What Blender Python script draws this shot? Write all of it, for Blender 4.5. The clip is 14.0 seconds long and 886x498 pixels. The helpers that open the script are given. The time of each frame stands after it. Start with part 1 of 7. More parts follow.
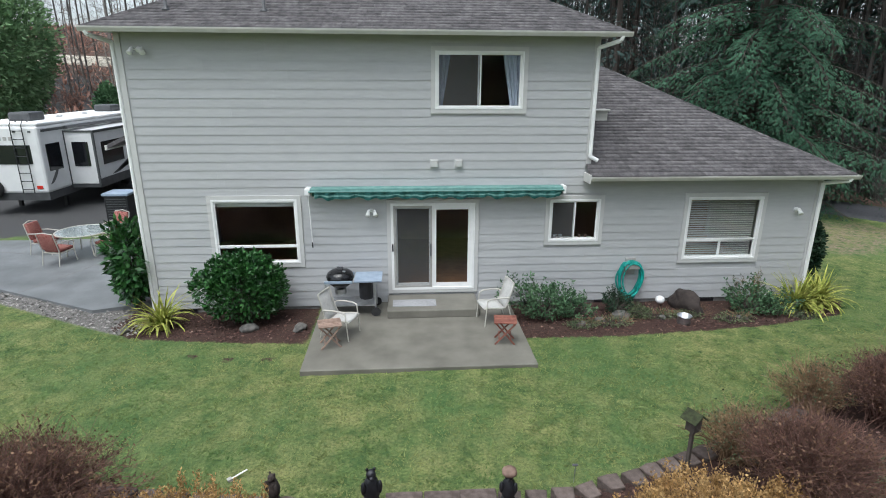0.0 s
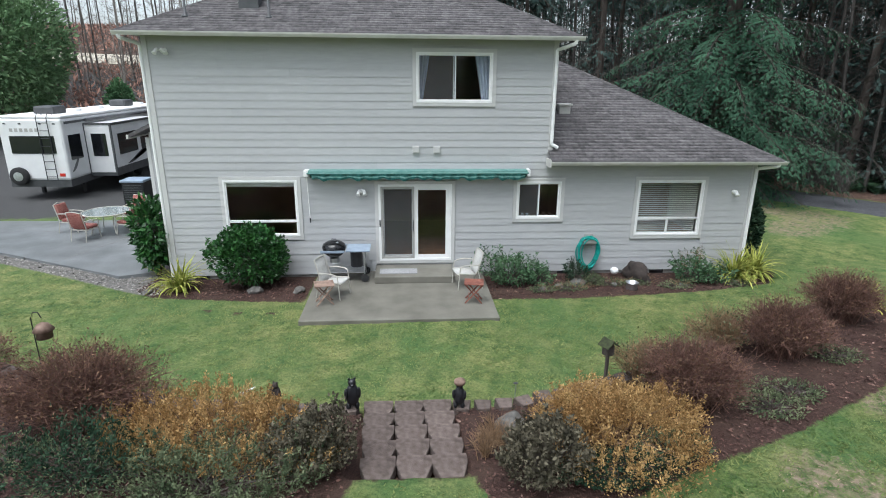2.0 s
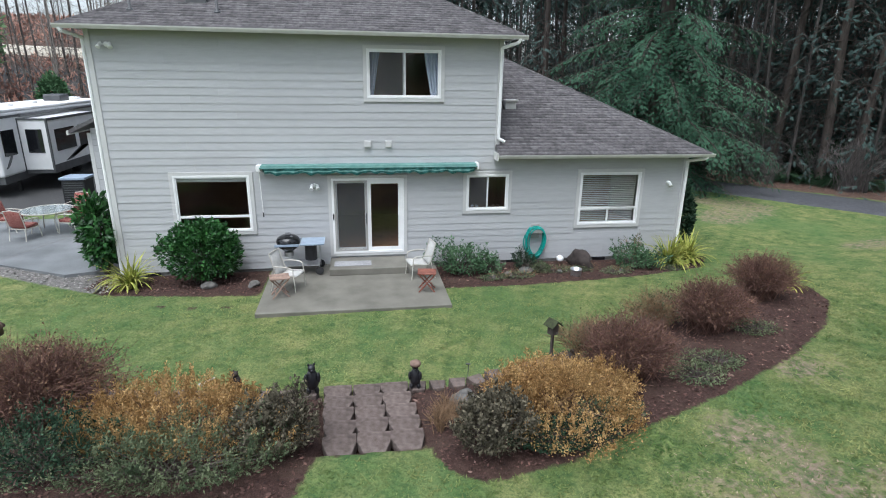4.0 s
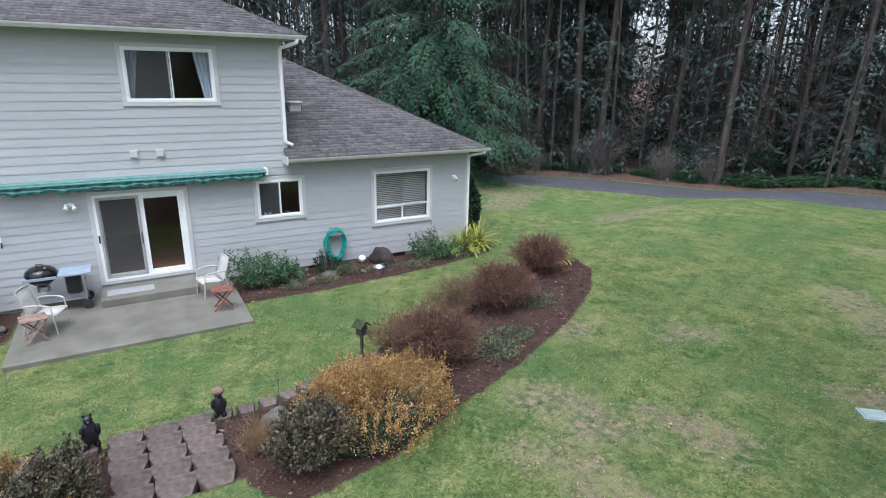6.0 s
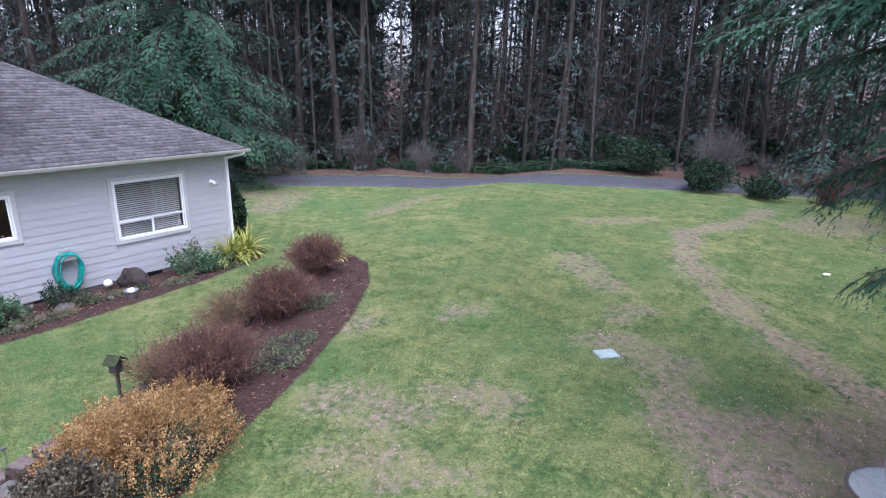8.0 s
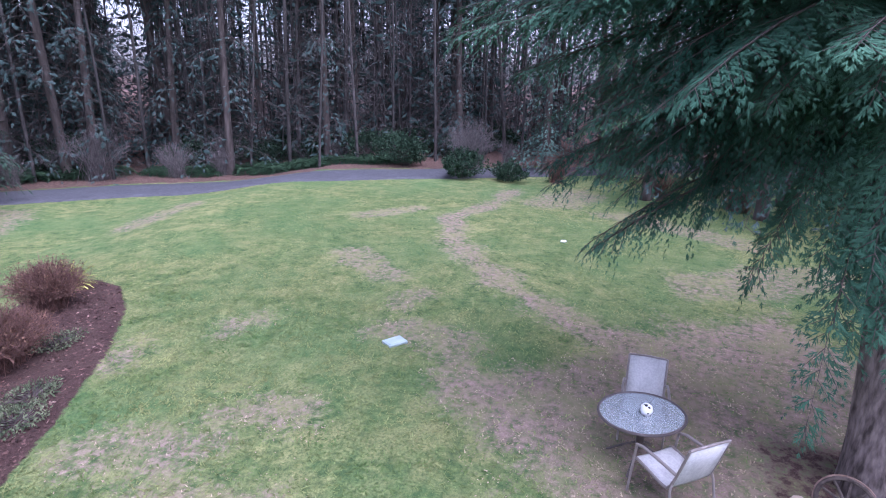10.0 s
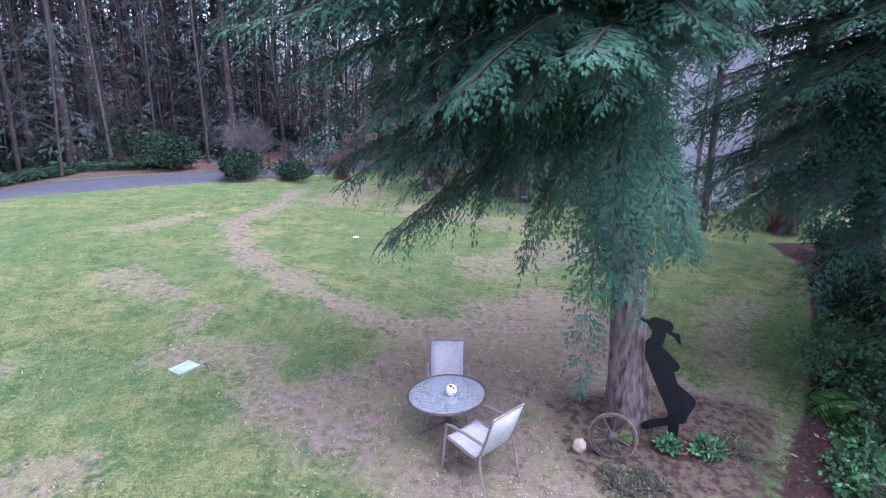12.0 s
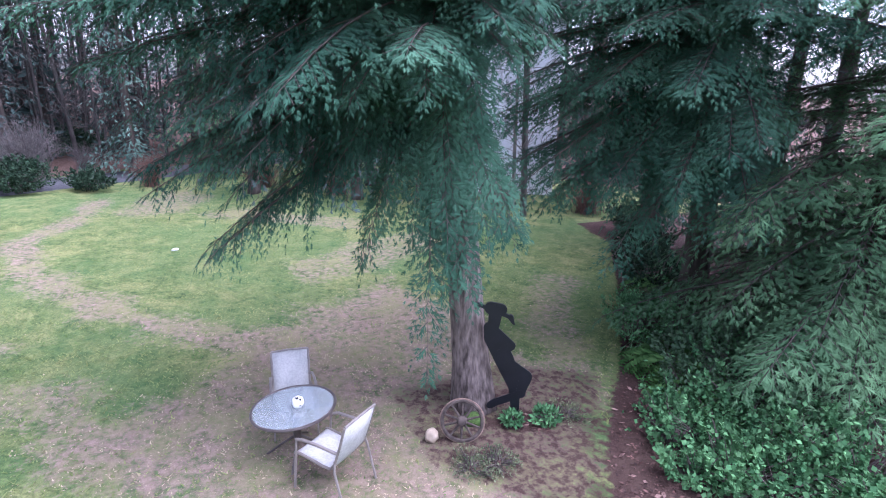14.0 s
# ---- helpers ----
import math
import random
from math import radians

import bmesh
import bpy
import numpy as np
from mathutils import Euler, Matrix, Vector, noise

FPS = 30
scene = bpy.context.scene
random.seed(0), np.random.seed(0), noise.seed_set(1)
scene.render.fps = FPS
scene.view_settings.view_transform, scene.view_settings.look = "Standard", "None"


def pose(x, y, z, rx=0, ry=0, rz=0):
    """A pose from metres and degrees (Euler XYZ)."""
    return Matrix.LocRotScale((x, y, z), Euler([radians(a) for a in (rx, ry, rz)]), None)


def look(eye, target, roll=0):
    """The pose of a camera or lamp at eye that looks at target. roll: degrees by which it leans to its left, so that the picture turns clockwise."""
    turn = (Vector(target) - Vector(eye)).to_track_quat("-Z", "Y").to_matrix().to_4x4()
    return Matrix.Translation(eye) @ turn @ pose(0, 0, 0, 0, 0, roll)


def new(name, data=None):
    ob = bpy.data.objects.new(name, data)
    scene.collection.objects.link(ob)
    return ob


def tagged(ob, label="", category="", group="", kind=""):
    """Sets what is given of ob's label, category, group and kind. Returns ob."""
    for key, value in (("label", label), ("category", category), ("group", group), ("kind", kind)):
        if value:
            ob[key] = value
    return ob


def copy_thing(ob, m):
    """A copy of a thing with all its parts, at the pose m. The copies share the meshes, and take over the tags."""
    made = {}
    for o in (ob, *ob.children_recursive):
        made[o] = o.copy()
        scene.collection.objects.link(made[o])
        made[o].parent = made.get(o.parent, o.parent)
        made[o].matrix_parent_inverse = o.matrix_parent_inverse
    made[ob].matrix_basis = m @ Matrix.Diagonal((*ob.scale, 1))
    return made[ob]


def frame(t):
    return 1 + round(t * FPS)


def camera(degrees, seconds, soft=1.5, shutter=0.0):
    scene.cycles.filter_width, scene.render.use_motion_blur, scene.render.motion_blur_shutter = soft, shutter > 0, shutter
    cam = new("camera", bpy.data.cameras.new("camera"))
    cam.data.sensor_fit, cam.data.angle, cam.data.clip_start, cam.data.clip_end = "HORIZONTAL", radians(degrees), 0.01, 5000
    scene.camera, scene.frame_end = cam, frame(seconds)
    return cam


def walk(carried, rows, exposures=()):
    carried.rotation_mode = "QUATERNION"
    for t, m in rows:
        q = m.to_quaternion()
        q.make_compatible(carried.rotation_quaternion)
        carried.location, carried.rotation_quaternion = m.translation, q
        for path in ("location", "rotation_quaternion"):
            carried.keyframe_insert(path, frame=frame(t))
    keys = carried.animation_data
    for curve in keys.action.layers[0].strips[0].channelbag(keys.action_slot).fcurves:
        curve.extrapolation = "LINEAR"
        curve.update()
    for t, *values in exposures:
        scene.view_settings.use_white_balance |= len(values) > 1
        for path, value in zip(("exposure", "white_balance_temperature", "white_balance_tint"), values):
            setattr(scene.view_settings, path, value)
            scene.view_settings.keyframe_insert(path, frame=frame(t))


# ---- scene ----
cam = camera(77.2, 14.0, soft=1.0)
PATH = [
    (0, (0.364, 0.442, 5.203), (0.5, 2.348, 4.612), 0.3),
    (0.5, (0.493, -0.137, 5.197), (0.637, 1.767, 4.603), 0.4),
    (1, (0.624, -0.676, 5.187), (0.761, 1.228, 4.591), 0.4),
    (1.5, (0.721, -1.181, 5.18), (0.851, 0.723, 4.584), 0.4),
    (2, (0.794, -1.629, 5.188), (0.923, 0.276, 4.592), 0.5),
    (2.2, (0.813, -1.766, 5.19), (0.943, 0.139, 4.592), 0.6),
    (4.3, (0.729, -2.125, 5.213), (1.105, -0.257, 4.606), 0.8),
    (4.5, (0.732, -2.133, 5.211), (1.17, -0.277, 4.608), 0.7),
    (5, (0.781, -2.09, 5.214), (1.388, -0.282, 4.612), 0.8),
    (5.5, (0.816, -2.063, 5.223), (1.596, -0.322, 4.624), 0.9),
    (6, (0.832, -2.066, 5.219), (1.787, -0.412, 4.625), 1.0),
    (6.5, (0.866, -2.029, 5.21), (1.988, -0.483, 4.617), 1.1),
    (7, (0.886, -2.02, 5.199), (2.161, -0.597, 4.609), 1.2),
    (7.5, (0.898, -2.02, 5.201), (2.315, -0.737, 4.614), 1.3),
    (8, (0.927, -1.999, 5.188), (2.472, -0.871, 4.604), 1.4),
    (8.5, (0.949, -1.971, 5.158), (2.607, -1.014, 4.579), 1.3),
    (9, (0.986, -1.963, 5.148), (2.736, -1.185, 4.572), 1.3),
    (9.2, (0.996, -1.972, 5.151), (2.776, -1.265, 4.575), 1.3),
    (11.3, (1.047, -1.891, 5.203), (2.962, -1.961, 4.63), 1.8),
    (11.5, (1.062, -1.891, 5.205), (2.973, -2.034, 4.633), 1.8),
    (12, (1.103, -1.903, 5.218), (2.992, -2.223, 4.646), 1.8),
    (12.5, (1.125, -1.883, 5.229), (2.98, -2.369, 4.661), 1.8),
    (13, (1.132, -1.885, 5.232), (2.946, -2.509, 4.668), 1.9),
    (13.5, (1.178, -1.915, 5.222), (2.942, -2.672, 4.658), 1.8),
    (14, (1.204, -1.932, 5.22), (2.912, -2.804, 4.655), 1.8),
]
walk(cam, [(t, look(eye, target, roll)) for t, eye, target, roll in PATH],
     exposures=[(0, 0.74, 6100, 6), (2.2, 0.88, 6050, 6), (4.5, 0.92, 5900, 8), (7.5, 1.20, 5550, 17), (9.0, 1.45, 5300, 35), (11.5, 1.70, 5150, 36), (14.0, 2.04, 5300, 31)])
# ---- world and light ----
world = bpy.data.worlds.new("overcast_sky")
scene.world = world
world.use_nodes = True
wn = world.node_tree.nodes
wl = world.node_tree.links
sky = wn.new("ShaderNodeTexSky")
sky.sky_type = 'NISHITA'
sky.sun_disc = False
sky.sun_elevation = radians(66)
sky.sun_rotation = radians(200)
sky.air_density = 1.0
sky.dust_density = 3.0
soften = wn.new("ShaderNodeHueSaturation")
soften.inputs["Saturation"].default_value = 0.35
wl.new(sky.outputs[0], soften.inputs["Color"])
wl.new(soften.outputs[0], wn["Background"].inputs["Color"])
wn["Background"].inputs["Strength"].default_value = 0.15
sun = new("sun", bpy.data.lights.new("sun", 'SUN'))
sun.data.energy = 1.5
sun.data.angle = radians(50)
sun.data.color = (1.0, 0.99, 0.97)
sun.matrix_world = look((-8, -6, 30), (0, 2, 0))


# ---- materials ----
def mat(name, c1, c2, scale=6.0, rough=0.6, bump=0.0, bscale=40.0, metal=0.0, island=0.0, objrand=0.0, spec=0.4, big=0.25, stretch=(1, 1, 1), translucent=0.0):
    """Two colours mixed by grain, a broad stain on top, relief, and change from piece to piece."""
    m = bpy.data.materials.new(name)
    m.use_nodes = True
    n, l = m.node_tree.nodes, m.node_tree.links
    b = n["Principled BSDF"]
    tc = n.new("ShaderNodeTexCoord")
    mp = n.new("ShaderNodeMapping")
    mp.inputs["Scale"].default_value = stretch
    l.new(tc.outputs["Object"], mp.inputs["Vector"])
    t1 = n.new("ShaderNodeTexNoise")
    t1.inputs["Scale"].default_value = scale
    t1.inputs["Detail"].default_value = 6
    l.new(mp.outputs[0], t1.inputs["Vector"])
    ramp = n.new("ShaderNodeMapRange")
    ramp.inputs["From Min"].default_value, ramp.inputs["From Max"].default_value = 0.32, 0.68
    l.new(t1.outputs["Fac"], ramp.inputs["Value"])
    mix = n.new("ShaderNodeMix")
    mix.data_type = 'RGBA'
    mix.inputs["A"].default_value, mix.inputs["B"].default_value = (*c1, 1), (*c2, 1)
    l.new(ramp.outputs[0], mix.inputs["Factor"])
    t2 = n.new("ShaderNodeTexNoise")
    t2.inputs["Scale"].default_value = scale * 0.13
    t2.inputs["Detail"].default_value = 3
    l.new(mp.outputs[0], t2.inputs["Vector"])
    val = n.new("ShaderNodeMapRange")
    val.inputs["To Min"].default_value, val.inputs["To Max"].default_value = 1 - big, 1 + big
    l.new(t2.outputs["Fac"], val.inputs["Value"])
    last = val.outputs[0]
    for amount, node, socket in ((island, "ShaderNodeNewGeometry", "Random Per Island"), (objrand, "ShaderNodeObjectInfo", "Random")):
        if amount:
            src = n.new(node)
            r = n.new("ShaderNodeMapRange")
            r.inputs["To Min"].default_value, r.inputs["To Max"].default_value = 1 - amount, 1 + amount
            l.new(src.outputs[socket], r.inputs["Value"])
            mul = n.new("ShaderNodeMath")
            mul.operation = 'MULTIPLY'
            l.new(last, mul.inputs[0])
            l.new(r.outputs[0], mul.inputs[1])
            last = mul.outputs[0]
    hsv = n.new("ShaderNodeHueSaturation")
    l.new(mix.outputs["Result"], hsv.inputs["Color"])
    l.new(last, hsv.inputs["Value"])
    l.new(hsv.outputs[0], b.inputs["Base Color"])
    b.inputs["Roughness"].default_value = rough
    b.inputs["Metallic"].default_value = metal
    b.inputs["Specular IOR Level"].default_value = spec
    if bump:
        t3 = n.new("ShaderNodeTexNoise")
        t3.inputs["Scale"].default_value = bscale
        t3.inputs["Detail"].default_value = 5
        l.new(mp.outputs[0], t3.inputs["Vector"])
        bp = n.new("ShaderNodeBump")
        bp.inputs["Strength"].default_value = bump
        bp.inputs["Distance"].default_value = 0.02
        l.new(t3.outputs["Fac"], bp.inputs["Height"])
        l.new(bp.outputs[0], b.inputs["Normal"])
    if translucent:
        tr = n.new("ShaderNodeBsdfTranslucent")
        l.new(hsv.outputs[0], tr.inputs["Color"])
        ms = n.new("ShaderNodeMixShader")
        ms.inputs[0].default_value = translucent
        l.new(b.outputs[0], ms.inputs[1])
        l.new(tr.outputs[0], ms.inputs[2])
        l.new(ms.outputs[0], n["Material Output"].inputs["Surface"])
    return m


def glass_mat(name, tint=(1, 1, 1), rough=0.0):
    m = bpy.data.materials.new(name)
    m.use_nodes = True
    b = m.node_tree.nodes["Principled BSDF"]
    b.inputs["Base Color"].default_value = (*tint, 1)
    b.inputs["Transmission Weight"].default_value = 1.0
    b.inputs["Roughness"].default_value = rough
    b.inputs["IOR"].default_value = 1.45
    return m


def screen_mat():
    """Fine grey insect mesh that lets a good half of the light through."""
    m = bpy.data.materials.new("insect_mesh")
    m.use_nodes = True
    n, l = m.node_tree.nodes, m.node_tree.links
    b = n["Principled BSDF"]
    b.inputs["Base Color"].default_value = (0.12, 0.122, 0.125, 1)
    b.inputs["Roughness"].default_value = 0.8
    tr = n.new("ShaderNodeBsdfTransparent")
    mx = n.new("ShaderNodeMixShader")
    mx.inputs[0].default_value = 0.20
    l.new(tr.outputs[0], mx.inputs[1])
    l.new(b.outputs[0], mx.inputs[2])
    l.new(mx.outputs[0], n["Material Output"].inputs["Surface"])
    return m


M = {}
M["mesh"] = screen_mat()
M["siding"] = mat("siding_paint", (0.40, 0.402, 0.408), (0.435, 0.437, 0.443), 3, 0.55, 0.12, 30, objrand=0.035, big=0.06, stretch=(1, 1, 6))
M["trim"] = mat("trim_paint", (0.49, 0.485, 0.475), (0.53, 0.525, 0.515), 3, 0.5, 0.05, 30, big=0.06)
M["white"] = mat("white_vinyl", (0.74, 0.74, 0.73), (0.80, 0.80, 0.79), 4, 0.35, big=0.05)
M["gutter"] = mat("gutter_metal", (0.52, 0.51, 0.48), (0.60, 0.59, 0.56), 5, 0.4, big=0.08)
M["shingle"] = mat("asphalt_shingle", (0.07, 0.065, 0.068), (0.135, 0.125, 0.128), 9, 0.9, 0.5, 120, island=0.28, big=0.2)
M["soffit"] = mat("soffit_paint", (0.36, 0.35, 0.33), (0.40, 0.39, 0.37), 3, 0.6, big=0.05)
M["foundation"] = mat("foundation_concrete", (0.16, 0.155, 0.15), (0.24, 0.235, 0.225), 6, 0.85, 0.3, 40)
M["concrete"] = mat("patio_concrete", (0.115, 0.108, 0.09), (0.185, 0.175, 0.148), 1.6, 0.6, 0.15, 60, big=0.3)
M["concrete_grey"] = mat("slab_concrete", (0.10, 0.106, 0.109), (0.172, 0.18, 0.184), 1.1, 0.55, 0.15, 60, big=0.3)
M["glass"] = glass_mat("window_glass", (0.93, 0.95, 0.95))
M["tglass"] = glass_mat("rippled_table_glass", (0.86, 0.92, 0.92), 0.3)
# pale, partly opaque base puts the sky's whitish reflection into the glass colour
tg = M["tglass"].node_tree.nodes["Principled BSDF"]
tg.inputs["Transmission Weight"].default_value = 0.72
tg.inputs["Base Color"].default_value = (0.62, 0.68, 0.69, 1)
tg.inputs["Roughness"].default_value = 0.12
# near-black ceiling and brown wall colours that carry the gloom indoors
M["dark"] = mat("unlit_room_tone", (0.035, 0.028, 0.022), (0.06, 0.045, 0.035), 2, 0.8)
M["roomwall"] = mat("room_wall_dim_brown", (0.22, 0.15, 0.10), (0.28, 0.19, 0.12), 2, 0.8)
M["wood_in"] = mat("indoor_wood", (0.22, 0.10, 0.045), (0.34, 0.17, 0.08), 5, 0.5, stretch=(1, 1, 5))
M["blind"] = mat("blind_slat", (0.50, 0.50, 0.49), (0.56, 0.56, 0.55), 4, 0.5, objrand=0.08)
M["curtain"] = mat("curtain_cloth", (0.36, 0.40, 0.50), (0.46, 0.50, 0.58), 9, 0.9, 0.2, 60)
M["awning"] = mat("awning_canvas_green", (0.006, 0.055, 0.050), (0.014, 0.095, 0.085), 8, 0.8, 0.2, 60)
M["awning2"] = mat("awning_canvas_pale", (0.10, 0.23, 0.21), (0.16, 0.30, 0.27), 8, 0.8, 0.2, 60)
M["black"] = mat("black_metal", (0.010, 0.010, 0.012), (0.022, 0.022, 0.026), 8, 0.4, big=0.2)
M["cutout"] = mat("black_painted_plate", (0.003, 0.0035, 0.006), (0.008, 0.009, 0.014), 4, 0.5, big=0.2)
M["enamel"] = mat("black_enamel", (0.008, 0.008, 0.009), (0.014, 0.014, 0.015), 8, 0.12, big=0.1)
M["steel"] = mat("steel", (0.45, 0.46, 0.48), (0.58, 0.59, 0.61), 12, 0.35, metal=0.9)
M["carttop"] = mat("cart_top_blue_grey", (0.22, 0.28, 0.36), (0.30, 0.36, 0.44), 6, 0.35)
M["sling"] = mat("sling_fabric", (0.38, 0.375, 0.36), (0.48, 0.47, 0.45), 40, 0.8, 0.2, 200)
M["frame"] = mat("chair_frame_paint", (0.40, 0.38, 0.34), (0.50, 0.48, 0.43), 8, 0.4)
M["frame_brown"] = mat("bronze_frame_paint", (0.06, 0.048, 0.044), (0.11, 0.09, 0.082), 8, 0.45)
M["teak"] = mat("weathered_teak", (0.20, 0.13, 0.10), (0.34, 0.24, 0.19), 9, 0.7, 0.2, 60, objrand=0.2)
M["redwood"] = mat("red_brown_wood", (0.16, 0.055, 0.04), (0.26, 0.10, 0.07), 9, 0.6, 0.2, 60, objrand=0.15)
M["cushion"] = mat("red_patterned_cushion", (0.15, 0.025, 0.025), (0.36, 0.17, 0.14), 26, 0.9, 0.2, 80)
M["hose"] = mat("green_hose", (0.01, 0.26, 0.22), (0.02, 0.34, 0.29), 10, 0.45, island=0.15)
M["plastic"] = mat("grey_plastic", (0.30, 0.29, 0.27), (0.38, 0.37, 0.35), 6, 0.5)
M["rock"] = mat("field_stone", (0.075, 0.07, 0.064), (0.17, 0.16, 0.148), 7, 0.9, 0.6, 18)
M["rock_brown"] = mat("brown_boulder", (0.022, 0.017, 0.015), (0.055, 0.042, 0.037), 6, 0.9, 0.7, 14)
M["creamstone"] = mat("cream_stone", (0.28, 0.22, 0.155), (0.42, 0.34, 0.26), 9, 0.85, 0.4, 30)
M["block"] = mat("wall_block_concrete", (0.075, 0.055, 0.048), (0.15, 0.118, 0.105), 11, 0.95, 0.6, 70, objrand=0.18)
M["bark"] = mat("conifer_bark", (0.045, 0.034, 0.029), (0.25, 0.20, 0.18), 14, 0.95, 1.0, 30, stretch=(1, 1, 0.28))
M["bark_dark"] = mat("dark_bark", (0.045, 0.036, 0.031), (0.11, 0.09, 0.078), 7, 0.95, 0.8, 16, stretch=(1, 1, 0.2))
M["bark_pale"] = mat("pale_alder_bark", (0.13, 0.115, 0.10), (0.27, 0.245, 0.22), 7, 0.95, 0.5, 16, stretch=(1, 1, 0.3), objrand=0.3)
M["bracken"] = mat("red_brown_bracken", (0.26, 0.13, 0.10), (0.45, 0.27, 0.21), 0.3, 0.9, spec=0.15, island=0.4)
M["gravelroad"] = mat("pale_gravel", (0.42, 0.38, 0.30), (0.55, 0.51, 0.43), 3, 0.9)
M["taupe"] = mat("taupe_frame_paint", (0.17, 0.145, 0.13), (0.25, 0.215, 0.195), 8, 0.4)
M["bark_grey"] = mat("alder_bark", (0.034, 0.030, 0.027), (0.084, 0.075, 0.069), 7, 0.95, 0.5, 16, stretch=(1, 1, 0.3), objrand=0.3)
M["needle"] = mat("hemlock_needles", (0.022, 0.066, 0.042), (0.070, 0.155, 0.096), 0.9, 0.85, spec=0.12, island=0.28, translucent=0.15)
M["needle_b"] = mat("cedar_needles", (0.042, 0.100, 0.048), (0.125, 0.230, 0.110), 0.9, 0.85, spec=0.12, island=0.28, translucent=0.15)
M["cedar_green"] = mat("green_cedar_scales", (0.11, 0.20, 0.095), (0.25, 0.37, 0.19), 0.8, 0.85, spec=0.15, island=0.3, translucent=0.35)
M["needle_fir"] = mat("fir_needles", (0.020, 0.056, 0.034), (0.080, 0.165, 0.100), 0.5, 0.85, spec=0.15, island=0.3, translucent=0.2)
M["needle_far"] = mat("dark_fir_needles", (0.030, 0.052, 0.047), (0.072, 0.106, 0.096), 0.5, 0.9, spec=0.05, island=0.10, objrand=0.3, translucent=0.05)
M["leaf"] = mat("glossy_laurel_leaf", (0.014, 0.058, 0.016), (0.046, 0.135, 0.032), 5, 0.35, island=0.5, translucent=0.2)
M["leaf_dark"] = mat("dark_shrub_leaf", (0.014, 0.035, 0.020), (0.05, 0.085, 0.05), 5, 0.85, spec=0.15, island=0.5, translucent=0.15)
M["leaf_grey"] = mat("grey_green_leaf", (0.058, 0.085, 0.045), (0.165, 0.185, 0.105), 5, 0.85, spec=0.15, island=0.4, translucent=0.2)
M["leaf_soft"] = mat("soft_green_leaf", (0.040, 0.092, 0.045), (0.12, 0.205, 0.105), 5, 0.6, spec=0.25, island=0.45, translucent=0.2)
M["leaf_gold"] = mat("golden_brown_leaf", (0.26, 0.145, 0.055), (0.51, 0.345, 0.155), 3, 0.85, spec=0.15, island=0.45, translucent=0.3)
M["leaf_plum"] = mat("purple_grey_leaf", (0.050, 0.045, 0.032), (0.15, 0.132, 0.092), 6, 0.85, spec=0.15, island=0.5, translucent=0.15)
M["leaf_bright"] = mat("bright_salal_leaf", (0.050, 0.140, 0.058), (0.135, 0.285, 0.12), 5, 0.85, spec=0.15, island=0.5, translucent=0.25)
M["leaf_rust"] = mat("rusty_leaf", (0.085, 0.050, 0.034), (0.20, 0.120, 0.075), 5, 0.85, spec=0.15, island=0.5, translucent=0.15)
M["twig_red"] = mat("red_brown_twig", (0.085, 0.042, 0.034), (0.185, 0.100, 0.075), 5, 0.8, island=0.45)
M["twig_grey"] = mat("grey_brown_twig", (0.10, 0.088, 0.084), (0.20, 0.178, 0.17), 5, 0.9, spec=0.15, island=0.4)
M["twig_far"] = mat("dim_twig", (0.075, 0.065, 0.062), (0.16, 0.14, 0.132), 5, 0.9, spec=0.1, island=0.4)
M["twig_tan"] = mat("tan_twig", (0.18, 0.11, 0.06), (0.30, 0.19, 0.11), 5, 0.8, island=0.4)
M["strap"] = mat("yellow_edged_strap_leaf", (0.16, 0.22, 0.035), (0.48, 0.46, 0.13), 7, 0.85, spec=0.15, island=0.35, translucent=0.2)
M["fern"] = mat("fern_frond", (0.035, 0.10, 0.025), (0.10, 0.20, 0.06), 5, 0.85, spec=0.15, island=0.35, translucent=0.25)
M["fern_dark"] = mat("dark_fern_frond", (0.022, 0.055, 0.028), (0.06, 0.105, 0.055), 5, 0.85, spec=0.15, island=0.35, translucent=0.2)
M["moss"] = mat("moss", (0.03, 0.065, 0.012), (0.08, 0.13, 0.03), 20, 0.95, 0.8, 60)
M["moss_dark"] = mat("dark_mossy_wood", (0.020, 0.024, 0.012), (0.05, 0.06, 0.024), 20, 0.95, 0.8, 60)
M["litter"] = mat("leaf_litter", (0.10, 0.055, 0.045), (0.26, 0.17, 0.14), 15, 0.9, island=0.5)
M["asphalt"] = mat("asphalt", (0.045, 0.046, 0.052), (0.075, 0.076, 0.085), 8, 0.8, 0.4, 90)
M["rv"] = mat("trailer_fibreglass", (0.62, 0.62, 0.62), (0.70, 0.70, 0.70), 2, 0.3, big=0.05)
M["rvroof"] = mat("trailer_roof_membrane", (0.70, 0.70, 0.70), (0.80, 0.80, 0.80), 2, 0.6)
M["rvgrey"] = mat("trailer_grey_skirt", (0.05, 0.052, 0.055), (0.08, 0.082, 0.086), 3, 0.4)
M["rvglass"] = mat("tinted_glass", (0.008, 0.009, 0.011), (0.014, 0.015, 0.018), 3, 0.06, spec=0.6)
M["rubber"] = mat("tyre_rubber", (0.015, 0.015, 0.016), (0.03, 0.03, 0.03), 12, 0.85)
M["oldwood"] = mat("old_wheel_wood", (0.035, 0.026, 0.022), (0.10, 0.078, 0.066), 12, 0.9, 0.4, 50)
M["mulchchip"] = mat("bark_mulch_chip", (0.035, 0.019, 0.015), (0.115, 0.062, 0.05), 12, 0.95, island=0.6)
M["pebble"] = mat("gravel_pebble", (0.13, 0.125, 0.12), (0.30, 0.28, 0.26), 9, 0.85, island=0.6)
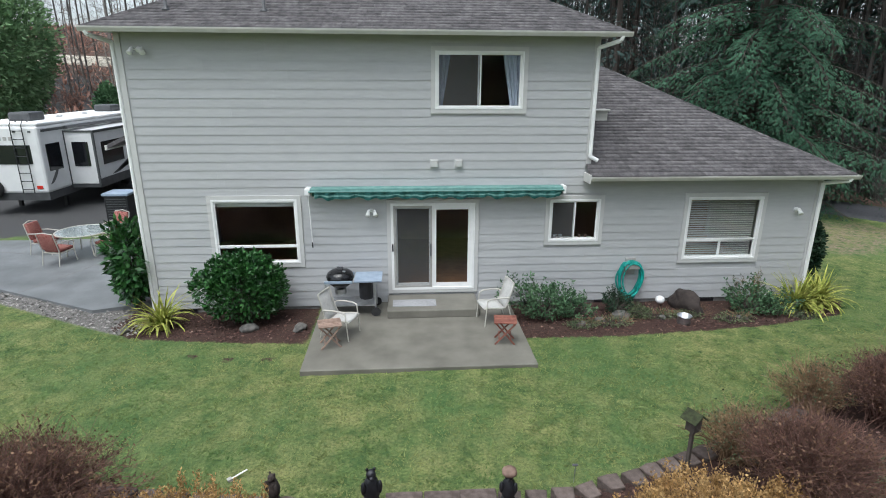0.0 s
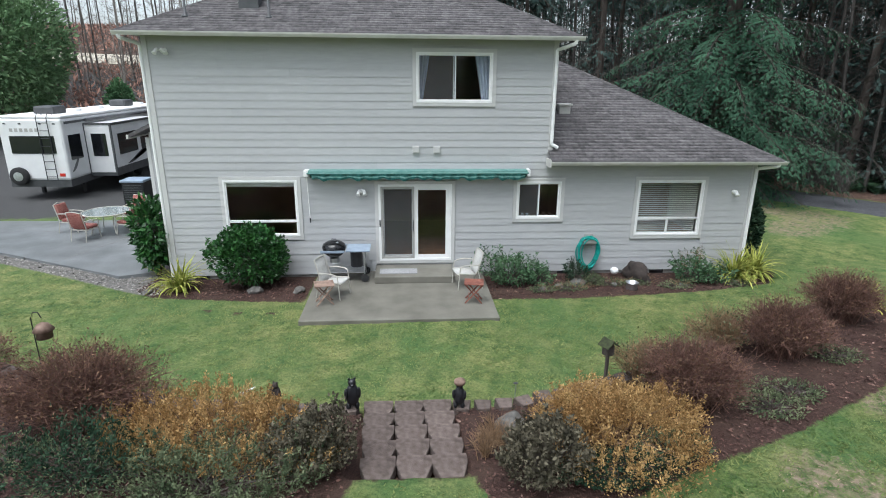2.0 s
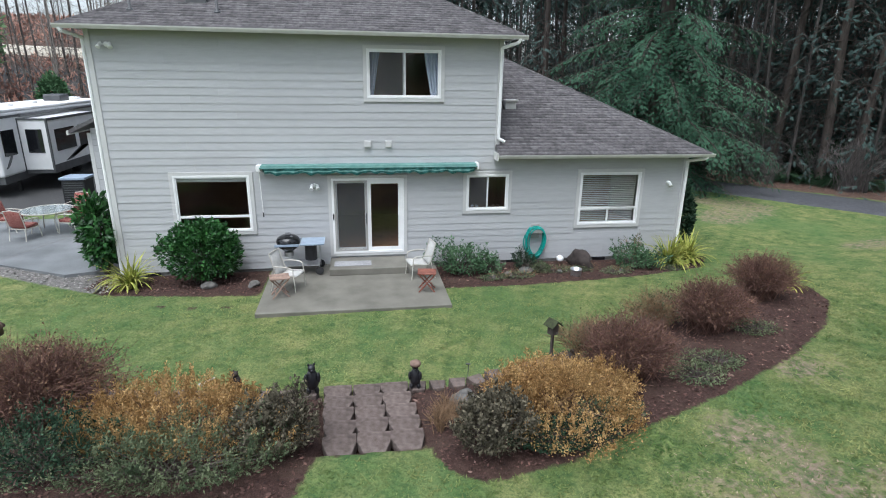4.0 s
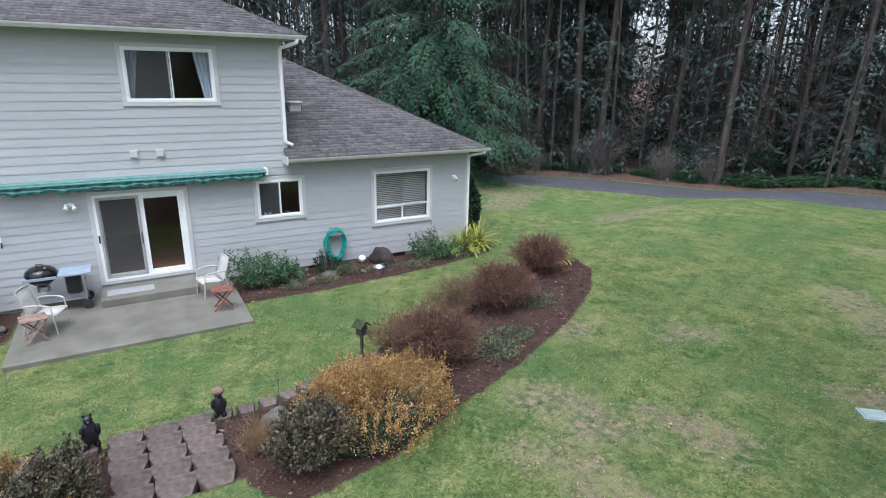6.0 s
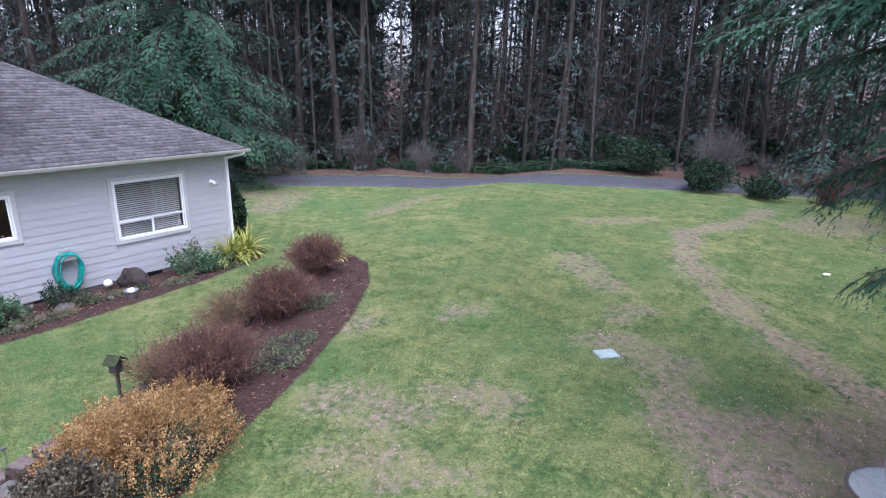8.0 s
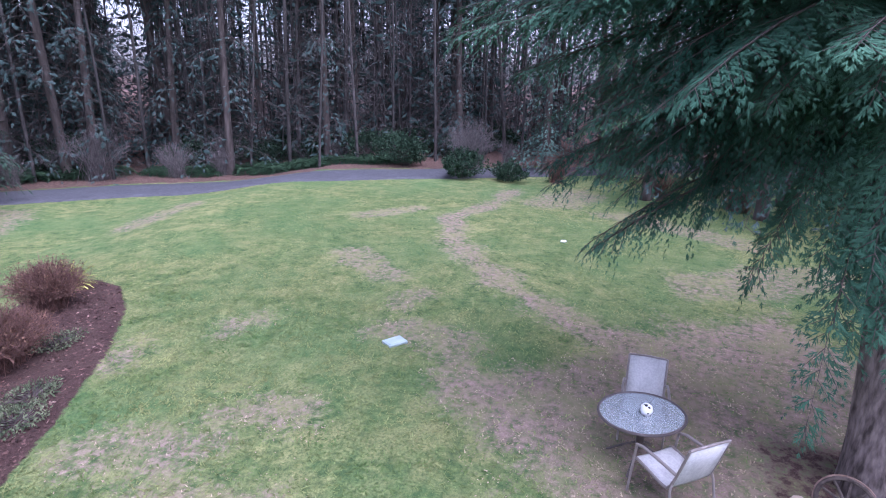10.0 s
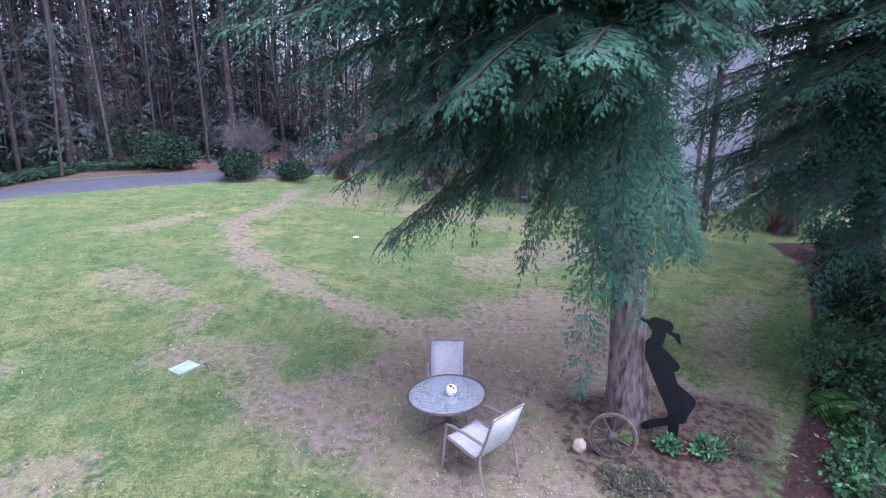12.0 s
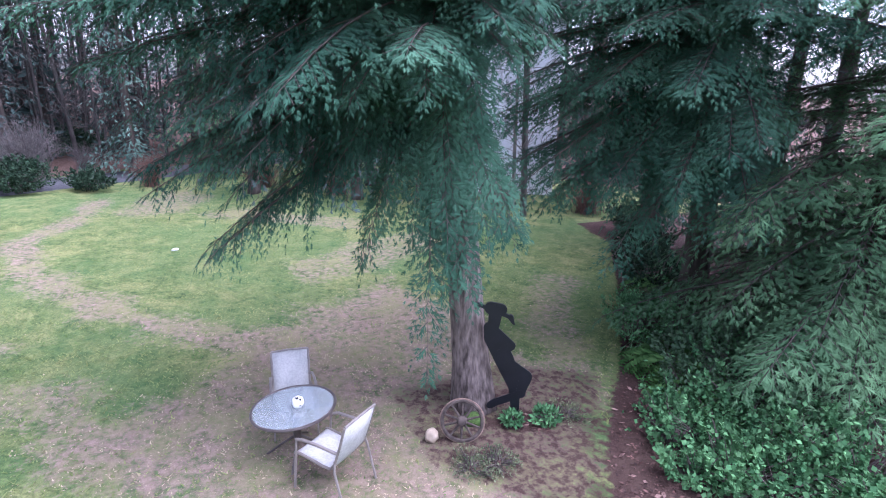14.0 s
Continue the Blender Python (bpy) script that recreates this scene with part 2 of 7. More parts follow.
M["grassblade"] = mat("grass_blade", (0.085, 0.150, 0.045), (0.27, 0.285, 0.115), 1.1, 0.85, spec=0.15, island=0.25, big=0.3, translucent=0.5)
M["drygrass"] = mat("dry_grass_blade", (0.25, 0.19, 0.125), (0.40, 0.33, 0.225), 2.0, 0.85, spec=0.15, island=0.35, translucent=0.2)
M["farwhite"] = mat("white_house_siding", (0.72, 0.73, 0.78), (0.80, 0.81, 0.85), 3, 0.6, stretch=(1, 1, 5))
M["red"] = mat("red_plastic", (0.4, 0.02, 0.015), (0.5, 0.03, 0.02), 5, 0.3)
M["mat_grey"] = mat("door_mat", (0.24, 0.24, 0.25), (0.36, 0.36, 0.37), 30, 0.95, 0.4, 150)
M["copper"] = mat("rusty_metal", (0.12, 0.075, 0.055), (0.24, 0.16, 0.125), 9, 0.7)


# ---- mesh helpers ----
def mesh_np(name, verts, faces, material):
    """A mesh from arrays: verts (n,3), faces (m,3) or (m,4)."""
    verts, faces = np.asarray(verts, dtype=np.float32), np.asarray(faces, dtype=np.int32)
    me = bpy.data.meshes.new(name)
    k = faces.shape[1]
    me.vertices.add(len(verts))
    me.vertices.foreach_set("co", verts.ravel())
    me.loops.add(faces.size)
    me.loops.foreach_set("vertex_index", faces.ravel())
    me.polygons.add(len(faces))
    me.polygons.foreach_set("loop_start", np.arange(0, faces.size, k, dtype=np.int32))
    me.update(calc_edges=True)
    me.materials.append(material)
    return me


def smooth(me):
    me.polygons.foreach_set("use_smooth", np.ones(len(me.polygons), dtype=bool))
    return me


def thing(name, label, category, m=None, group="", kind=""):
    ob = new(name)
    ob.empty_display_size = 0.1
    if m is not None:
        ob.matrix_basis = m
    return tagged(ob, label, category, group, kind)


def hang(name, me, parent, label=""):
    ob = new(name, me)
    ob.parent = parent
    return tagged(ob, label)


def part(name, bm, material, parent, label="", shade=False):
    me = bpy.data.meshes.new(name)
    bm.normal_update()
    bm.to_mesh(me)
    bm.free()
    me.materials.append(material)
    if shade:
        smooth(me)
    if parent is None:
        return tagged(new(name, me), label)
    return hang(name, me, parent, label)


def box(bm, x0, x1, y0, y1, z0, z1, bevel=0.0, m=None):
    v = [bm.verts.new((x, y, z)) for x in (x0, x1) for y in (y0, y1) for z in (z0, z1)]
    fs = [bm.faces.new([v[i] for i in q]) for q in ((0, 1, 3, 2), (4, 6, 7, 5), (0, 4, 5, 1), (2, 3, 7, 6), (0, 2, 6, 4), (1, 5, 7, 3))]
    if m is not None:
        for w in v:
            w.co = m @ w.co
    if bevel:
        edges = list({e for f in fs for e in f.edges})
        bmesh.ops.bevel(bm, geom=edges, offset=bevel, segments=2, affect='EDGES', profile=0.5)
    return bm


def boxes(*args, bevel=0.0):
    bm = bmesh.new()
    for a in args:
        box(bm, *a, bevel=bevel)
    return bm


def tube(bm, pts, radius, sides=8, cap=True):
    """A round bar along points; radius is one number or one for each point."""
    pts = [Vector(p) for p in pts]
    rad = radius if isinstance(radius, (list, tuple)) else [radius] * len(pts)
    rings = []
    up = Vector((0, 0, 1))
    for i, p in enumerate(pts):
        d = (pts[min(i + 1, len(pts) - 1)] - pts[max(i - 1, 0)]).normalized()
        ref = up if abs(d.z) < 0.9 else Vector((1, 0, 0))
        a = d.cross(ref).normalized()
        b = d.cross(a)
        rings.append([bm.verts.new(p + rad[i] * (math.cos(2 * math.pi * k / sides) * a + math.sin(2 * math.pi * k / sides) * b)) for k in range(sides)])
    for r0, r1 in zip(rings, rings[1:]):
        for k in range(sides):
            bm.faces.new((r0[k], r0[(k + 1) % sides], r1[(k + 1) % sides], r1[k]))
    if cap:
        bm.faces.new(rings[0][::-1])
        bm.faces.new(rings[-1])
    return bm


def tubes(radius, *paths, sides=8):
    bm = bmesh.new()
    for p in paths:
        tube(bm, p, radius, sides)
    return bm


def lathe(bm, profile, sides=24, m=None):
    rings = []
    for r, z in profile:
        ring = []
        for k in range(sides):
            a = 2 * math.pi * k / sides
            co = Vector((r * math.cos(a), r * math.sin(a), z))
            ring.append(bm.verts.new(m @ co if m is not None else co))
        rings.append(ring)
    for r0, r1 in zip(rings, rings[1:]):
        for k in range(sides):
            bm.faces.new((r0[k], r0[(k + 1) % sides], r1[(k + 1) % sides], r1[k]))
    bm.faces.new(rings[0][::-1])
    bm.faces.new(rings[-1])
    return bm


def lump(bm, cx, cy, cz, rx, ry, rz, seed, rough=0.25, sub=3):
    r = bmesh.ops.create_icosphere(bm, subdivisions=sub, radius=1.0)
    for v in r["verts"]:
        n = noise.noise(v.co * 1.6 + Vector((seed * 7.1, seed * 3.3, 0))) * rough + noise.noise(v.co * 4.5 + Vector((0, seed * 5.7, 1))) * rough * 0.35
        c = v.co * (1 + n)
        v.co = Vector((cx + c.x * rx, cy + c.y * ry, cz + c.z * rz))
    return bm


# ---- the lie of the land ----
RET_X = [-14, -9, -7.5, -5.5, -3.2, -0.7, 1.5, 2.4, 3.4, 4.4, 6.2, 7.5, 9.0, 11.5, 20]
RET_Y = [10.2, 9.0, 8.3, 7.3, 6.55, 6.2, 6.2, 6.22, 6.5, 6.85, 7.6, 8.3, 9.2, 10.4, 13.0]


def sstep(a, b, x):
    t = np.clip((x - a) / (b - a), 0, 1)
    return t * t * (3 - 2 * t)


def ground_z(x, y):
    """Height of the soil: a lower lawn by the house and a higher one behind the block edging."""
    x, y = np.asarray(x, float), np.asarray(y, float)
    s = np.interp(x, RET_X, RET_Y) - y
    w = sstep(-12, -9, x) * (1 - sstep(7.0, 8.6, x))
    z = -0.08 + 0.13 * w * (s > 0) + (0.48 - 0.13 * w) * sstep(-2.5 * (1 - w), 2.3, s)
    steps = (x > -0.02) & (x < 1.56) & (y > 4.2) & (y < 6.4)
    z = np.where(steps, z - 0.16, z)
    bank = sstep(11.2, 12.6, y) * sstep(-6.4, -5.6, x) * (1 - sstep(10.4, 11.4, x))
    z = z - 0.10 * bank
    hill = sstep(34, 90, np.hypot(x - 1, y)) * 3.0
    hill = hill + 8.0 * sstep(46, 82, y) * (1 - sstep(-14, -4, x))
    return z + hill + 0.02 * np.sin(x * 0.9) * np.cos(y * 0.7)


def gz(x, y):
    return float(ground_z(x, y))


def sd_poly(px, py, poly):
    """Signed distance to a closed outline, negative inside."""
    best = np.full(px.shape, 1e9)
    inside = np.zeros(px.shape, bool)
    for (ax, ay), (bx, by) in zip(poly, poly[1:] + poly[:1]):
        dx, dy = bx - ax, by - ay
        t = np.clip(((px - ax) * dx + (py - ay) * dy) / (dx * dx + dy * dy), 0, 1)
        best = np.minimum(best, np.hypot(px - ax - t * dx, py - ay - t * dy))
        if ay != by:
            inside ^= ((ay > py) != (by > py)) & (px < ax + (py - ay) / dy * dx)
    return np.where(inside, -best, best)


BED_R = [(1.5, 6.2), (2.4, 6.22), (3.4, 6.5), (4.4, 6.85), (6.2, 7.6), (7.5, 8.3), (9, 9.2), (10.5, 9.9), (11.3, 9.8), (11.6, 9.1), (11.2, 8), (10.2, 6.95), (8.6, 5.9), (6.4, 4.8), (4.6, 4.1), (3.4, 3.6), (2.2, 3.38), (1.75, 3.7), (1.6, 4.2)]
BED_L = [(0, 6.2), (-0.7, 6.2), (-3.2, 6.55), (-5.5, 7.3), (-7.5, 8.3), (-9, 9.0), (-9.5, 8.0), (-7.5, 5.0), (-4.3, 3.5), (-1.8, 3.1), (-0.2, 3.3), (0.1, 4.1)]
BED_FL = [(-6.1, 12.0), (-5.5, 11.5), (-4.6, 11.3), (-3.3, 11.15), (-1.7, 11.0), (-1.7, 13.1), (-6, 13.2)]
BED_FR = [(2.85, 11.0), (4.7, 10.97), (6.6, 11.1), (8.5, 11.3), (10.6, 11.8), (11.2, 12.6), (10.8, 13.5), (10.3, 13.1), (2.85, 13.1)]
BED_TREE = [(5.2, -6.4), (6.4, -7.4), (8.0, -9.2), (11.4, -12.3), (14.5, -14.9), (17.0, -15.6), (17, -30), (-6, -30), (-2, -12)]
GRAVEL = [(-15, 16.4), (-10.9, 14.3), (-6.2, 11.85), (-5.4, 11.6), (-5.5, 13.4), (-7.2, 13.1), (-11.4, 15.4), (-15, 17.6)]
STEPS = [(-0.1, 6.3), (1.65, 6.3), (1.65, 4.15), (-0.1, 4.15)]
DRIVE = [(-7.0, 20.6), (-11, 19.9), (-19, 19.0), (-40, 20), (-40, 60), (-5, 60), (-5.6, 20.6)]
ROAD = [(9.0, 36.0), (14.0, 28.5), (18.4, 23.0), (22.6, 18.3), (25.8, 13.2), (29.0, 7.4), (31.6, 2.0), (36.0, -6.0), (44, -18)]
PATCHES = [([(15.5, 4.1), (13.9, 2.5)], 0.5), ([(10.8, 1.1), (10.6, -0.2), (9.9, -0.3)], 0.42), ([(7.2, 2.6), (7.6, 1.9)], 0.32), ([(6.1, 3.6), (6.6, 2.7)], 0.42), ([(5.5, 2.1), (5.9, 1.2)], 0.28),
           ([(9.0, 5.6), (8.4, 5.4)], 0.22), ([(20.0, 5.1), (21.7, 3.9)], 0.5), ([(16.8, 12.7), (19.9, 12.8)], 0.55), ([(16.0, 20.0), (17.6, 19.0), (14.8, 17.0)], 0.9), ([(24.5, -1.5), (26.5, -2.5)], 1.4),
           ([(17.0, -9.0), (15.4, -5.6)], 1.1), ([(12.0, 1.5), (12.8, 1.1)], 0.25), ([(10.6, 4.0), (10.0, 4.4)], 0.22), ([(5.0, 2.9), (5.4, 2.4)], 0.25), ([(23.0, -4.0), (20.0, -7.5)], 0.8), ([(12.0, -10.8), (9.4, -8.8), (7.4, -7.6)], 0.5)]
DIRT = [(9.85, -0.15), (9.6, -0.9), (10.2, -2.3), (10.8, -2.9), (11.7, -3.0), (12.4, -4.2), (13.6, -6.6), (12.2, -7.2), (10.0, -7.4), (8.5, -7.8), (6.6, -7.1), (5.4, -5.6), (5.6, -3.8), (6.4, -2.4), (7.2, -1.6), (8.1, -1.0), (9.0, -0.4)]
ROOTS = [(8.7, -4.9), (6.9, -4.7), (5.4, -5.6), (5.0, -6.3), (6.2, -7.2), (7.8, -8.4), (8.8, -7.0)]
WORN = [(27.0, 0.4), (23.2, 0.95), (20.8, 2.0), (18.7, 1.8), (16.3, 0.75), (14.0, -0.65), (12.7, -1.8), (11.6, -2.9)]


def dist_line(px, py, line):
    best = np.full(np.shape(px), 1e9)
    for (ax, ay), (bx, by) in zip(line, line[1:]):
        dx, dy = bx - ax, by - ay
        t = np.clip(((px - ax) * dx + (py - ay) * dy) / (dx * dx + dy * dy), 0, 1)
        best = np.minimum(best, np.hypot(px - ax - t * dx, py - ay - t * dy))
    return best


def beyond_road(px, py):
    """Signed distance from the road's middle, positive on the wood's side."""
    line = ROAD
    d = dist_line(px, py, line)
    ry = np.interp(px, [p[0] for p in line], [p[1] for p in line])
    return np.where(py > ry, d, -d)


def zones(px, py):
    mulch = np.minimum.reduce([sd_poly(px, py, p) for p in (BED_R, BED_L, BED_FL, BED_FR, BED_TREE, STEPS)])
    mulch = np.minimum(mulch, np.hypot(px - 7.2, py + 6.5) - 0.35 + 0.2 * np.sin(px * 5) * np.sin(py * 6))
    for x, y in ((-3.85, 10.55), (-3.13, 10.4), (-2.34, 10.4)):
        mulch = np.minimum(mulch, np.hypot((px - x) * 0.8, (py - y) * 1.2) - 0.10)
    mulch = np.clip(0.5 - mulch / 0.3, 0, 1)
    mulch = np.maximum(mulch, np.clip(0.45 - sd_poly(px, py, ROOTS) / 1.6, 0, 0.54))
    grav = np.clip(0.5 - sd_poly(px, py, GRAVEL) / 0.3, 0, 1)
    drive = np.clip(0.5 - sd_poly(px, py, DRIVE) / 1.0, 0, 1)
    bare = np.zeros(px.shape)
    wob = 0.30 * np.sin(px * 2.1 + 1.7 * np.sin(py * 1.3)) + 0.26 * np.sin(py * 2.9 + 1.9 * np.sin(px * 1.7 + 1.0))
    wob += 0.17 * np.sin(px * 5.3 + 2.0 * np.sin(py * 4.1)) + 0.15 * np.sin(py * 6.7 + 2.0 * np.sin(px * 5.9))
    for line, r in PATCHES:
        bare = np.maximum(bare, np.clip(0.5 - (dist_line(px, py, line) - 0.85 * r + 0.45 * wob) / 1.2, 0, 0.52))
    bare = np.maximum(bare, np.clip(0.5 - (dist_line(px, py, WORN) - 0.36 + 0.4 * wob) / 1.1, 0, 0.62))
    bare = np.maximum(bare, np.clip(0.5 - (sd_poly(px, py, DIRT) + 0.7 * wob) / 1.8, 0, 0.66))
    wood = np.clip((beyond_road(px, py) - 1.2) / 1.5, 0, 1)
    edge = np.maximum(wood, np.clip((py - 42) / 3, 0, 1) * (px < -4))
    far = np.clip((np.hypot(px - 12, py - 2) - 26) / 3, 0, 1) * (px > -4)
    edge = np.maximum(edge, far * (beyond_road(px, py) < 1))
    return mulch, grav, drive, bare, edge


def ground_material():
    m = bpy.data.materials.new("lawn_and_soil")
    m.use_nodes = True
    n, l = m.node_tree.nodes, m.node_tree.links
    b = n["Principled BSDF"]
    geo = n.new("ShaderNodeNewGeometry")

    def tex(scale, detail=5, rough=0.55):
        t = n.new("ShaderNodeTexNoise")
        t.inputs["Scale"].default_value, t.inputs["Detail"].default_value, t.inputs["Roughness"].default_value = scale, detail, rough
        l.new(geo.outputs["Position"], t.inputs["Vector"])
        return t.outputs["Fac"]

    def rng(src, a, c, lo=0.0, hi=1.0):
        r = n.new("ShaderNodeMapRange")
        for key, v in (("From Min", a), ("From Max", c), ("To Min", lo), ("To Max", hi)):
            r.inputs[key].default_value = v
        l.new(src, r.inputs["Value"])
        return r.outputs[0]

    def mixc(f, a, c):
        x = n.new("ShaderNodeMix")
        x.data_type = 'RGBA'
        l.new(f, x.inputs["Factor"])
        for key, v in (("A", a), ("B", c)):
            if isinstance(v, tuple):
                x.inputs[key].default_value = (*v, 1)
            else:
                l.new(v, x.inputs[key])
        return x.outputs["Result"]

    def math_(op, a, c):
        x = n.new("ShaderNodeMath")
        x.operation = op
        for i, v in enumerate((a, c)):
            if isinstance(v, float):
                x.inputs[i].default_value = v
            else:
                l.new(v, x.inputs[i])
        return x.outputs[0]

    def attr(name):
        a = n.new("ShaderNodeAttribute")
        a.attribute_name = name
        return a.outputs["Fac"]

    grain, mid, broad, wide = tex(55, 6, 0.7), tex(7, 5, 0.7), tex(1.6, 5, 0.6), tex(0.33, 4)
    fine = tex(22, 4, 0.7)
    grass = mixc(rng(mid, 0.35, 0.65), (0.040, 0.080, 0.024), (0.182, 0.232, 0.074))
    grass = mixc(rng(broad, 0.44, 0.66, 0.0, 0.70), grass, (0.325, 0.305, 0.125))
    grass = mixc(rng(tex(3.4, 6, 0.72), 0.49, 0.66, 0.0, 0.55), grass, (0.36, 0.345, 0.135))
    grass = mixc(rng(wide, 0.42, 0.62, 0.0, 0.55), grass, (0.075, 0.160, 0.052))
    grass = mixc(rng(fine, 0.45, 0.66, 0.0, 0.7), grass, (0.032, 0.066, 0.022))
    grass = mixc(rng(grain, 0.3, 0.7, 0.0, 0.4), grass, (0.05, 0.085, 0.03))
    soil = mixc(rng(mid, 0.35, 0.65), (0.185, 0.130, 0.102), (0.32, 0.24, 0.192))
    soil = mixc(rng(grain, 0.35, 0.7, 0.0, 0.5), soil, (0.12, 0.08, 0.06))
    soil = mixc(rng(broad, 0.42, 0.62, 0.0, 0.55), soil, (0.19, 0.19, 0.085))
    mulch = mixc(rng(grain, 0.35, 0.65), (0.022, 0.013, 0.011), (0.085, 0.046, 0.038))
    mulch = mixc(rng(broad, 0.45, 0.7, 0.0, 0.5), mulch, (0.085, 0.058, 0.042))
    pebble = mixc(rng(grain, 0.35, 0.65), (0.08, 0.075, 0.072), (0.24, 0.225, 0.21))
    drive = mixc(rng(grain, 0.35, 0.65), (0.035, 0.035, 0.037), (0.095, 0.093, 0.092))
    litter = mixc(rng(mid, 0.35, 0.65), (0.055, 0.032, 0.024), (0.15, 0.095, 0.075))

    def cover(base, name, top, wob, lo=0.4, hi=0.6):
        v = math_('ADD', attr(name), math_('MULTIPLY', math_('SUBTRACT', wob, 0.5), 0.9))
        return mixc(rng(v, lo, hi), base, top)

    col = cover(grass, "bare", soil, math_('ADD', math_('MULTIPLY', mid, 1.6), math_('SUBTRACT', fine, 0.8)), 0.30, 0.72)
    col = cover(col, "edge", litter, broad)
    col = cover(col, "drive", drive, broad)
    col = cover(col, "gravel", pebble, grain)
    col = cover(col, "mulch", mulch, mid)
    l.new(col, b.inputs["Base Color"])
    b.inputs["Roughness"].default_value = 0.9
    b.inputs["Specular IOR Level"].default_value = 0.2
    bp = n.new("ShaderNodeBump")
    bp.inputs["Strength"].default_value, bp.inputs["Distance"].default_value = 0.8, 0.03
    l.new(math_('ADD', grain, math_('MULTIPLY', mid, 1.5)), bp.inputs["Height"])
    l.new(bp.outputs[0], b.inputs["Normal"])
    return m


def build_ground():
    def axis(lo, hi, fine0, fine1, step):
        a = list(np.arange(fine0, fine1, step))
        out, d, x = [], step, fine1
        while x < hi:
            out.append(x)
            d *= 1.16
            x += d
        out.append(hi)
        low, d, x = [], step, fine0 - step
        while x > lo:
            low.append(x)
            d *= 1.16
            x -= d
        low.append(lo)
        return np.array(low[::-1] + a + out)

    xs, ys = axis(-900, 900, -12.5, 20, 0.15), axis(-900, 900, -14, 14.3, 0.15)
    gx, gy = np.meshgrid(xs, ys)
    px, py = gx.ravel(), gy.ravel()
    pz = ground_z(px, py) + 0.006 * np.random.default_rng(1).standard_normal(px.shape) * (np.abs(px) < 30)
    w, h = len(xs), len(ys)
    i = (np.arange(h - 1)[:, None] * w + np.arange(w - 1)[None, :]).ravel()
    me = mesh_np("ground", np.stack([px, py, pz], 1), np.stack([i, i + 1, i + w + 1, i + w], 1), ground_material())
    for name, z in zip(("mulch", "gravel", "drive", "bare", "edge"), zones(px, py)):
        me.attributes.new(name, 'FLOAT', 'POINT').data.foreach_set("value", z.astype(np.float32))
    smooth(me)
    tagged(new("ground", me), "mown winter lawn with bare patches and mulched beds", "ground", kind="structure")


build_ground()


def ribbon(name, line, width, lift, material, label, category, step=0.8):
    pts = []
    for (ax, ay), (bx, by) in zip(line, line[1:]):
        k = max(1, int(math.hypot(bx - ax, by - ay) / step))
        pts += [(ax + (bx - ax) * i / k, ay + (by - ay) * i / k) for i in range(k)]
    pts.append(line[-1])
    p = np.array(pts)
    for _ in range(6):
        p[1:-1] = (p[:-2] + p[1:-1] * 2 + p[2:]) / 4
    d = np.gradient(p, axis=0)
    nrm = np.stack([-d[:, 1], d[:, 0]], 1) / np.linalg.norm(d, axis=1)[:, None]
    rows = []
    for o in (-0.5, -0.48, -0.2, 0, 0.2, 0.48, 0.5):
        q = p + nrm * o * width
        rows.append(np.column_stack([q, ground_z(q[:, 0], q[:, 1]) + (lift * (1 - 1.2 * abs(o)) if abs(o) < 0.49 else -0.03)]))
    v = np.concatenate(rows)
    c = len(p)
    f = np.concatenate([np.stack([np.arange(c - 1) + k * c, np.arange(1, c) + k * c, np.arange(1, c) + (k + 1) * c, np.arange(c - 1) + (k + 1) * c], 1) for k in range(6)])
    return tagged(new(name, smooth(mesh_np(name, v, f, material))), label, category, kind="structure")


ribbon("road", ROAD, 3.2, 0.07, M["asphalt"], "narrow dark asphalt lane along the wood", "road")


# ---- the house ----
WALL = 13.0
LEFT, MID, RIGHT = -5.5, 4.65, 10.4
EAVE2, EAVE1, PITCH, OVER = 6.10, 3.07, 0.52, 0.45
house = thing("house", "two-storey grey house with lap siding and dark shingle roofs", "house")
OPEN = {"uw": (1.07, 3.01, 4.53, 5.75), "lw": (-3.98, -2.07, 1.02, 2.55), "door": (0.04, 2.01, 0.30, 2.43), "kw": (3.77, 4.99, 1.46, 2.49), "rw": (7.13, 9.0, 0.95, 2.51)}
TRIM = 0.09


def spans(x0, x1, z0, z1):
    """The stretches of a row of boards that the openings leave."""
    cuts = [(x0, x1)]
    for a, b, c, d in OPEN.values():
        if c - TRIM < z1 - 0.02 and d + TRIM > z0 + 0.02:
            out = []
            for s, e in cuts:
                if b + TRIM <= s or a - TRIM >= e:
                    out.append((s, e))
                else:
                    if a - TRIM > s + 0.01:
                        out.append((s, a - TRIM))
                    if b + TRIM < e - 0.01:
                        out.append((b + TRIM, e))
            cuts = out
    return cuts


def wall_with_holes(x0, x1, z0, z1, holes, y0, y1):
    """A wall along x as panels round its openings."""
    xs = sorted({x0, x1, *[h[0] for h in holes], *[h[1] for h in holes]})
    for a, b in zip(xs, xs[1:]):
        c = (a + b) / 2
        zs = [z0]
        for h in sorted(holes, key=lambda h: h[2]):
            if h[0] < c < h[1]:
                zs += [h[2], h[3]]
        zs.append(z1)
        for lo, hi in zip(zs[::2], zs[1::2]):
            if hi - lo > 0.01:
                part("wall_panel", boxes((a, b, y0, y1, lo, hi)), M["siding"], house)


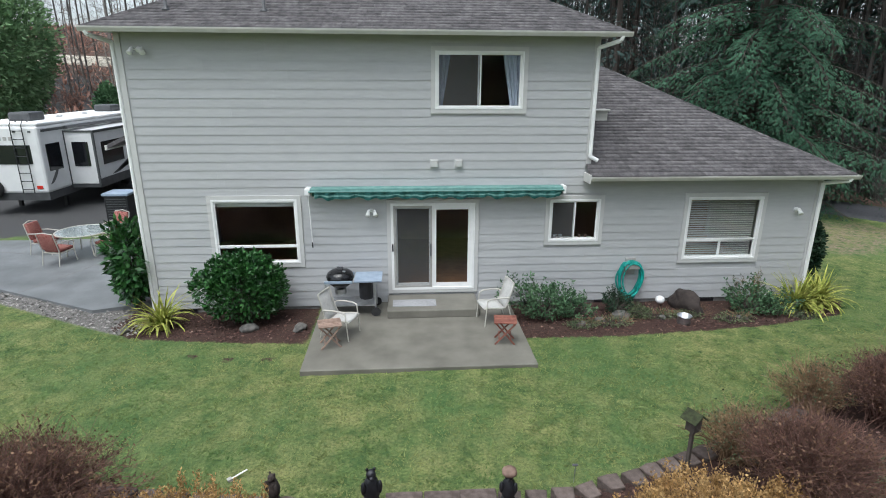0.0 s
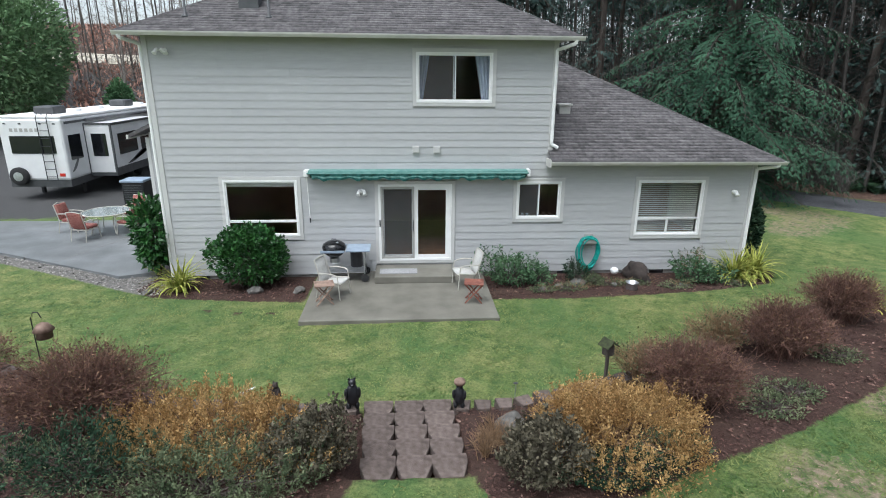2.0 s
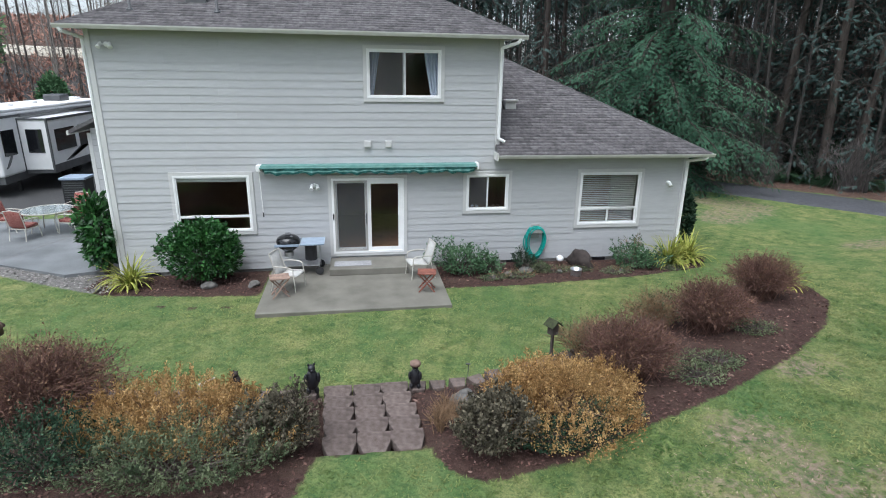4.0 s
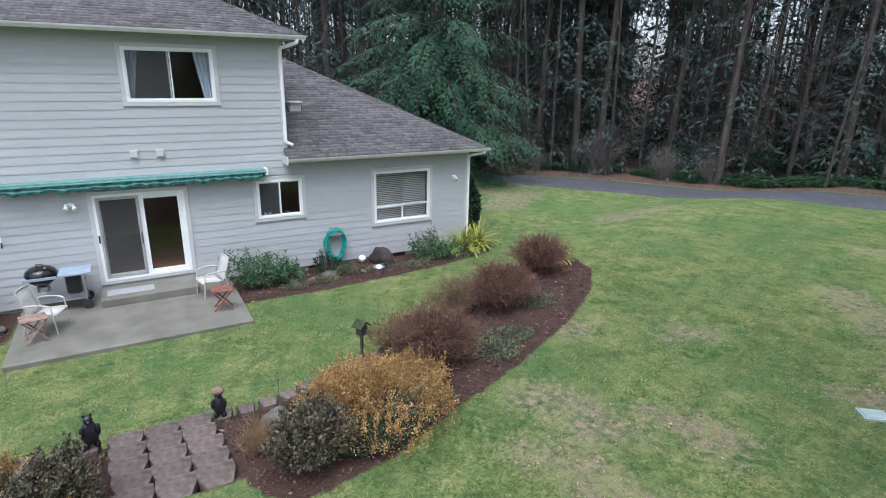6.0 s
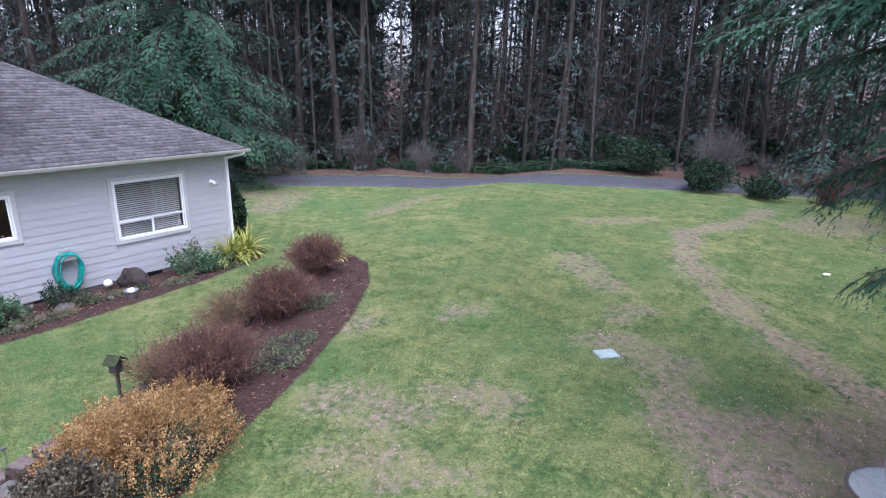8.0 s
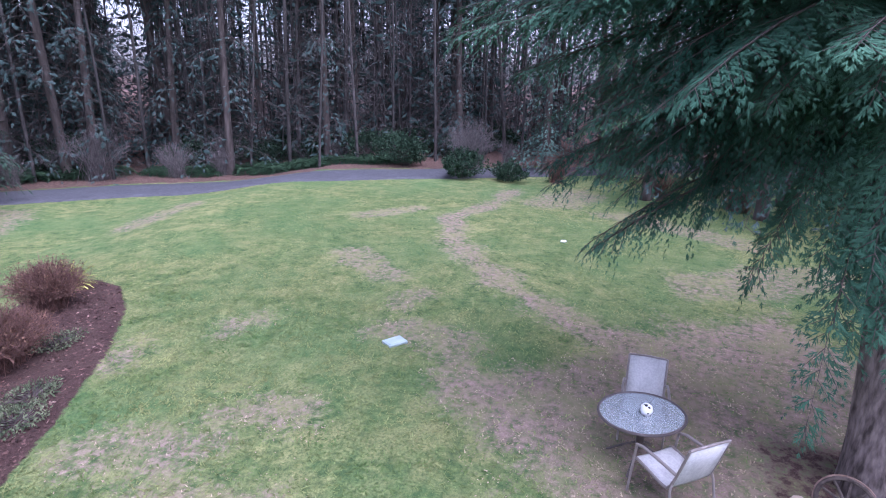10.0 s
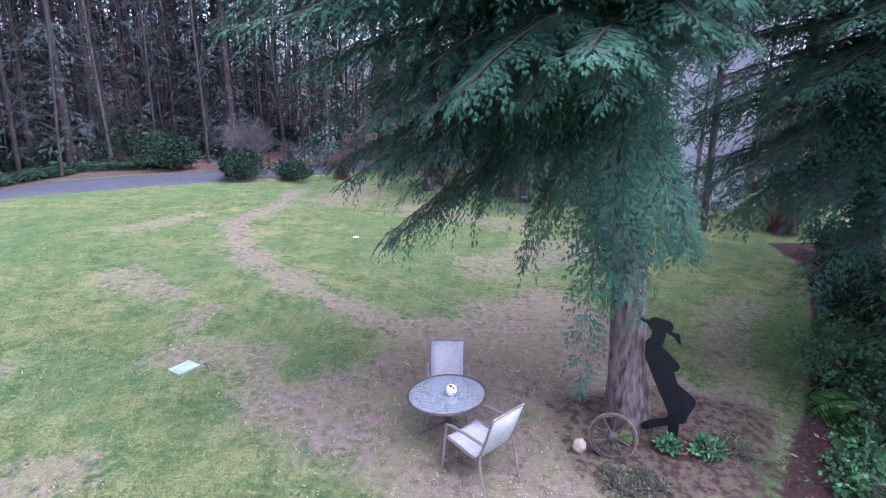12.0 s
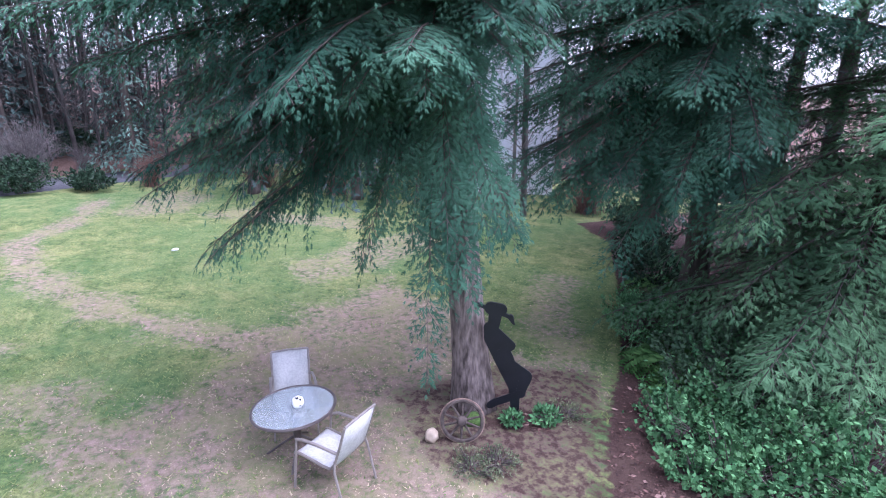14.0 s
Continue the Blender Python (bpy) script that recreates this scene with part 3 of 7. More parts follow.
wall_with_holes(LEFT, MID, -0.02, EAVE2, [OPEN["uw"], OPEN["lw"], OPEN["door"], (OPEN["kw"][0], MID, OPEN["kw"][2], OPEN["kw"][3])], WALL + 0.02, WALL + 0.18)
wall_with_holes(MID, RIGHT, -0.02, EAVE1, [(MID, OPEN["kw"][1], OPEN["kw"][2], OPEN["kw"][3]), OPEN["rw"]], WALL + 0.02, WALL + 0.18)
for w_ in ((LEFT, LEFT + 0.16, WALL + 0.18, 22.0, -0.02, EAVE2), (LEFT, MID, 22.0, 22.16, -0.02, EAVE2), (MID - 0.16, MID, WALL + 0.18, 22.0, EAVE1, EAVE2), (RIGHT - 0.16, RIGHT, WALL + 0.18, 22.0, -0.02, EAVE1), (MID, RIGHT, 22.0, 22.16, -0.02, EAVE1)):
    part("wall_panel", boxes(w_), M["siding"], house)
part("foundation", boxes((LEFT + 0.03, RIGHT - 0.03, WALL + 0.04, WALL + 0.25, -0.6, 0.0), (RIGHT - 0.2, RIGHT - 0.03, WALL, 22, -0.6, 0.0), (LEFT + 0.03, LEFT + 0.2, WALL, 22, -0.6, 0.0)), M["foundation"], house, "bare concrete foundation")
for a in (3.15, 5.05, 7.75, 9.3, -5.0, -3.2):
    part("crawl_vent", boxes((a, a + 0.4, WALL + 0.02, WALL + 0.06, -0.20, -0.04), (a + 0.02, a + 0.38, WALL + 0.005, WALL + 0.03, -0.13, -0.11)), M["black"], house, "dark crawl-space vent")

BOARD = 0.193


def lap(x0, x1, z):
    """One lap board: a wedge with its thick edge below."""
    bm = bmesh.new()
    y_top, y_bot = WALL + 0.008, WALL - 0.004
    v = [bm.verts.new(p) for p in ((x0, y_bot, z), (x1, y_bot, z), (x1, y_top, z + BOARD + 0.004), (x0, y_top, z + BOARD + 0.004), (x0, WALL + 0.03, z), (x1, WALL + 0.03, z), (x1, WALL + 0.03, z + BOARD + 0.004), (x0, WALL + 0.03, z + BOARD + 0.004))]
    for q in ((0, 1, 2, 3), (0, 4, 5, 1), (3, 2, 6, 7), (0, 3, 7, 4), (1, 5, 6, 2)):
        bm.faces.new([v[i] for i in q])
    return bm


rb = random.Random(4)
row = 0
while row * BOARD < EAVE2 - 0.1:
    z = -0.073 + row * BOARD
    full = z + BOARD < EAVE1 + 0.02
    for a, b in spans(LEFT + 0.1, (RIGHT - 0.1) if full else (MID - 0.1), z, z + BOARD):
        cuts = [a]
        while b - cuts[-1] > 3.66:
            cuts.append(cuts[-1] + (3.66 if len(cuts) > 1 else rb.uniform(1.4, 3.6)))
        cuts.append(b)
        for c, d in zip(cuts, cuts[1:]):
            if d - c > 0.02:
                part("siding_board", lap(c + 0.001, d - 0.001, z), M["siding"], house)
    row += 1

for x0, x1, z1 in ((LEFT - 0.02, LEFT + 0.1, EAVE2 - 0.02), (MID - 0.1, MID + 0.02, EAVE2 - 0.02), (RIGHT - 0.1, RIGHT + 0.02, EAVE1 - 0.02)):
    z0 = EAVE1 + 0.2 if x0 > 4 and x0 < 5 else -0.03
    part("corner_board", boxes((x0, x1, WALL - 0.022, WALL + 0.03, z0, z1), (x0 if x0 > 0 else x0, x0 + 0.022 if x0 < 0 else x1, WALL + 0.03, WALL + 0.14, z0, z1)) if x0 < 0 else boxes((x0, x1, WALL - 0.022, WALL + 0.03, z0, z1), (x1 - 0.022, x1, WALL + 0.03, WALL + 0.14, z0, z1)), M["trim"], house)


def frame_bars(a, b, c, d, w, y0, y1, bevel=0.004):
    return boxes((a, a + w, y0, y1, c, d), (b - w, b, y0, y1, c, d), (a + w, b - w, y0, y1, c, c + w), (a + w, b - w, y0, y1, d - w, d), bevel=bevel)


def window(key, number, bars, label):
    """A vinyl window with casing: bars give the panes' edges (x0, x1, z0, z1) as shares."""
    a, b, c, d = OPEN[key]
    w = hang("window", None, house, label)
    t = TRIM
    part("casing", boxes((a - t, a, WALL - 0.03, WALL + 0.03, c - t, d + t), (b, b + t, WALL - 0.03, WALL + 0.03, c - t, d + t), (a, b, WALL - 0.03, WALL + 0.03, d, d + t), (a, b, WALL - 0.03, WALL + 0.03, c - t, c), bevel=0.004), M["trim"], w)
    part("frame", frame_bars(a + 0.001, b - 0.001, c + 0.001, d - 0.001, 0.05, WALL - 0.036, WALL + 0.09), M["white"], w, "white vinyl frame")
    a, b, c, d = a + 0.05, b - 0.05, c + 0.05, d - 0.05
    for x0, x1, z0, z1 in bars:
        p = (a + (b - a) * x0, a + (b - a) * x1, c + (d - c) * z0, c + (d - c) * z1)
        sash = part("sash", frame_bars(p[0], p[1], p[2], p[3], 0.032, WALL - 0.012 + 0.02 * (x0 > 0.3), WALL + 0.03 + 0.02 * (x0 > 0.3)), M["white"], w)
        if key in ("uw", "kw") and x0 == 0:
            part("insect_screen", boxes((p[0] + 0.03, p[1] - 0.03, WALL - 0.008, WALL - 0.007, p[2] + 0.03, p[3] - 0.03)), M["mesh"], w, "grey insect screen")
        g = part("pane", boxes((p[0] + 0.03, p[1] - 0.03, WALL + 0.018, WALL + 0.024, p[2] + 0.03, p[3] - 0.03)), M["glass"], w)
        g.visible_shadow = False
    return w


uw = window("uw", 1, [(0, 0.52, 0, 1), (0.48, 1, 0, 1)], "white sliding window with pale blue curtains")
lw = window("lw", 2, [(0, 1, 0.26, 1), (0, 1, 0, 0.26)], "wide white picture window over a low vent pane")
kw = window("kw", 3, [(0, 0.52, 0, 1), (0.48, 1, 0, 1)], "small white sliding kitchen window")
rw = window("rw", 4, [(0, 1, 0.3, 1), (0, 0.5, 0, 0.3), (0.5, 1, 0, 0.3)], "white window with closed horizontal blinds")


def slats(parent, x0, x1, z0, z1, y, pitch=0.056):
    bm0 = bmesh.new()
    box(bm0, x0, x1, y - 0.020, y + 0.020, -0.0012, 0.0012, m=Matrix.Translation((0, y, 0)) @ Matrix.Rotation(radians(38), 4, 'X') @ Matrix.Translation((0, -y, 0)))
    me = bpy.data.meshes.new("slat")
    bm0.to_mesh(me)
    bm0.free()
    me.materials.append(M["blind"])
    z = z0
    while z < z1:
        o = hang("slat", me, parent)
        o.location = (0, 0, z)
        z += pitch


slats(rw, 7.22, 8.91, 1.02, 2.42, WALL + 0.12)


def cloth(parent, name, x0, x1, x0b, x1b, z0, z1, y, folds, material, label=""):
    nx, nz = folds * 6, 8
    v, f = [], []
    for j in range(nz + 1):
        s = j / nz
        for i in range(nx + 1):
            u = i / nx
            x = (x0b + (x1b - x0b) * u) * (1 - s) + (x0 + (x1 - x0) * u) * s
            v.append((x, y + 0.025 * math.sin(u * folds * 2 * math.pi) * (0.5 + 0.5 * s), z0 + (z1 - z0) * s))
    for j in range(nz):
        for i in range(nx):
            k = j * (nx + 1) + i
            f.append((k, k + 1, k + nx + 2, k + nx + 1))
    return hang(name, smooth(mesh_np(name, v, f, material)), parent, label)


cloth(uw, "curtain", 1.10, 1.42, 1.10, 1.24, 4.58, 5.72, WALL + 0.14, 4, M["curtain"], "pale blue drawn-back curtain")
cloth(uw, "curtain", 2.56, 2.98, 2.76, 2.98, 4.58, 5.72, WALL + 0.14, 4, M["curtain"], "pale blue drawn-back curtain")
cloth(lw, "roller_blind", -3.92, -2.12, -3.92, -2.12, 2.36, 2.52, WALL + 0.1, 1, M["blind"], "rolled pale blind")

# rooms behind the glass, with their dimness put into ceiling and wall colours
part("interior", boxes((LEFT + 0.2, MID, 17.4, 17.5, 0, 2.7), (LEFT + 0.2, MID - 0.2, 17.0, 17.1, 3.1, 6.0), (MID, RIGHT - 0.2, 17.4, 17.5, 0, 2.7), (-1.2, -1.1, WALL + 0.2, 17.4, 0.3, 2.7), (5.8, 5.9, WALL + 0.2, 17.4, 0.3, 2.7), (0.4, 0.5, WALL + 0.2, 17, 3.1, 6.0), (3.6, 3.7, WALL + 0.2, 17, 3.1, 6.0)), M["roomwall"], house, "inner walls toned brown for dim rooms")
part("interior_floor", boxes((LEFT + 0.2, RIGHT - 0.2, WALL + 0.2, 22, 0.2, 0.3), (LEFT + 0.2, MID - 0.2, WALL + 0.2, 22, 2.75, 3.05)), M["wood_in"], house)
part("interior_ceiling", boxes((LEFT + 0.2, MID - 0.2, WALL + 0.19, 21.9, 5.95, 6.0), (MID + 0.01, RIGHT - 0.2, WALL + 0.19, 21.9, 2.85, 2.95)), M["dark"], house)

sill = thing("sill_shelf", "narrow white shelf inside the kitchen window", "shelf")
part("board", boxes((3.8, 4.97, WALL + 0.19, WALL + 0.45, 1.42, 1.45)), M["white"], sill)
for x, cm in ((4.02, "white"), (4.15, "white"), (4.62, "copper"), (4.78, "copper")):
    tagged(part("pot", lathe(bmesh.new(), [(0.03, 0), (0.045, 0.08), (0.05, 0.09), (0.03, 0.09)], 12, Matrix.Translation((x, WALL + 0.3, 1.452))), M[cm], None, "", True), "small pot on the kitchen window shelf", "pot")

# sliding door
door = hang("sliding_door", None, house, "white sliding glass door with a grey insect screen")
a, b, c, d = OPEN["door"]
part("casing", boxes((a - TRIM, a, WALL - 0.03, WALL + 0.03, c - 0.08, d + TRIM), (b, b + TRIM, WALL - 0.03, WALL + 0.03, c - 0.08, d + TRIM), (a, b, WALL - 0.03, WALL + 0.03, d, d + TRIM), (a, b, WALL - 0.026, WALL + 0.03, c - 0.08, c), bevel=0.004), M["trim"], door)
part("frame", frame_bars(a + 0.001, b - 0.001, c + 0.001, d - 0.001, 0.06, WALL - 0.034, WALL + 0.10), M["white"], door)
part("sash", frame_bars(1.0, b - 0.06, c + 0.06, d - 0.06, 0.10, WALL - 0.005, WALL + 0.035), M["white"], door)
part("sash", frame_bars(a + 0.06, 1.02, c + 0.06, d - 0.06, 0.09, WALL + 0.045, WALL + 0.08), M["white"], door)
part("screen_frame", frame_bars(a + 0.06, 1.0, c + 0.06, d - 0.06, 0.055, WALL - 0.03, WALL - 0.012), M["plastic"], door, "grey screen frame")
for x0, x1, y in ((1.09, b - 0.15, WALL + 0.014), (a + 0.14, 0.94, WALL + 0.06)):
    g = part("pane", boxes((x0, x1, y, y + 0.006, c + 0.14, d - 0.14)), M["glass"], door)
    g.visible_shadow = False
part("insect_screen", boxes((a + 0.11, 0.95, WALL - 0.022, WALL - 0.021, c + 0.11, d - 0.11)), M["mesh"], door, "grey insect screen")
part("handle", boxes((a + 0.015, a + 0.05, WALL - 0.06, WALL - 0.03, 1.28, 1.46), bevel=0.006), M["black"], door, "black door handle")
part("handle", boxes((0.955, 0.985, WALL - 0.05, WALL - 0.02, 1.15, 1.45), bevel=0.006), M["rvgrey"], door, "dark grip")

# roofs


def roof_face(bl, br, tr, tl, lift=0.0):
    """Corner points of a roof slope, eave first."""
    return [Vector(p) + Vector((0, 0, lift)) for p in (bl, br, tr, tl)]


def shingle_rows(corners, parent, seed, course=0.14, tab=0.33):
    """Shingles over one slope in overlapping courses, one joined mesh."""
    bl, br, tr, tl = corners
    rnd = np.random.default_rng(seed)
    up_l, up_r = tl - bl, tr - br
    along = (br - bl).normalized()
    nrm = along.cross(up_l).normalized()
    if nrm.z < 0:
        nrm = -nrm
    height = abs((up_l - along * up_l.dot(along)).length)
    n = int(height / course)
    V, F = [], []
    for i in range(n + 1):
        s0, s1 = i / n, min((i + 1.25) / n, 1.0)
        p0, q0 = bl + up_l * s0, br + up_r * s0
        p1, q1 = bl + up_l * s1, br + up_r * s1
        w = (q0 - p0).length
        if w < 0.1 or s1 <= s0:
            continue
        k = max(1, int(w / tab))
        cut = np.clip((np.arange(k + 1) + (0.5 * (i % 2) if k > 1 else 0) + rnd.uniform(-0.15, 0.15, k + 1)) / k, 0, 1)
        cut[0], cut[-1] = 0, 1
        for u0, u1 in zip(cut, cut[1:]):
            if u1 - u0 < 0.004:
                continue
            hgt = nrm * (0.014 + rnd.uniform(-0.004, 0.006))
            low = (nrm * 0.002)
            g = 0.004 / w
            b0, b1 = p0.lerp(q0, u0 + g), p0.lerp(q0, u1)
            t0, t1 = p1.lerp(q1, u0 + g), p1.lerp(q1, u1)
            o = len(V)
            V += [tuple(x) for x in (b0 + hgt, b1 + hgt, t1 + low, t0 + low, b0 - nrm * 0.01, b1 - nrm * 0.01)]
            F += [(o, o + 1, o + 2, o + 3), (o + 4, o + 5, o + 1, o)]
    ob = hang("shingles", mesh_np("shingles", V, F, M["shingle"]), parent)
    return tagged(ob, kind="stuff")


def hip_roof(name, x0, x1, y0, y1, z, faces, label):
    """A hip roof over a rectangle of eaves."""
    roof = hang(name, None, house, label)
    run = min(x1 - x0, y1 - y0) / 2
    top = z + run * PITCH
    if x1 - x0 >= y1 - y0:
        r0, r1 = Vector((x0 + run, (y0 + y1) / 2, top)), Vector((x1 - run, (y0 + y1) / 2, top))
    else:
        r0, r1 = Vector(((x0 + x1) / 2, y0 + run, top)), Vector(((x0 + x1) / 2, y1 - run, top))
    A, B, C, D = (Vector(p) for p in ((x0, y0, z), (x1, y0, z), (x1, y1, z), (x0, y1, z)))
    if x1 - x0 >= y1 - y0:
        quads = {"s": (A, B, r1, r0), "e": (B, C, r1, r1), "n": (C, D, r0, r1), "w": (D, A, r0, r0)}
    else:
        quads = {"s": (A, B, r0, r0), "e": (B, C, r1, r0), "n": (C, D, r1, r1), "w": (D, A, r0, r1)}
    bm = bmesh.new()
    vs = {tuple(p): bm.verts.new(p - Vector((0, 0, 0.012))) for p in (A, B, C, D, r0, r1)}
    for q in quads.values():
        loop = []
        for p in q:
            w = vs[tuple(p)]
            if w not in loop:
                loop.append(w)
        bm.faces.new(loop)
    bm.faces.new([vs[tuple(p)] for p in (D, C, B, A)])
    part("deck", bm, M["shingle"], roof)
    for i, key in enumerate(faces):
        shingle_rows(quads[key], roof, 11 + i)
    for e0, e1 in ((A, r0), (B, r1 if x1 - x0 >= y1 - y0 else r0)):
        bm = bmesh.new()
        k = int((e1 - e0).length / 0.2)
        for i in range(k):
            p, q = e0.lerp(e1, i / k), e0.lerp(e1, (i + 1.3) / k)
            tube(bm, [p + Vector((0, 0, 0.0)), q + Vector((0, 0, -0.006))], [0.035, 0.03], 6)
        part("hip_cap", bm, M["shingle"], roof)
    return roof


upper = hip_roof("upper_roof", LEFT - OVER + 0.05, MID + OVER, WALL - OVER, 22.6, EAVE2 + 0.03, "sewn", "dark grey shingle hip roof")
# the lower roof runs from the upper wall to a hip at its outer end
lower = hang("lower_roof", None, house, "dark grey shingle roof sloping down from a hip")
x1, y0, z0 = RIGHT + OVER, WALL - OVER, EAVE1 + 0.02
run = x1 - MID
A, B = Vector((MID - 0.1, y0, z0)), Vector((x1, y0, z0))
T = Vector((MID, y0 + run, z0 + run * PITCH))
K = Vector((x1, y0 + 2 * run, z0))
bm = bmesh.new()
dz = Vector((0, 0, -0.012))
va, vb, vt, vk, vm = (bm.verts.new(p + dz) for p in (A, B, T, K, Vector((MID - 0.1, y0 + 2 * run, z0))))
bm.faces.new((va, vb, vt))
bm.faces.new((vb, vk, vt))
bm.faces.new((vk, vm, vt))
bm.faces.new((va, vm, vk, vb))
part("deck", bm, M["shingle"], lower)
shingle_rows((A, B, T, T - Vector((0.02, 0, 0))), lower, 31)
shingle_rows((B, K, T, T), lower, 32)
bm = bmesh.new()
for i in range(36):
    p, q = B.lerp(T, i / 36), B.lerp(T, (i + 1.3) / 36)
    tube(bm, [p, q + Vector((0, 0, -0.006))], [0.035, 0.03], 6)
part("hip_cap", bm, M["shingle"], lower)

# soffits, gutters, downspouts
part("soffit", boxes((LEFT - OVER + 0.1, MID + OVER - 0.05, WALL - OVER + 0.04, WALL - 0.01, EAVE2 - 0.03, EAVE2), (MID + 0.03, MID + OVER - 0.05, WALL, 22.5, EAVE2 - 0.03, EAVE2), (LEFT - OVER + 0.1, LEFT - 0.03, WALL, 22.5, EAVE2 - 0.03, EAVE2)), M["soffit"], house)
part("soffit", boxes((MID - 0.08, RIGHT + OVER - 0.05, WALL - OVER + 0.04, WALL - 0.01, EAVE1 - 0.03, EAVE1), (RIGHT + 0.03, RIGHT + OVER - 0.05, WALL, 24, EAVE1 - 0.03, EAVE1)), M["soffit"], house)


def gutter(x0, x1, y, z, along='x'):
    prof = [(-0.0, 0.0), (0.0, -0.09), (-0.07, -0.10), (-0.11, -0.03), (-0.115, 0.0), (-0.105, 0.0), (-0.095, -0.03), (-0.065, -0.085), (-0.012, -0.08), (-0.012, 0.0)]
    bm = bmesh.new()
    ends = []
    for e in (x0, x1):
        ends.append([bm.verts.new((e, y + p[0], z + p[1]) if along == 'x' else (y - p[0], e, z + p[1])) for p in prof])
    k = len(prof)
    for i in range(k):
        bm.faces.new((ends[0][i], ends[0][(i + 1) % k], ends[1][(i + 1) % k], ends[1][i]))
    bm.faces.new(ends[0])
    bm.faces.new(ends[1][::-1])
    return bm


part("gutter", gutter(LEFT - OVER, MID + OVER + 0.08, WALL - OVER + 0.03, EAVE2 + 0.03), M["gutter"], house, "pale metal gutter")
part("gutter", gutter(MID - 0.1, RIGHT + OVER + 0.08, WALL - OVER + 0.03, EAVE1 + 0.02), M["gutter"], house, "pale metal gutter")
part("rake_board", boxes((MID - 0.13, MID - 0.10, WALL - OVER - 0.05, WALL - 0.02, EAVE1 - 0.14, EAVE1 + 0.06)), M["gutter"], house)


def spout(pts):
    bm = bmesh.new()
    for p, q in zip(pts, pts[1:]):
        p, q = Vector(p), Vector(q)
        tube(bm, [p, q], 0.045, 8)
    return bm


part("downspout", spout([(MID + 0.33, WALL - OVER - 0.02, EAVE2 - 0.05), (MID + 0.30, WALL - OVER + 0.0, EAVE2 - 0.14), (MID - 0.03, WALL - 0.07, EAVE2 - 0.27), (MID - 0.03, WALL - 0.07, EAVE1 + 0.42), (MID + 0.14, WALL - 0.10, EAVE1 + 0.33)]), M["white"], house, "white downspout")
part("downspout", spout([(RIGHT + 0.33, WALL - OVER - 0.02, EAVE1 - 0.05), (RIGHT + 0.3, WALL - OVER, EAVE1 - 0.12), (RIGHT - 0.02, WALL - 0.07, EAVE1 - 0.24), (RIGHT - 0.02, WALL - 0.07, -0.1)]), M["white"], house, "white downspout")
part("downspout", spout([(LEFT - 0.33, WALL - OVER - 0.02, EAVE2 - 0.05), (LEFT - 0.3, WALL - OVER, EAVE2 - 0.12), (LEFT - 0.06, WALL - 0.02, EAVE2 - 0.24), (LEFT - 0.07, WALL + 0.02, -0.1)]), M["white"], house, "white downspout")

# roof pipes and vents
for x, y, h in ((-4.52, 13.32, 0.55), (-2.52, 13.32, 0.6)):
    z = EAVE2 + (y - WALL + OVER) * PITCH
    part("vent_pipe", lathe(bmesh.new(), [(0.10, 0), (0.09, 0.03), (0.032, 0.09), (0.032, h), (0.026, h + 0.01)], 12, Matrix.Translation((x, y, z))), M["rvgrey"], house, "dark roof vent pipe", True)
part("roof_vent", boxes((-3.35, -2.85, 13.75, 14.15, EAVE2 + 0.62, EAVE2 + 0.98), (-3.4, -2.8, 13.7, 14.2, EAVE2 + 0.98, EAVE2 + 1.03), bevel=0.01), M["rvgrey"], house, "dark metal roof cap")
part("roof_vent", boxes((5.22, 5.55, 14.60, 14.9, 4.15, 4.42), (5.18, 5.59, 14.52, 14.92, 4.40, 4.45), bevel=0.01), M["gutter"], house, "pale metal roof vent")

# small things fixed to the wall
for x in (1.05, 1.6):
    part("wall_vent", boxes((x - 0.075, x + 0.075, WALL - 0.09, WALL, 3.27, 3.42), (x - 0.09, x + 0.09, WALL - 0.02, WALL, 3.25, 3.44), bevel=0.008), M["trim"], house, "square exhaust hood")
part("wall_vent", boxes((3.02, 3.2, WALL - 0.03, WALL, 0.14, 0.30), (3.04, 3.18, WALL - 0.05, WALL - 0.03, 0.20, 0.22), bevel=0.005), M["trim"], house, "small louvred outlet cover")


def flood(x, z, heads):
    lamp = hang("wall_lamp", None, house, "white outdoor flood lamp")
    part("base", lathe(bmesh.new(), [(0.06, 0), (0.06, 0.03), (0.03, 0.05)], 14, Matrix.Translation((x, WALL, z)) @ Matrix.Rotation(radians(90), 4, 'X')), M["white"], lamp, "", True)
    for dx in heads:
        m = look((x + dx, WALL - 0.14, z - 0.03), (x + dx * 2.2, WALL - 0.5, z - 0.45)) @ Matrix.Rotation(math.pi, 4, 'X')
        part("head", lathe(bmesh.new(), [(0.02, -0.10), (0.035, -0.07), (0.04, 0.0), (0.06, 0.06), (0.05, 0.062)], 14, m), M["white"], lamp, "", True)
        part("arm", tubes(0.012, [(x, WALL - 0.04, z), (x + dx, WALL - 0.1, z - 0.0)]), M["white"], lamp)


flood(-0.40, 2.25, (-0.07, 0.09))
flood(9.86, 2.18, (0.02,))
flood(-5.05, 5.72, (-0.12, 0.12))

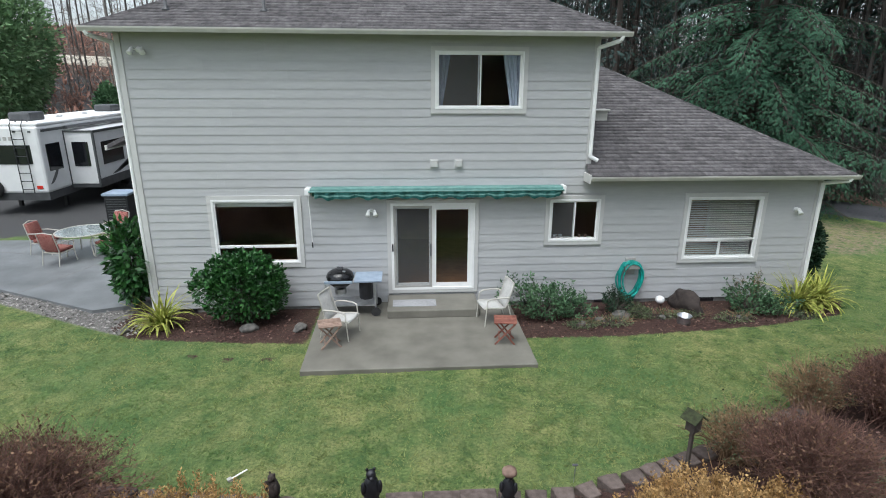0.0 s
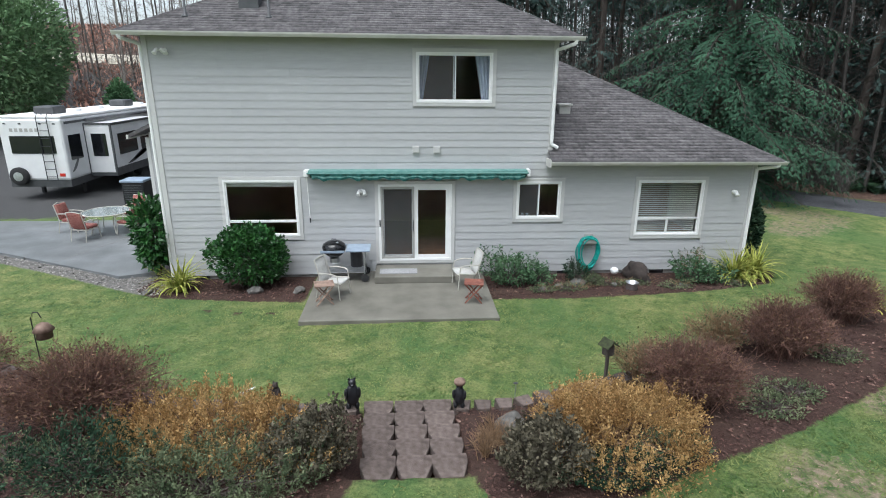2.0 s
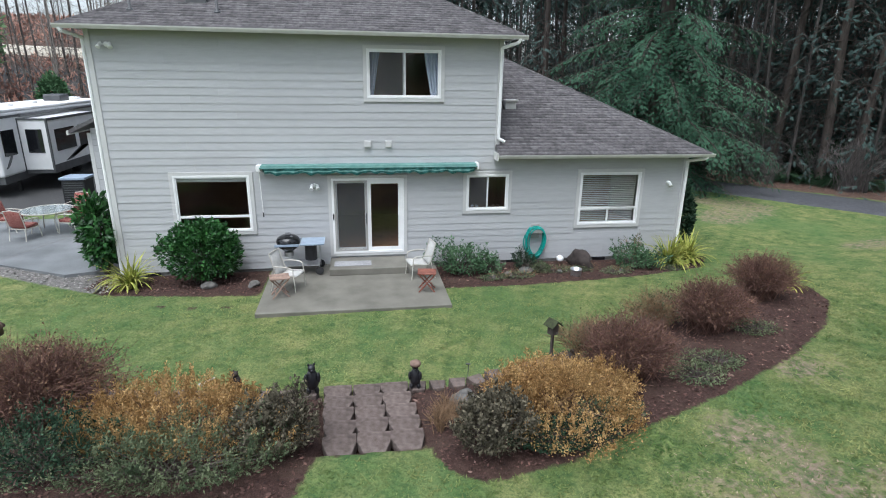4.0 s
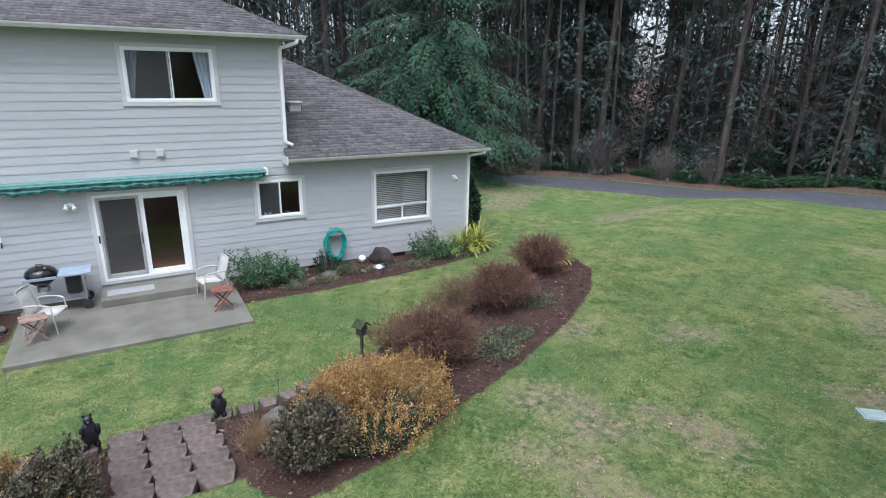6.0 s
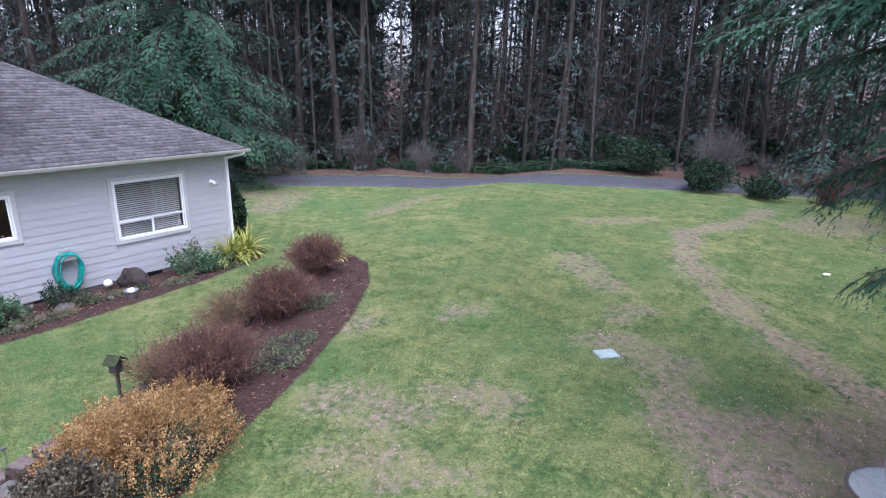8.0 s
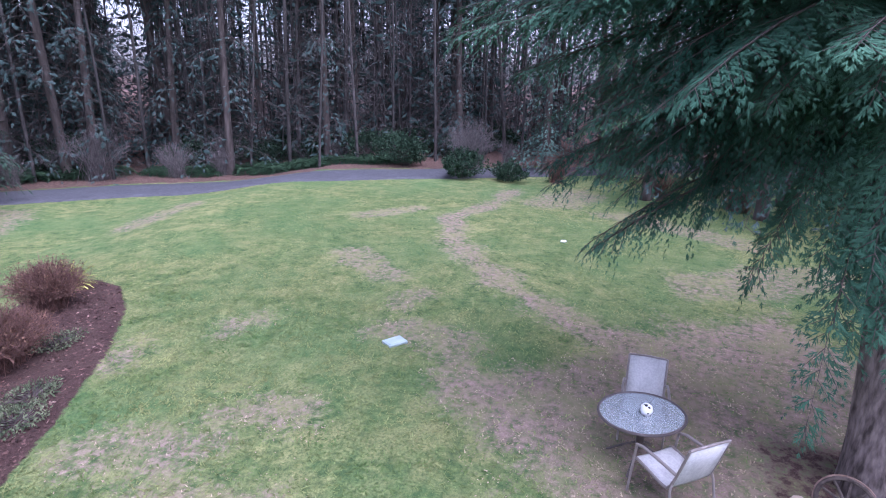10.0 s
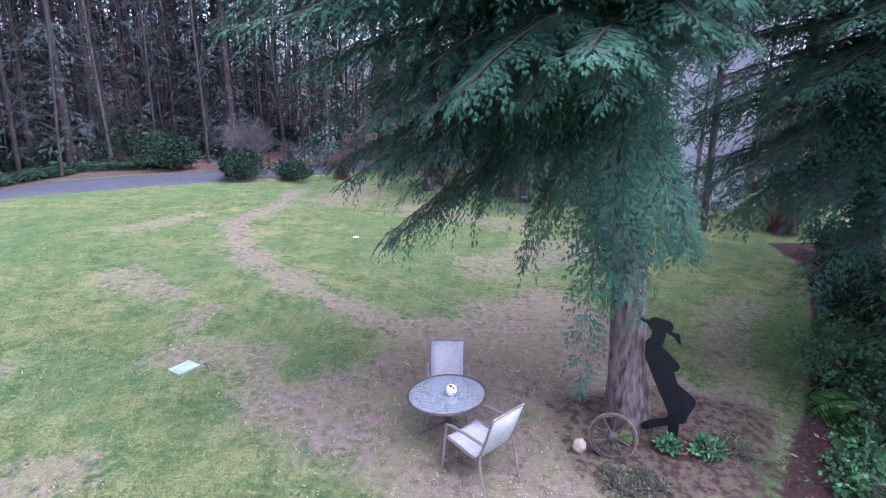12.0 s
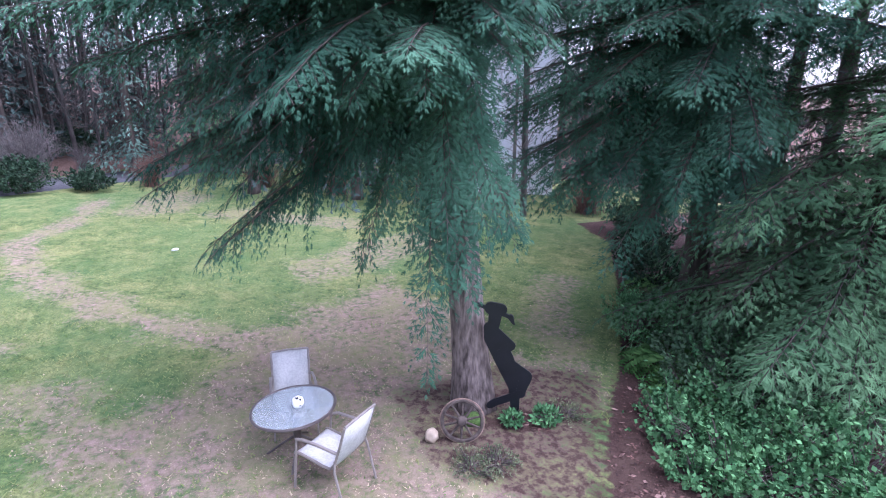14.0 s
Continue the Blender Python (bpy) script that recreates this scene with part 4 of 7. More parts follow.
# the rolled awning
awning = thing("awning", "rolled-up green striped retractable awning over the sliding door", "awning")
part("cassette", boxes((-1.72, 3.98, WALL - 0.30, WALL - 0.02, 2.74, 2.84), bevel=0.02), M["awning2"], awning, "pale green folded canvas top")
part("end_cap", boxes((-1.84, -1.72, WALL - 0.30, WALL - 0.03, 2.68, 2.84), bevel=0.015), M["white"], awning, "white end cap")
part("end_cap", boxes((3.98, 4.05, WALL - 0.32, WALL - 0.03, 2.68, 2.86), bevel=0.015), M["white"], awning, "white end cap")
part("front_bar", tubes(0.022, [(-1.75, WALL - 0.315, 2.77), (4.0, WALL - 0.315, 2.77)]), M["awning2"], awning)
part("roll", tubes(0.075, [(-1.68, WALL - 0.20, 2.72), (3.96, WALL - 0.20, 2.72)], sides=14), M["awning"], awning, "green canvas roll")
N = 380
for j, (mt, zt, zb) in enumerate((("awning", 2.755, 2.70), ("awning2", 2.70, 2.665), ("awning", 2.665, 2.60))):
    v, f = [], []
    for i in range(N + 1):
        u = i / N
        x = -1.62 + 5.54 * u
        y = WALL - 0.335 - 0.022 * math.sin(u * 150) - 0.018 * math.sin(u * 61 + 1)
        sag = 0.016 * math.sin(u * 83) + 0.014 * math.sin(u * 37 + 2)
        v += [(x, y + 0.004, zt + sag * (0.4 * j)), (x, y, zb + sag * (0.4 * j + 0.4) + (0.02 * abs(math.sin(u * 60)) if j == 2 else 0))]
        if i:
            k = 2 * i
            f.append((k - 2, k, k + 1, k - 1))
    hang("valance_stripe", smooth(mesh_np("valance_stripe", v, f, M[mt])), awning)
part("crank_rod", tubes(0.012, [(-1.79, WALL - 0.12, 2.70), (-1.77, WALL - 0.08, 1.55)]), M["white"], awning, "white crank rod")
part("crank_grip", tubes(0.016, [(-1.77, WALL - 0.08, 1.55), (-1.77, WALL - 0.08, 1.42)]), M["black"], awning, "black grip")

# annex on the far side of the corner
annex = thing("annex", "grey lap-sided side entry with a small sloping roof", "annex")
part("wall", boxes((-8.05, LEFT - 0.02, 18.2, 21.5, -0.1, 3.1)), M["siding"], annex)
for i in range(17):
    z = i * BOARD
    part("siding_board", boxes((-7.95, -7.62, 18.165, 18.2, z, z + BOARD - 0.012)), M["siding"], annex)
part("corner_board", boxes((-8.07, -7.95, 18.15, 18.25, -0.1, 3.1)), M["trim"], annex)
part("door", boxes((-7.5, -6.5, 18.15, 18.2, 0.1, 2.2), bevel=0.01), M["red"], annex, "dark red side door")
bm = bmesh.new()
vs = [bm.verts.new(p) for p in ((-8.45, 17.8, 3.12), (-8.45, 21.8, 3.12), (LEFT - 0.1, 21.8, 4.5), (LEFT - 0.1, 17.8, 4.5), (-8.45, 17.8, 3.24), (-8.45, 21.8, 3.24), (LEFT - 0.1, 21.8, 4.62), (LEFT - 0.1, 17.8, 4.62))]
for q in ((0, 1, 2, 3), (4, 7, 6, 5), (0, 3, 7, 4), (1, 5, 6, 2), (0, 4, 5, 1)):
    bm.faces.new([vs[i] for i in q])
part("roof", bm, M["shingle"], annex)
part("fascia", boxes((-8.5, -8.44, 17.75, 21.8, 3.08, 3.22)), M["gutter"], annex)

# slabs and steps
patio = tagged(part("patio", boxes((-1.62, 2.86, 9.73, WALL - 0.01, -0.25, 0.0), bevel=0.012), M["concrete"], None), "damp grey-brown concrete patio slab", "patio", kind="structure")
step = tagged(part("door_step", boxes((-0.06, 2.03, 11.98, WALL - 0.012, 0.0, 0.18), bevel=0.015), M["concrete"], None), "worn concrete step below the sliding door", "step", kind="structure")
tagged(part("door_mat", boxes((0.06, 1.06, 12.22, 12.62, 0.18, 0.195), bevel=0.005), M["mat_grey"], None), "grey ribbed door mat on the step", "mat")
bm = bmesh.new()
slab = [(-5.45, 13.6), (-6.3, 13.05), (-6.9, 12.85), (-11.4, 15.1), (-15.5, 17.3), (-14.6, 19.0), (-11.4, 18.9), (-7.4, 19.2), (-5.45, 19.2)]
top = [bm.verts.new((x, y, 0.0)) for x, y in slab]
low = [bm.verts.new((x, y, -0.3)) for x, y in slab]
bm.faces.new(top[::-1])
for i in range(len(slab)):
    j = (i + 1) % len(slab)
    bm.faces.new((top[i], top[j], low[j], low[i]))
bmesh.ops.recalc_face_normals(bm, faces=bm.faces)
tagged(part("side_patio", bm, M["concrete_grey"], None), "wet blue-grey concrete side patio", "patio", kind="structure")
for x0, y0, x1, y1 in ((-9.3, 14.06, -7.4, 19.2), (-6.0, 15.9, -14.0, 18.2)):
    d = math.hypot(x1 - x0, y1 - y0)
    m = Matrix.Translation((x0, y0, 0)) @ Matrix.Rotation(math.atan2(y1 - y0, x1 - x0), 4, 'Z')
    tagged(part("joint", box(bmesh.new(), 0, d, -0.008, 0.008, 0.001, 0.004, m=m), M["foundation"], None), "dark joint in the side patio", "joint", kind="structure")


# ---- plants ----
def diamonds(pos, axis, normal, length, width):
    """One small diamond leaf for each row."""
    axis = axis / np.linalg.norm(axis, axis=1)[:, None]
    side = np.cross(axis, normal)
    side /= np.linalg.norm(side, axis=1)[:, None] + 1e-9
    L, W = np.broadcast_to(length, len(pos))[:, None], np.broadcast_to(width, len(pos))[:, None]
    mid = pos + axis * L * 0.45
    v = np.stack([pos, mid + side * W * 0.5, pos + axis * L, mid - side * W * 0.5], 1).reshape(-1, 3)
    f = np.arange(len(pos) * 4).reshape(-1, 4)
    return v, f


def rods(p0, p1, r0, r1):
    """Three-sided rods from p0 to p1."""
    d = p1 - p0
    d = d / (np.linalg.norm(d, axis=1)[:, None] + 1e-9)
    ref = np.where(np.abs(d[:, 2:3]) < 0.9, np.array([[0, 0, 1.0]]), np.array([[1.0, 0, 0]]))
    a = np.cross(d, ref)
    a /= np.linalg.norm(a, axis=1)[:, None]
    b = np.cross(d, a)
    r0, r1 = np.broadcast_to(r0, len(p0))[:, None], np.broadcast_to(r1, len(p0))[:, None]
    ring = []
    for p, r in ((p0, r0), (p1, r1)):
        for k in range(3):
            t = 2 * math.pi * k / 3
            ring.append(p + r * (math.cos(t) * a + math.sin(t) * b))
    v = np.stack(ring, 1).reshape(-1, 3)
    o = np.arange(len(p0))[:, None] * 6
    f = np.concatenate([o + np.array([[k, (k + 1) % 3, 3 + (k + 1) % 3, 3 + k]]) for k in range(3)])
    return v, f


def join(*vf):
    off, vs, fs = 0, [], []
    for v, f in vf:
        vs.append(v)
        fs.append(f + off)
        off += len(v)
    return np.concatenate(vs), np.concatenate(fs)


def boughs(r, n, z0, H, R, low=1.5, power=0.7, rise=0.1, droop=0.4, shape=None):
    """Rows of a crown: height, direction, length, rise and droop of each bough.
    shape: for a direction, its share of the length and its least height."""
    u = np.sort(r.uniform(0, 1, n) ** low)
    h = z0 + (H * 0.985 - z0) * u
    az = np.arange(n) * 2.399 + r.uniform(-0.5, 0.5, n)
    L = R * (1 - u) ** power * r.uniform(0.7, 1.12, n) + 0.25
    if shape is not None:
        share, least = shape(az)
        L = L * np.where(h < 11, share, 1.0)
        keep = h > least
        h, az, L, u = h[keep], az[keep], L[keep], u[keep]
    k = len(h)
    return np.stack([h, az, L, rise * r.uniform(0.2, 1.8, k), droop * r.uniform(0.65, 1.35, k) * (1 - 0.5 * u)], 1)


def unit(v):
    return v / (np.linalg.norm(v, axis=1)[:, None] + 1e-9)


def spray_crown(r, rows, gap, sgap, frond, wide=0.10, curtain=0.35, reach=0.30, longest=1.1):
    """Boughs with flat side sprays: each spray bears short twigs on both sides, each twig a toothed frond."""
    h, az, L, ris, drp = rows.T
    nb = len(h)
    zero = np.zeros(nb)
    D, S = np.stack([np.cos(az), np.sin(az), zero], 1), np.stack([-np.sin(az), np.cos(az), zero], 1)
    base = np.stack([zero, zero, h], 1)
    up = np.array([[0, 0, 1.0]])

    def at(i, t):
        return base[i] + D[i] * (L[i] * t)[:, None] + up * (L[i] * (ris[i] * t - drp[i] * t * t))[:, None]

    def along(count):
        own = np.repeat(np.arange(len(count)), count)
        start = np.repeat(np.cumsum(count) - count, count)
        return own, np.arange(len(own)) - start

    nt = np.maximum(6, np.ceil(L * np.sqrt(1 + drp ** 2) / gap).astype(int))
    ib, k = along(nt)
    t = (k + r.uniform(0, 1, len(k))) / nt[ib] * 0.9 + 0.1
    tl = np.minimum(L[ib] * reach * (1 - t) ** 0.7 + 1.1 * frond, longest) * r.uniform(0.65, 1.2, len(t))
    tp = at(ib, t)
    tang = unit(at(ib, t + 0.02) - at(ib, t - 0.02))
    ang = np.where(t > 0.97, 0.1, r.uniform(0.7, 1.15, len(t)))
    td = tang * np.cos(ang)[:, None] + S[ib] * (np.where(k % 2 == 0, -1.0, 1.0) * np.sin(ang))[:, None] + r.normal(0, 0.05, (len(t), 3))
    dz = curtain * r.uniform(0.4, 1.6, len(t))

    def tw(i, q):
        return tp[i] + td[i] * (tl[i] * q)[:, None] - up * (tl[i] * dz[i] * q * q)[:, None]

    ns = np.maximum(3, np.ceil(tl / sgap).astype(int))
    it, k2 = along(ns)
    q = (k2 + r.uniform(0.2, 0.8, len(it))) / ns[it]
    p = tw(it, q)
    t2 = unit(tw(it, q + 0.04) - tw(it, q - 0.04))
    plane = unit(np.cross(tang, S[ib]))
    lat = unit(np.cross(t2, plane[it]))
    nrm = np.cross(lat, t2)
    sg = np.where(k2 % 2 == 0, -1.0, 1.0)
    a2 = np.where(k2 == ns[it] - 1, 0.05, r.uniform(0.40, 0.85, len(it)))
    sd = unit(t2 * np.cos(a2)[:, None] + lat * (sg * np.sin(a2))[:, None] + r.normal(0, 0.10, (len(it), 3)) - up * 0.10)
    sl = frond * (1.2 - 0.65 * q) * r.uniform(0.7, 1.25, len(it))
    nn = nrm + r.normal(0, 0.14, nrm.shape)
    out = [diamonds(p, sd, nn, sl, sl * wide)]
    side = unit(np.cross(sd, nn))
    for w, e in ((0.14, -1), (0.24, 1), (0.42, -1), (0.52, 1)):
        b = p + sd * (sl * w)[:, None]
        ln = sl * 0.46 * (1.15 - w) * r.uniform(0.7, 1.3, len(sl))
        out.append(diamonds(b, sd * 0.9 + side * (0.5 * e) - up * 0.1, nn, ln, ln * 0.20))
    ss = np.linspace(0, 1, 7)
    rr = np.maximum(0.008, L * 0.008)
    al = np.arange(nb)
    segs = [rods(at(al, np.full(nb, a)), at(al, np.full(nb, b)), rr * (1.1 - a), rr * (1.1 - b)) for a, b in zip(ss, ss[1:])]
    ti = np.arange(len(t))
    segs.append(rods(tp, tw(ti, np.full(len(t), 0.7)), np.full(len(t), frond * 0.03), np.full(len(t), frond * 0.015)))
    return join(*out), join(*segs)


def trunk_mesh(name, H, r0, material, seed, flare=0.35, lean=0.0, sides=14):
    bm = bmesh.new()
    pts, rad = [], []
    rnd = random.Random(seed)
    k = 16
    for i in range(k + 1):
        s = i / k
        s = s ** 1.6
        pts.append((lean * H * s + 0.05 * math.sin(s * 9 + seed) * s * 2, 0.05 * math.cos(s * 7 + seed) * s * 2, H * s - (0.15 if i == 0 else 0)))
        rad.append(r0 * ((1 - s) ** 0.8 + flare * math.exp(-s * H / 0.35)) + 0.01)
    tube(bm, pts, rad, sides)
    for v in bm.verts:
        a = math.atan2(v.co.y, v.co.x)
        g = 0.06 * r0 * math.sin(a * 7 + v.co.z * 0.6) + 0.05 * r0 * math.sin(a * 3 + seed)
        v.co.x += math.cos(a) * g
        v.co.y += math.sin(a) * g
    me = bpy.data.meshes.new(name)
    bm.to_mesh(me)
    bm.free()
    me.materials.append(material)
    return smooth(me)


def conifer(x, y, label, seed, H, r0, rows, fine, needle="needle", bark="bark", group="", rot=0.0, lean=0.0, visible=99.0, wood="bark_dark"):
    """fine: gap, twig gap and frond length of the sprays, and how they hang; above the height visible they are coarser."""
    t = thing("conifer_tree", label, "tree", pose(x, y, gz(x, y), 0, 0, rot), group)
    stem = trunk_mesh("trunk", H, r0, M[bark], seed, lean=lean)
    for v in stem.vertices:
        v.co.y += 0.75 * lean * max(v.co.z, 0)
    hang("trunk", stem, t)
    r = np.random.default_rng(seed)
    gap, sgap, frond, curtain = fine
    low, high = rows[rows[:, 0] < visible], rows[rows[:, 0] >= visible]
    leaves, limbs = spray_crown(r, low, gap, sgap, frond, curtain=curtain, longest=7.5 * frond)
    if len(high):
        more, limbs2 = spray_crown(r, high, gap * 2.6, sgap * 2.6, frond * 2.4, curtain=curtain)
        leaves, limbs = join(leaves, more), join(limbs, limbs2)
    if lean:
        for v in (leaves[0], limbs[0]):
            v[:, 0] += lean * v[:, 2]
            v[:, 1] += 0.75 * lean * v[:, 2]
    tagged(hang("crown", mesh_np("crown", *leaves, M[needle]), t), kind="stuff")
    tagged(hang("branchwork", mesh_np("branchwork", *limbs, M[wood]), t), kind="stuff")
    return t


def bare_tree(seed, H, r0, bark="bark_grey", n=46, spread=2.2, label="tall bare grey-barked tree at the wood's edge"):
    """A leafless tree: a tall stem, thin limbs from mid height and twigs on them."""
    r = np.random.default_rng(seed)
    t = thing("bare_tree", label, "tree", group="trees of the wood")
    hang("trunk", trunk_mesh("trunk", H, r0, M[bark], seed, 0.15, r.uniform(-0.04, 0.04), 8), t)
    u = 0.08 + 0.9 * r.uniform(0, 1, n) ** 1.5
    az = r.uniform(0, 6.283, n)
    L = spread * (1.1 - u) ** 0.6 * r.uniform(0.4, 1.2, n)
    p0 = np.stack([np.zeros(n), np.zeros(n), H * u], 1)
    d = np.stack([np.cos(az), np.sin(az), r.uniform(0.0, 0.9, n)], 1)
    p1 = p0 + d * (L * 0.5)[:, None]
    p2 = p1 + (d + r.normal(0, 0.25, (n, 3))) * (L * 0.5)[:, None]
    m = np.repeat(np.arange(n), 4)
    w = r.uniform(0.2, 1, len(m))[:, None]
    q0 = p1[m] * (1 - w) + p2[m] * w
    q1 = q0 + (d[m] + r.normal(0, 0.6, (len(m), 3))) * (L[m] * 0.28)[:, None]
    v = join(rods(p0, p1, r0 * 0.22, r0 * 0.14), rods(p1, p2, r0 * 0.14, r0 * 0.05), rods(q0, q1, np.full(len(m), 0.012), np.full(len(m), 0.005)))
    tagged(hang("branchwork", mesh_np("branchwork", *v, M[bark]), t), kind="stuff")
    return t


def leaf_bush(name, x, y, rx, ry, h, n, leaf, material, label, seed, wide=0.5, up=0.3, twig="bark_dark", lumps=0.3, group="", category="shrub", flat=1.0, z=None, shoots=0, reach=0.2):
    """A shrub: stems from the root and many small leaves over an uneven crown."""
    r = np.random.default_rng(seed)
    t = thing(name, label, category, pose(x, y, gz(x, y) if z is None else z, 0, 0, 180 * (seed % 2)), group)
    ct = r.uniform(-0.75, 1, n)
    ph = r.uniform(0, 6.283, n)
    st = np.sqrt(1 - ct ** 2)
    d = np.stack([st * np.cos(ph), st * np.sin(ph), ct], 1)
    g = np.zeros(n)
    for k in range(9):
        c = r.normal(0, 1, 3)
        c[2] = abs(c[2]) * 0.8 - 0.1
        c /= np.linalg.norm(c)
        g += np.clip((d @ c - 0.72) / 0.28, 0, 1) ** 1.2 * r.uniform(0.3, 1.0)
    rad = (0.80 + lumps * g) * (1 - 0.45 * r.uniform(0, 1, n) ** 2.2) * r.uniform(0.93, 1.08, n)
    p = d * rad[:, None] * np.array([[rx, ry, h * 0.55]]) + np.array([[0, 0, h * 0.47]])
    if shoots:
        home = r.integers(0, n, shoots)
        home = home[d[home, 2] > 0.1]
        pick = np.flatnonzero(r.uniform(0, 1, n) < 0.5)
        own = home[r.integers(0, len(home), len(pick))]
        grow = r.uniform(-0.4, 1, len(pick)) * reach * (0.4 + 0.9 * np.abs(np.sin(own * 1.7)))
        p[pick] = p[own] + (d[own] * 0.45 + np.array([[0, 0, 0.9]])) * grow[:, None] + r.normal(0, 0.018, (len(pick), 3))
    p[:, 2] = np.maximum(p[:, 2], 0.03 + 0.05 * r.uniform(0, 1, n))
    ax = d * 0.8 + r.normal(0, 0.55, (n, 3)) + np.array([[0, 0, up]])
    nr = d + r.normal(0, 0.5, (n, 3)) + np.array([[0, 0, 0.5 * flat]])
    ln = leaf * r.uniform(0.6, 1.35, n)
    tagged(hang("foliage", mesh_np("leaves", *diamonds(p, ax, nr, ln, ln * wide), M[material]), t), kind="stuff")
    k = 60
    e = p[r.integers(0, n, k)]
    b = np.stack([r.normal(0, rx * 0.1, k), r.normal(0, ry * 0.1, k), np.full(k, -0.05)], 1)
    mid = (b + e) / 2 + np.array([[0, 0, 0.1 * h]])
    tagged(hang("twigwork", mesh_np("twigwork", *join(rods(b, mid, 0.014, 0.009), rods(mid, e, 0.009, 0.003)), M[twig]), t), kind="stuff")
    return t


def twig_bush(name, x, y, rx, ry, h, n, label, seed, material="twig_red", leaf="", nleaf=0, group="", side=5):
    """A winter shrub of many thin arching stems."""
    r = np.random.default_rng(seed)
    t = thing(name, label, "shrub", pose(x, y, gz(x, y), 0, 0, 180 * (seed % 2)), group)
    az, el = r.uniform(0, 6.283, n), r.uniform(0, 1, n) ** 0.55
    L = r.uniform(0.66, 0.98, n)
    b = np.stack([r.normal(0, rx * 0.16, n), r.normal(0, ry * 0.16, n), np.full(n, -0.04)], 1)
    tip = np.stack([np.cos(az) * el * rx, np.sin(az) * el * ry, h * np.sqrt(np.clip(1.05 - el ** 2 * 0.85, 0.06, 1))], 1) * L[:, None]
    m1 = b + (tip - b) * 0.4 + np.array([[0, 0, 0.12]]) * h
    m2 = b + (tip - b) * 0.75 + np.array([[0, 0, 0.10]]) * h
    segs = [rods(b, m1, 0.008, 0.006), rods(m1, m2, 0.006, 0.004), rods(m2, tip, 0.004, 0.002)]
    i = np.repeat(np.arange(n), side)
    s = r.uniform(0, 1, len(i))[:, None]
    q0 = np.where(s < 0.4, m1[i] + (m2[i] - m1[i]) * s / 0.4, m2[i] + (tip[i] - m2[i]) * (s - 0.4) / 0.6)
    q1 = q0 + ((tip - b)[i] / h * 0.12 + r.normal(0, 0.075, (len(i), 3))) * (0.7 + h * 0.4)
    segs.append(rods(q0, q1, np.full(len(i), 0.0035), np.full(len(i), 0.0015)))
    tagged(hang("twigwork", mesh_np("twigwork", *join(*segs), M[material]), t), kind="stuff")
    if nleaf:
        j = r.integers(0, len(q1), nleaf)
        p = q0[j] + (q1[j] - q0[j]) * r.uniform(0.2, 1.1, nleaf)[:, None]
        ln = 0.045 * r.uniform(0.5, 1.3, nleaf)
        tagged(hang("foliage", mesh_np("leaves", *diamonds(p, r.normal(0, 1, (nleaf, 3)) + np.array([[0, 0, 0.5]]), r.normal(0, 1, (nleaf, 3)), ln, ln * 0.55), M[leaf]), t), kind="stuff")
    return t


def strap_plant(x, y, n, L, label, seed, group=""):
    """A clump of long arching strap leaves."""
    r = random.Random(seed)
    t = thing("strap_leaf_plant", label, "plant", pose(x, y, gz(x, y)), group)
    V, F = [], []
    for _ in range(n):
        az, e, ln = r.uniform(0, 6.283), r.uniform(0.15, 1.25), L * r.uniform(0.6, 1.1)
        w = r.uniform(0.022, 0.036)
        d, s = Vector((math.cos(az), math.sin(az), 0)), Vector((-math.sin(az), math.cos(az), 0))
        p, ang = Vector((r.gauss(0, 0.07), r.gauss(0, 0.07), -0.02)), math.pi / 2 - e * 0.55
        o = len(V)
        k = 6
        for i in range(k + 1):
            ww = w * (1 - (i / k) ** 2 * 0.95)
            V += [tuple(p - s * ww + Vector((0, 0, 0.006))), tuple(p), tuple(p + s * ww + Vector((0, 0, 0.006)))]
            p = p + (d * math.cos(ang) + Vector((0, 0, math.sin(ang)))) * ln / k
            ang -= e * 0.42
        for i in range(k):
            for j in (0, 1):
                a = o + 3 * i + j
                F.append((a, a + 1, a + 4, a + 3))
    tagged(hang("foliage", mesh_np("leaves", V, F, M["strap"]), t), kind="stuff")
    return t


def fern(x, y, n, L, label, seed, group="ferns", material="fern", z=None, t0=None):
    """A shuttlecock of arching fronds with leaflets on both sides."""
    r = np.random.default_rng(seed)
    t = thing("sword_fern", label, "fern", pose(x, y, gz(x, y) if z is None else z), group)
    P, A, Nn, LN = [], [], [], []
    for _ in range(n):
        az, e, ln = r.uniform(0, 6.283), r.uniform(0.5, 1.1), L * r.uniform(0.7, 1.1)
        d, s = np.array([math.cos(az), math.sin(az), 0]), np.array([-math.sin(az), math.cos(az), 0])
        p, ang = np.array([0, 0, 0.0]), e + 0.2
        k = 24
        for i in range(k):
            tg = d * math.cos(ang) + np.array([0, 0, math.sin(ang)])
            p = p + tg * ln / k
            ang -= 1.7 / k * (0.6 + e)
            if i > 2:
                for sg in (-1, 1):
                    P.append(p.copy())
                    A.append(s * sg + tg * 0.35)
                    Nn.append(np.array([0, 0, 1.0]) + r.normal(0, 0.2, 3))
                    LN.append(0.16 * ln * math.sin(math.pi * (i + 1.5) / (k + 3)) + 0.01)
    LN = np.array(LN)
    tagged(hang("foliage", mesh_np("fronds", *diamonds(np.array(P), np.array(A), np.array(Nn), LN, LN * 0.32), M[material]), t), kind="stuff")
    return t


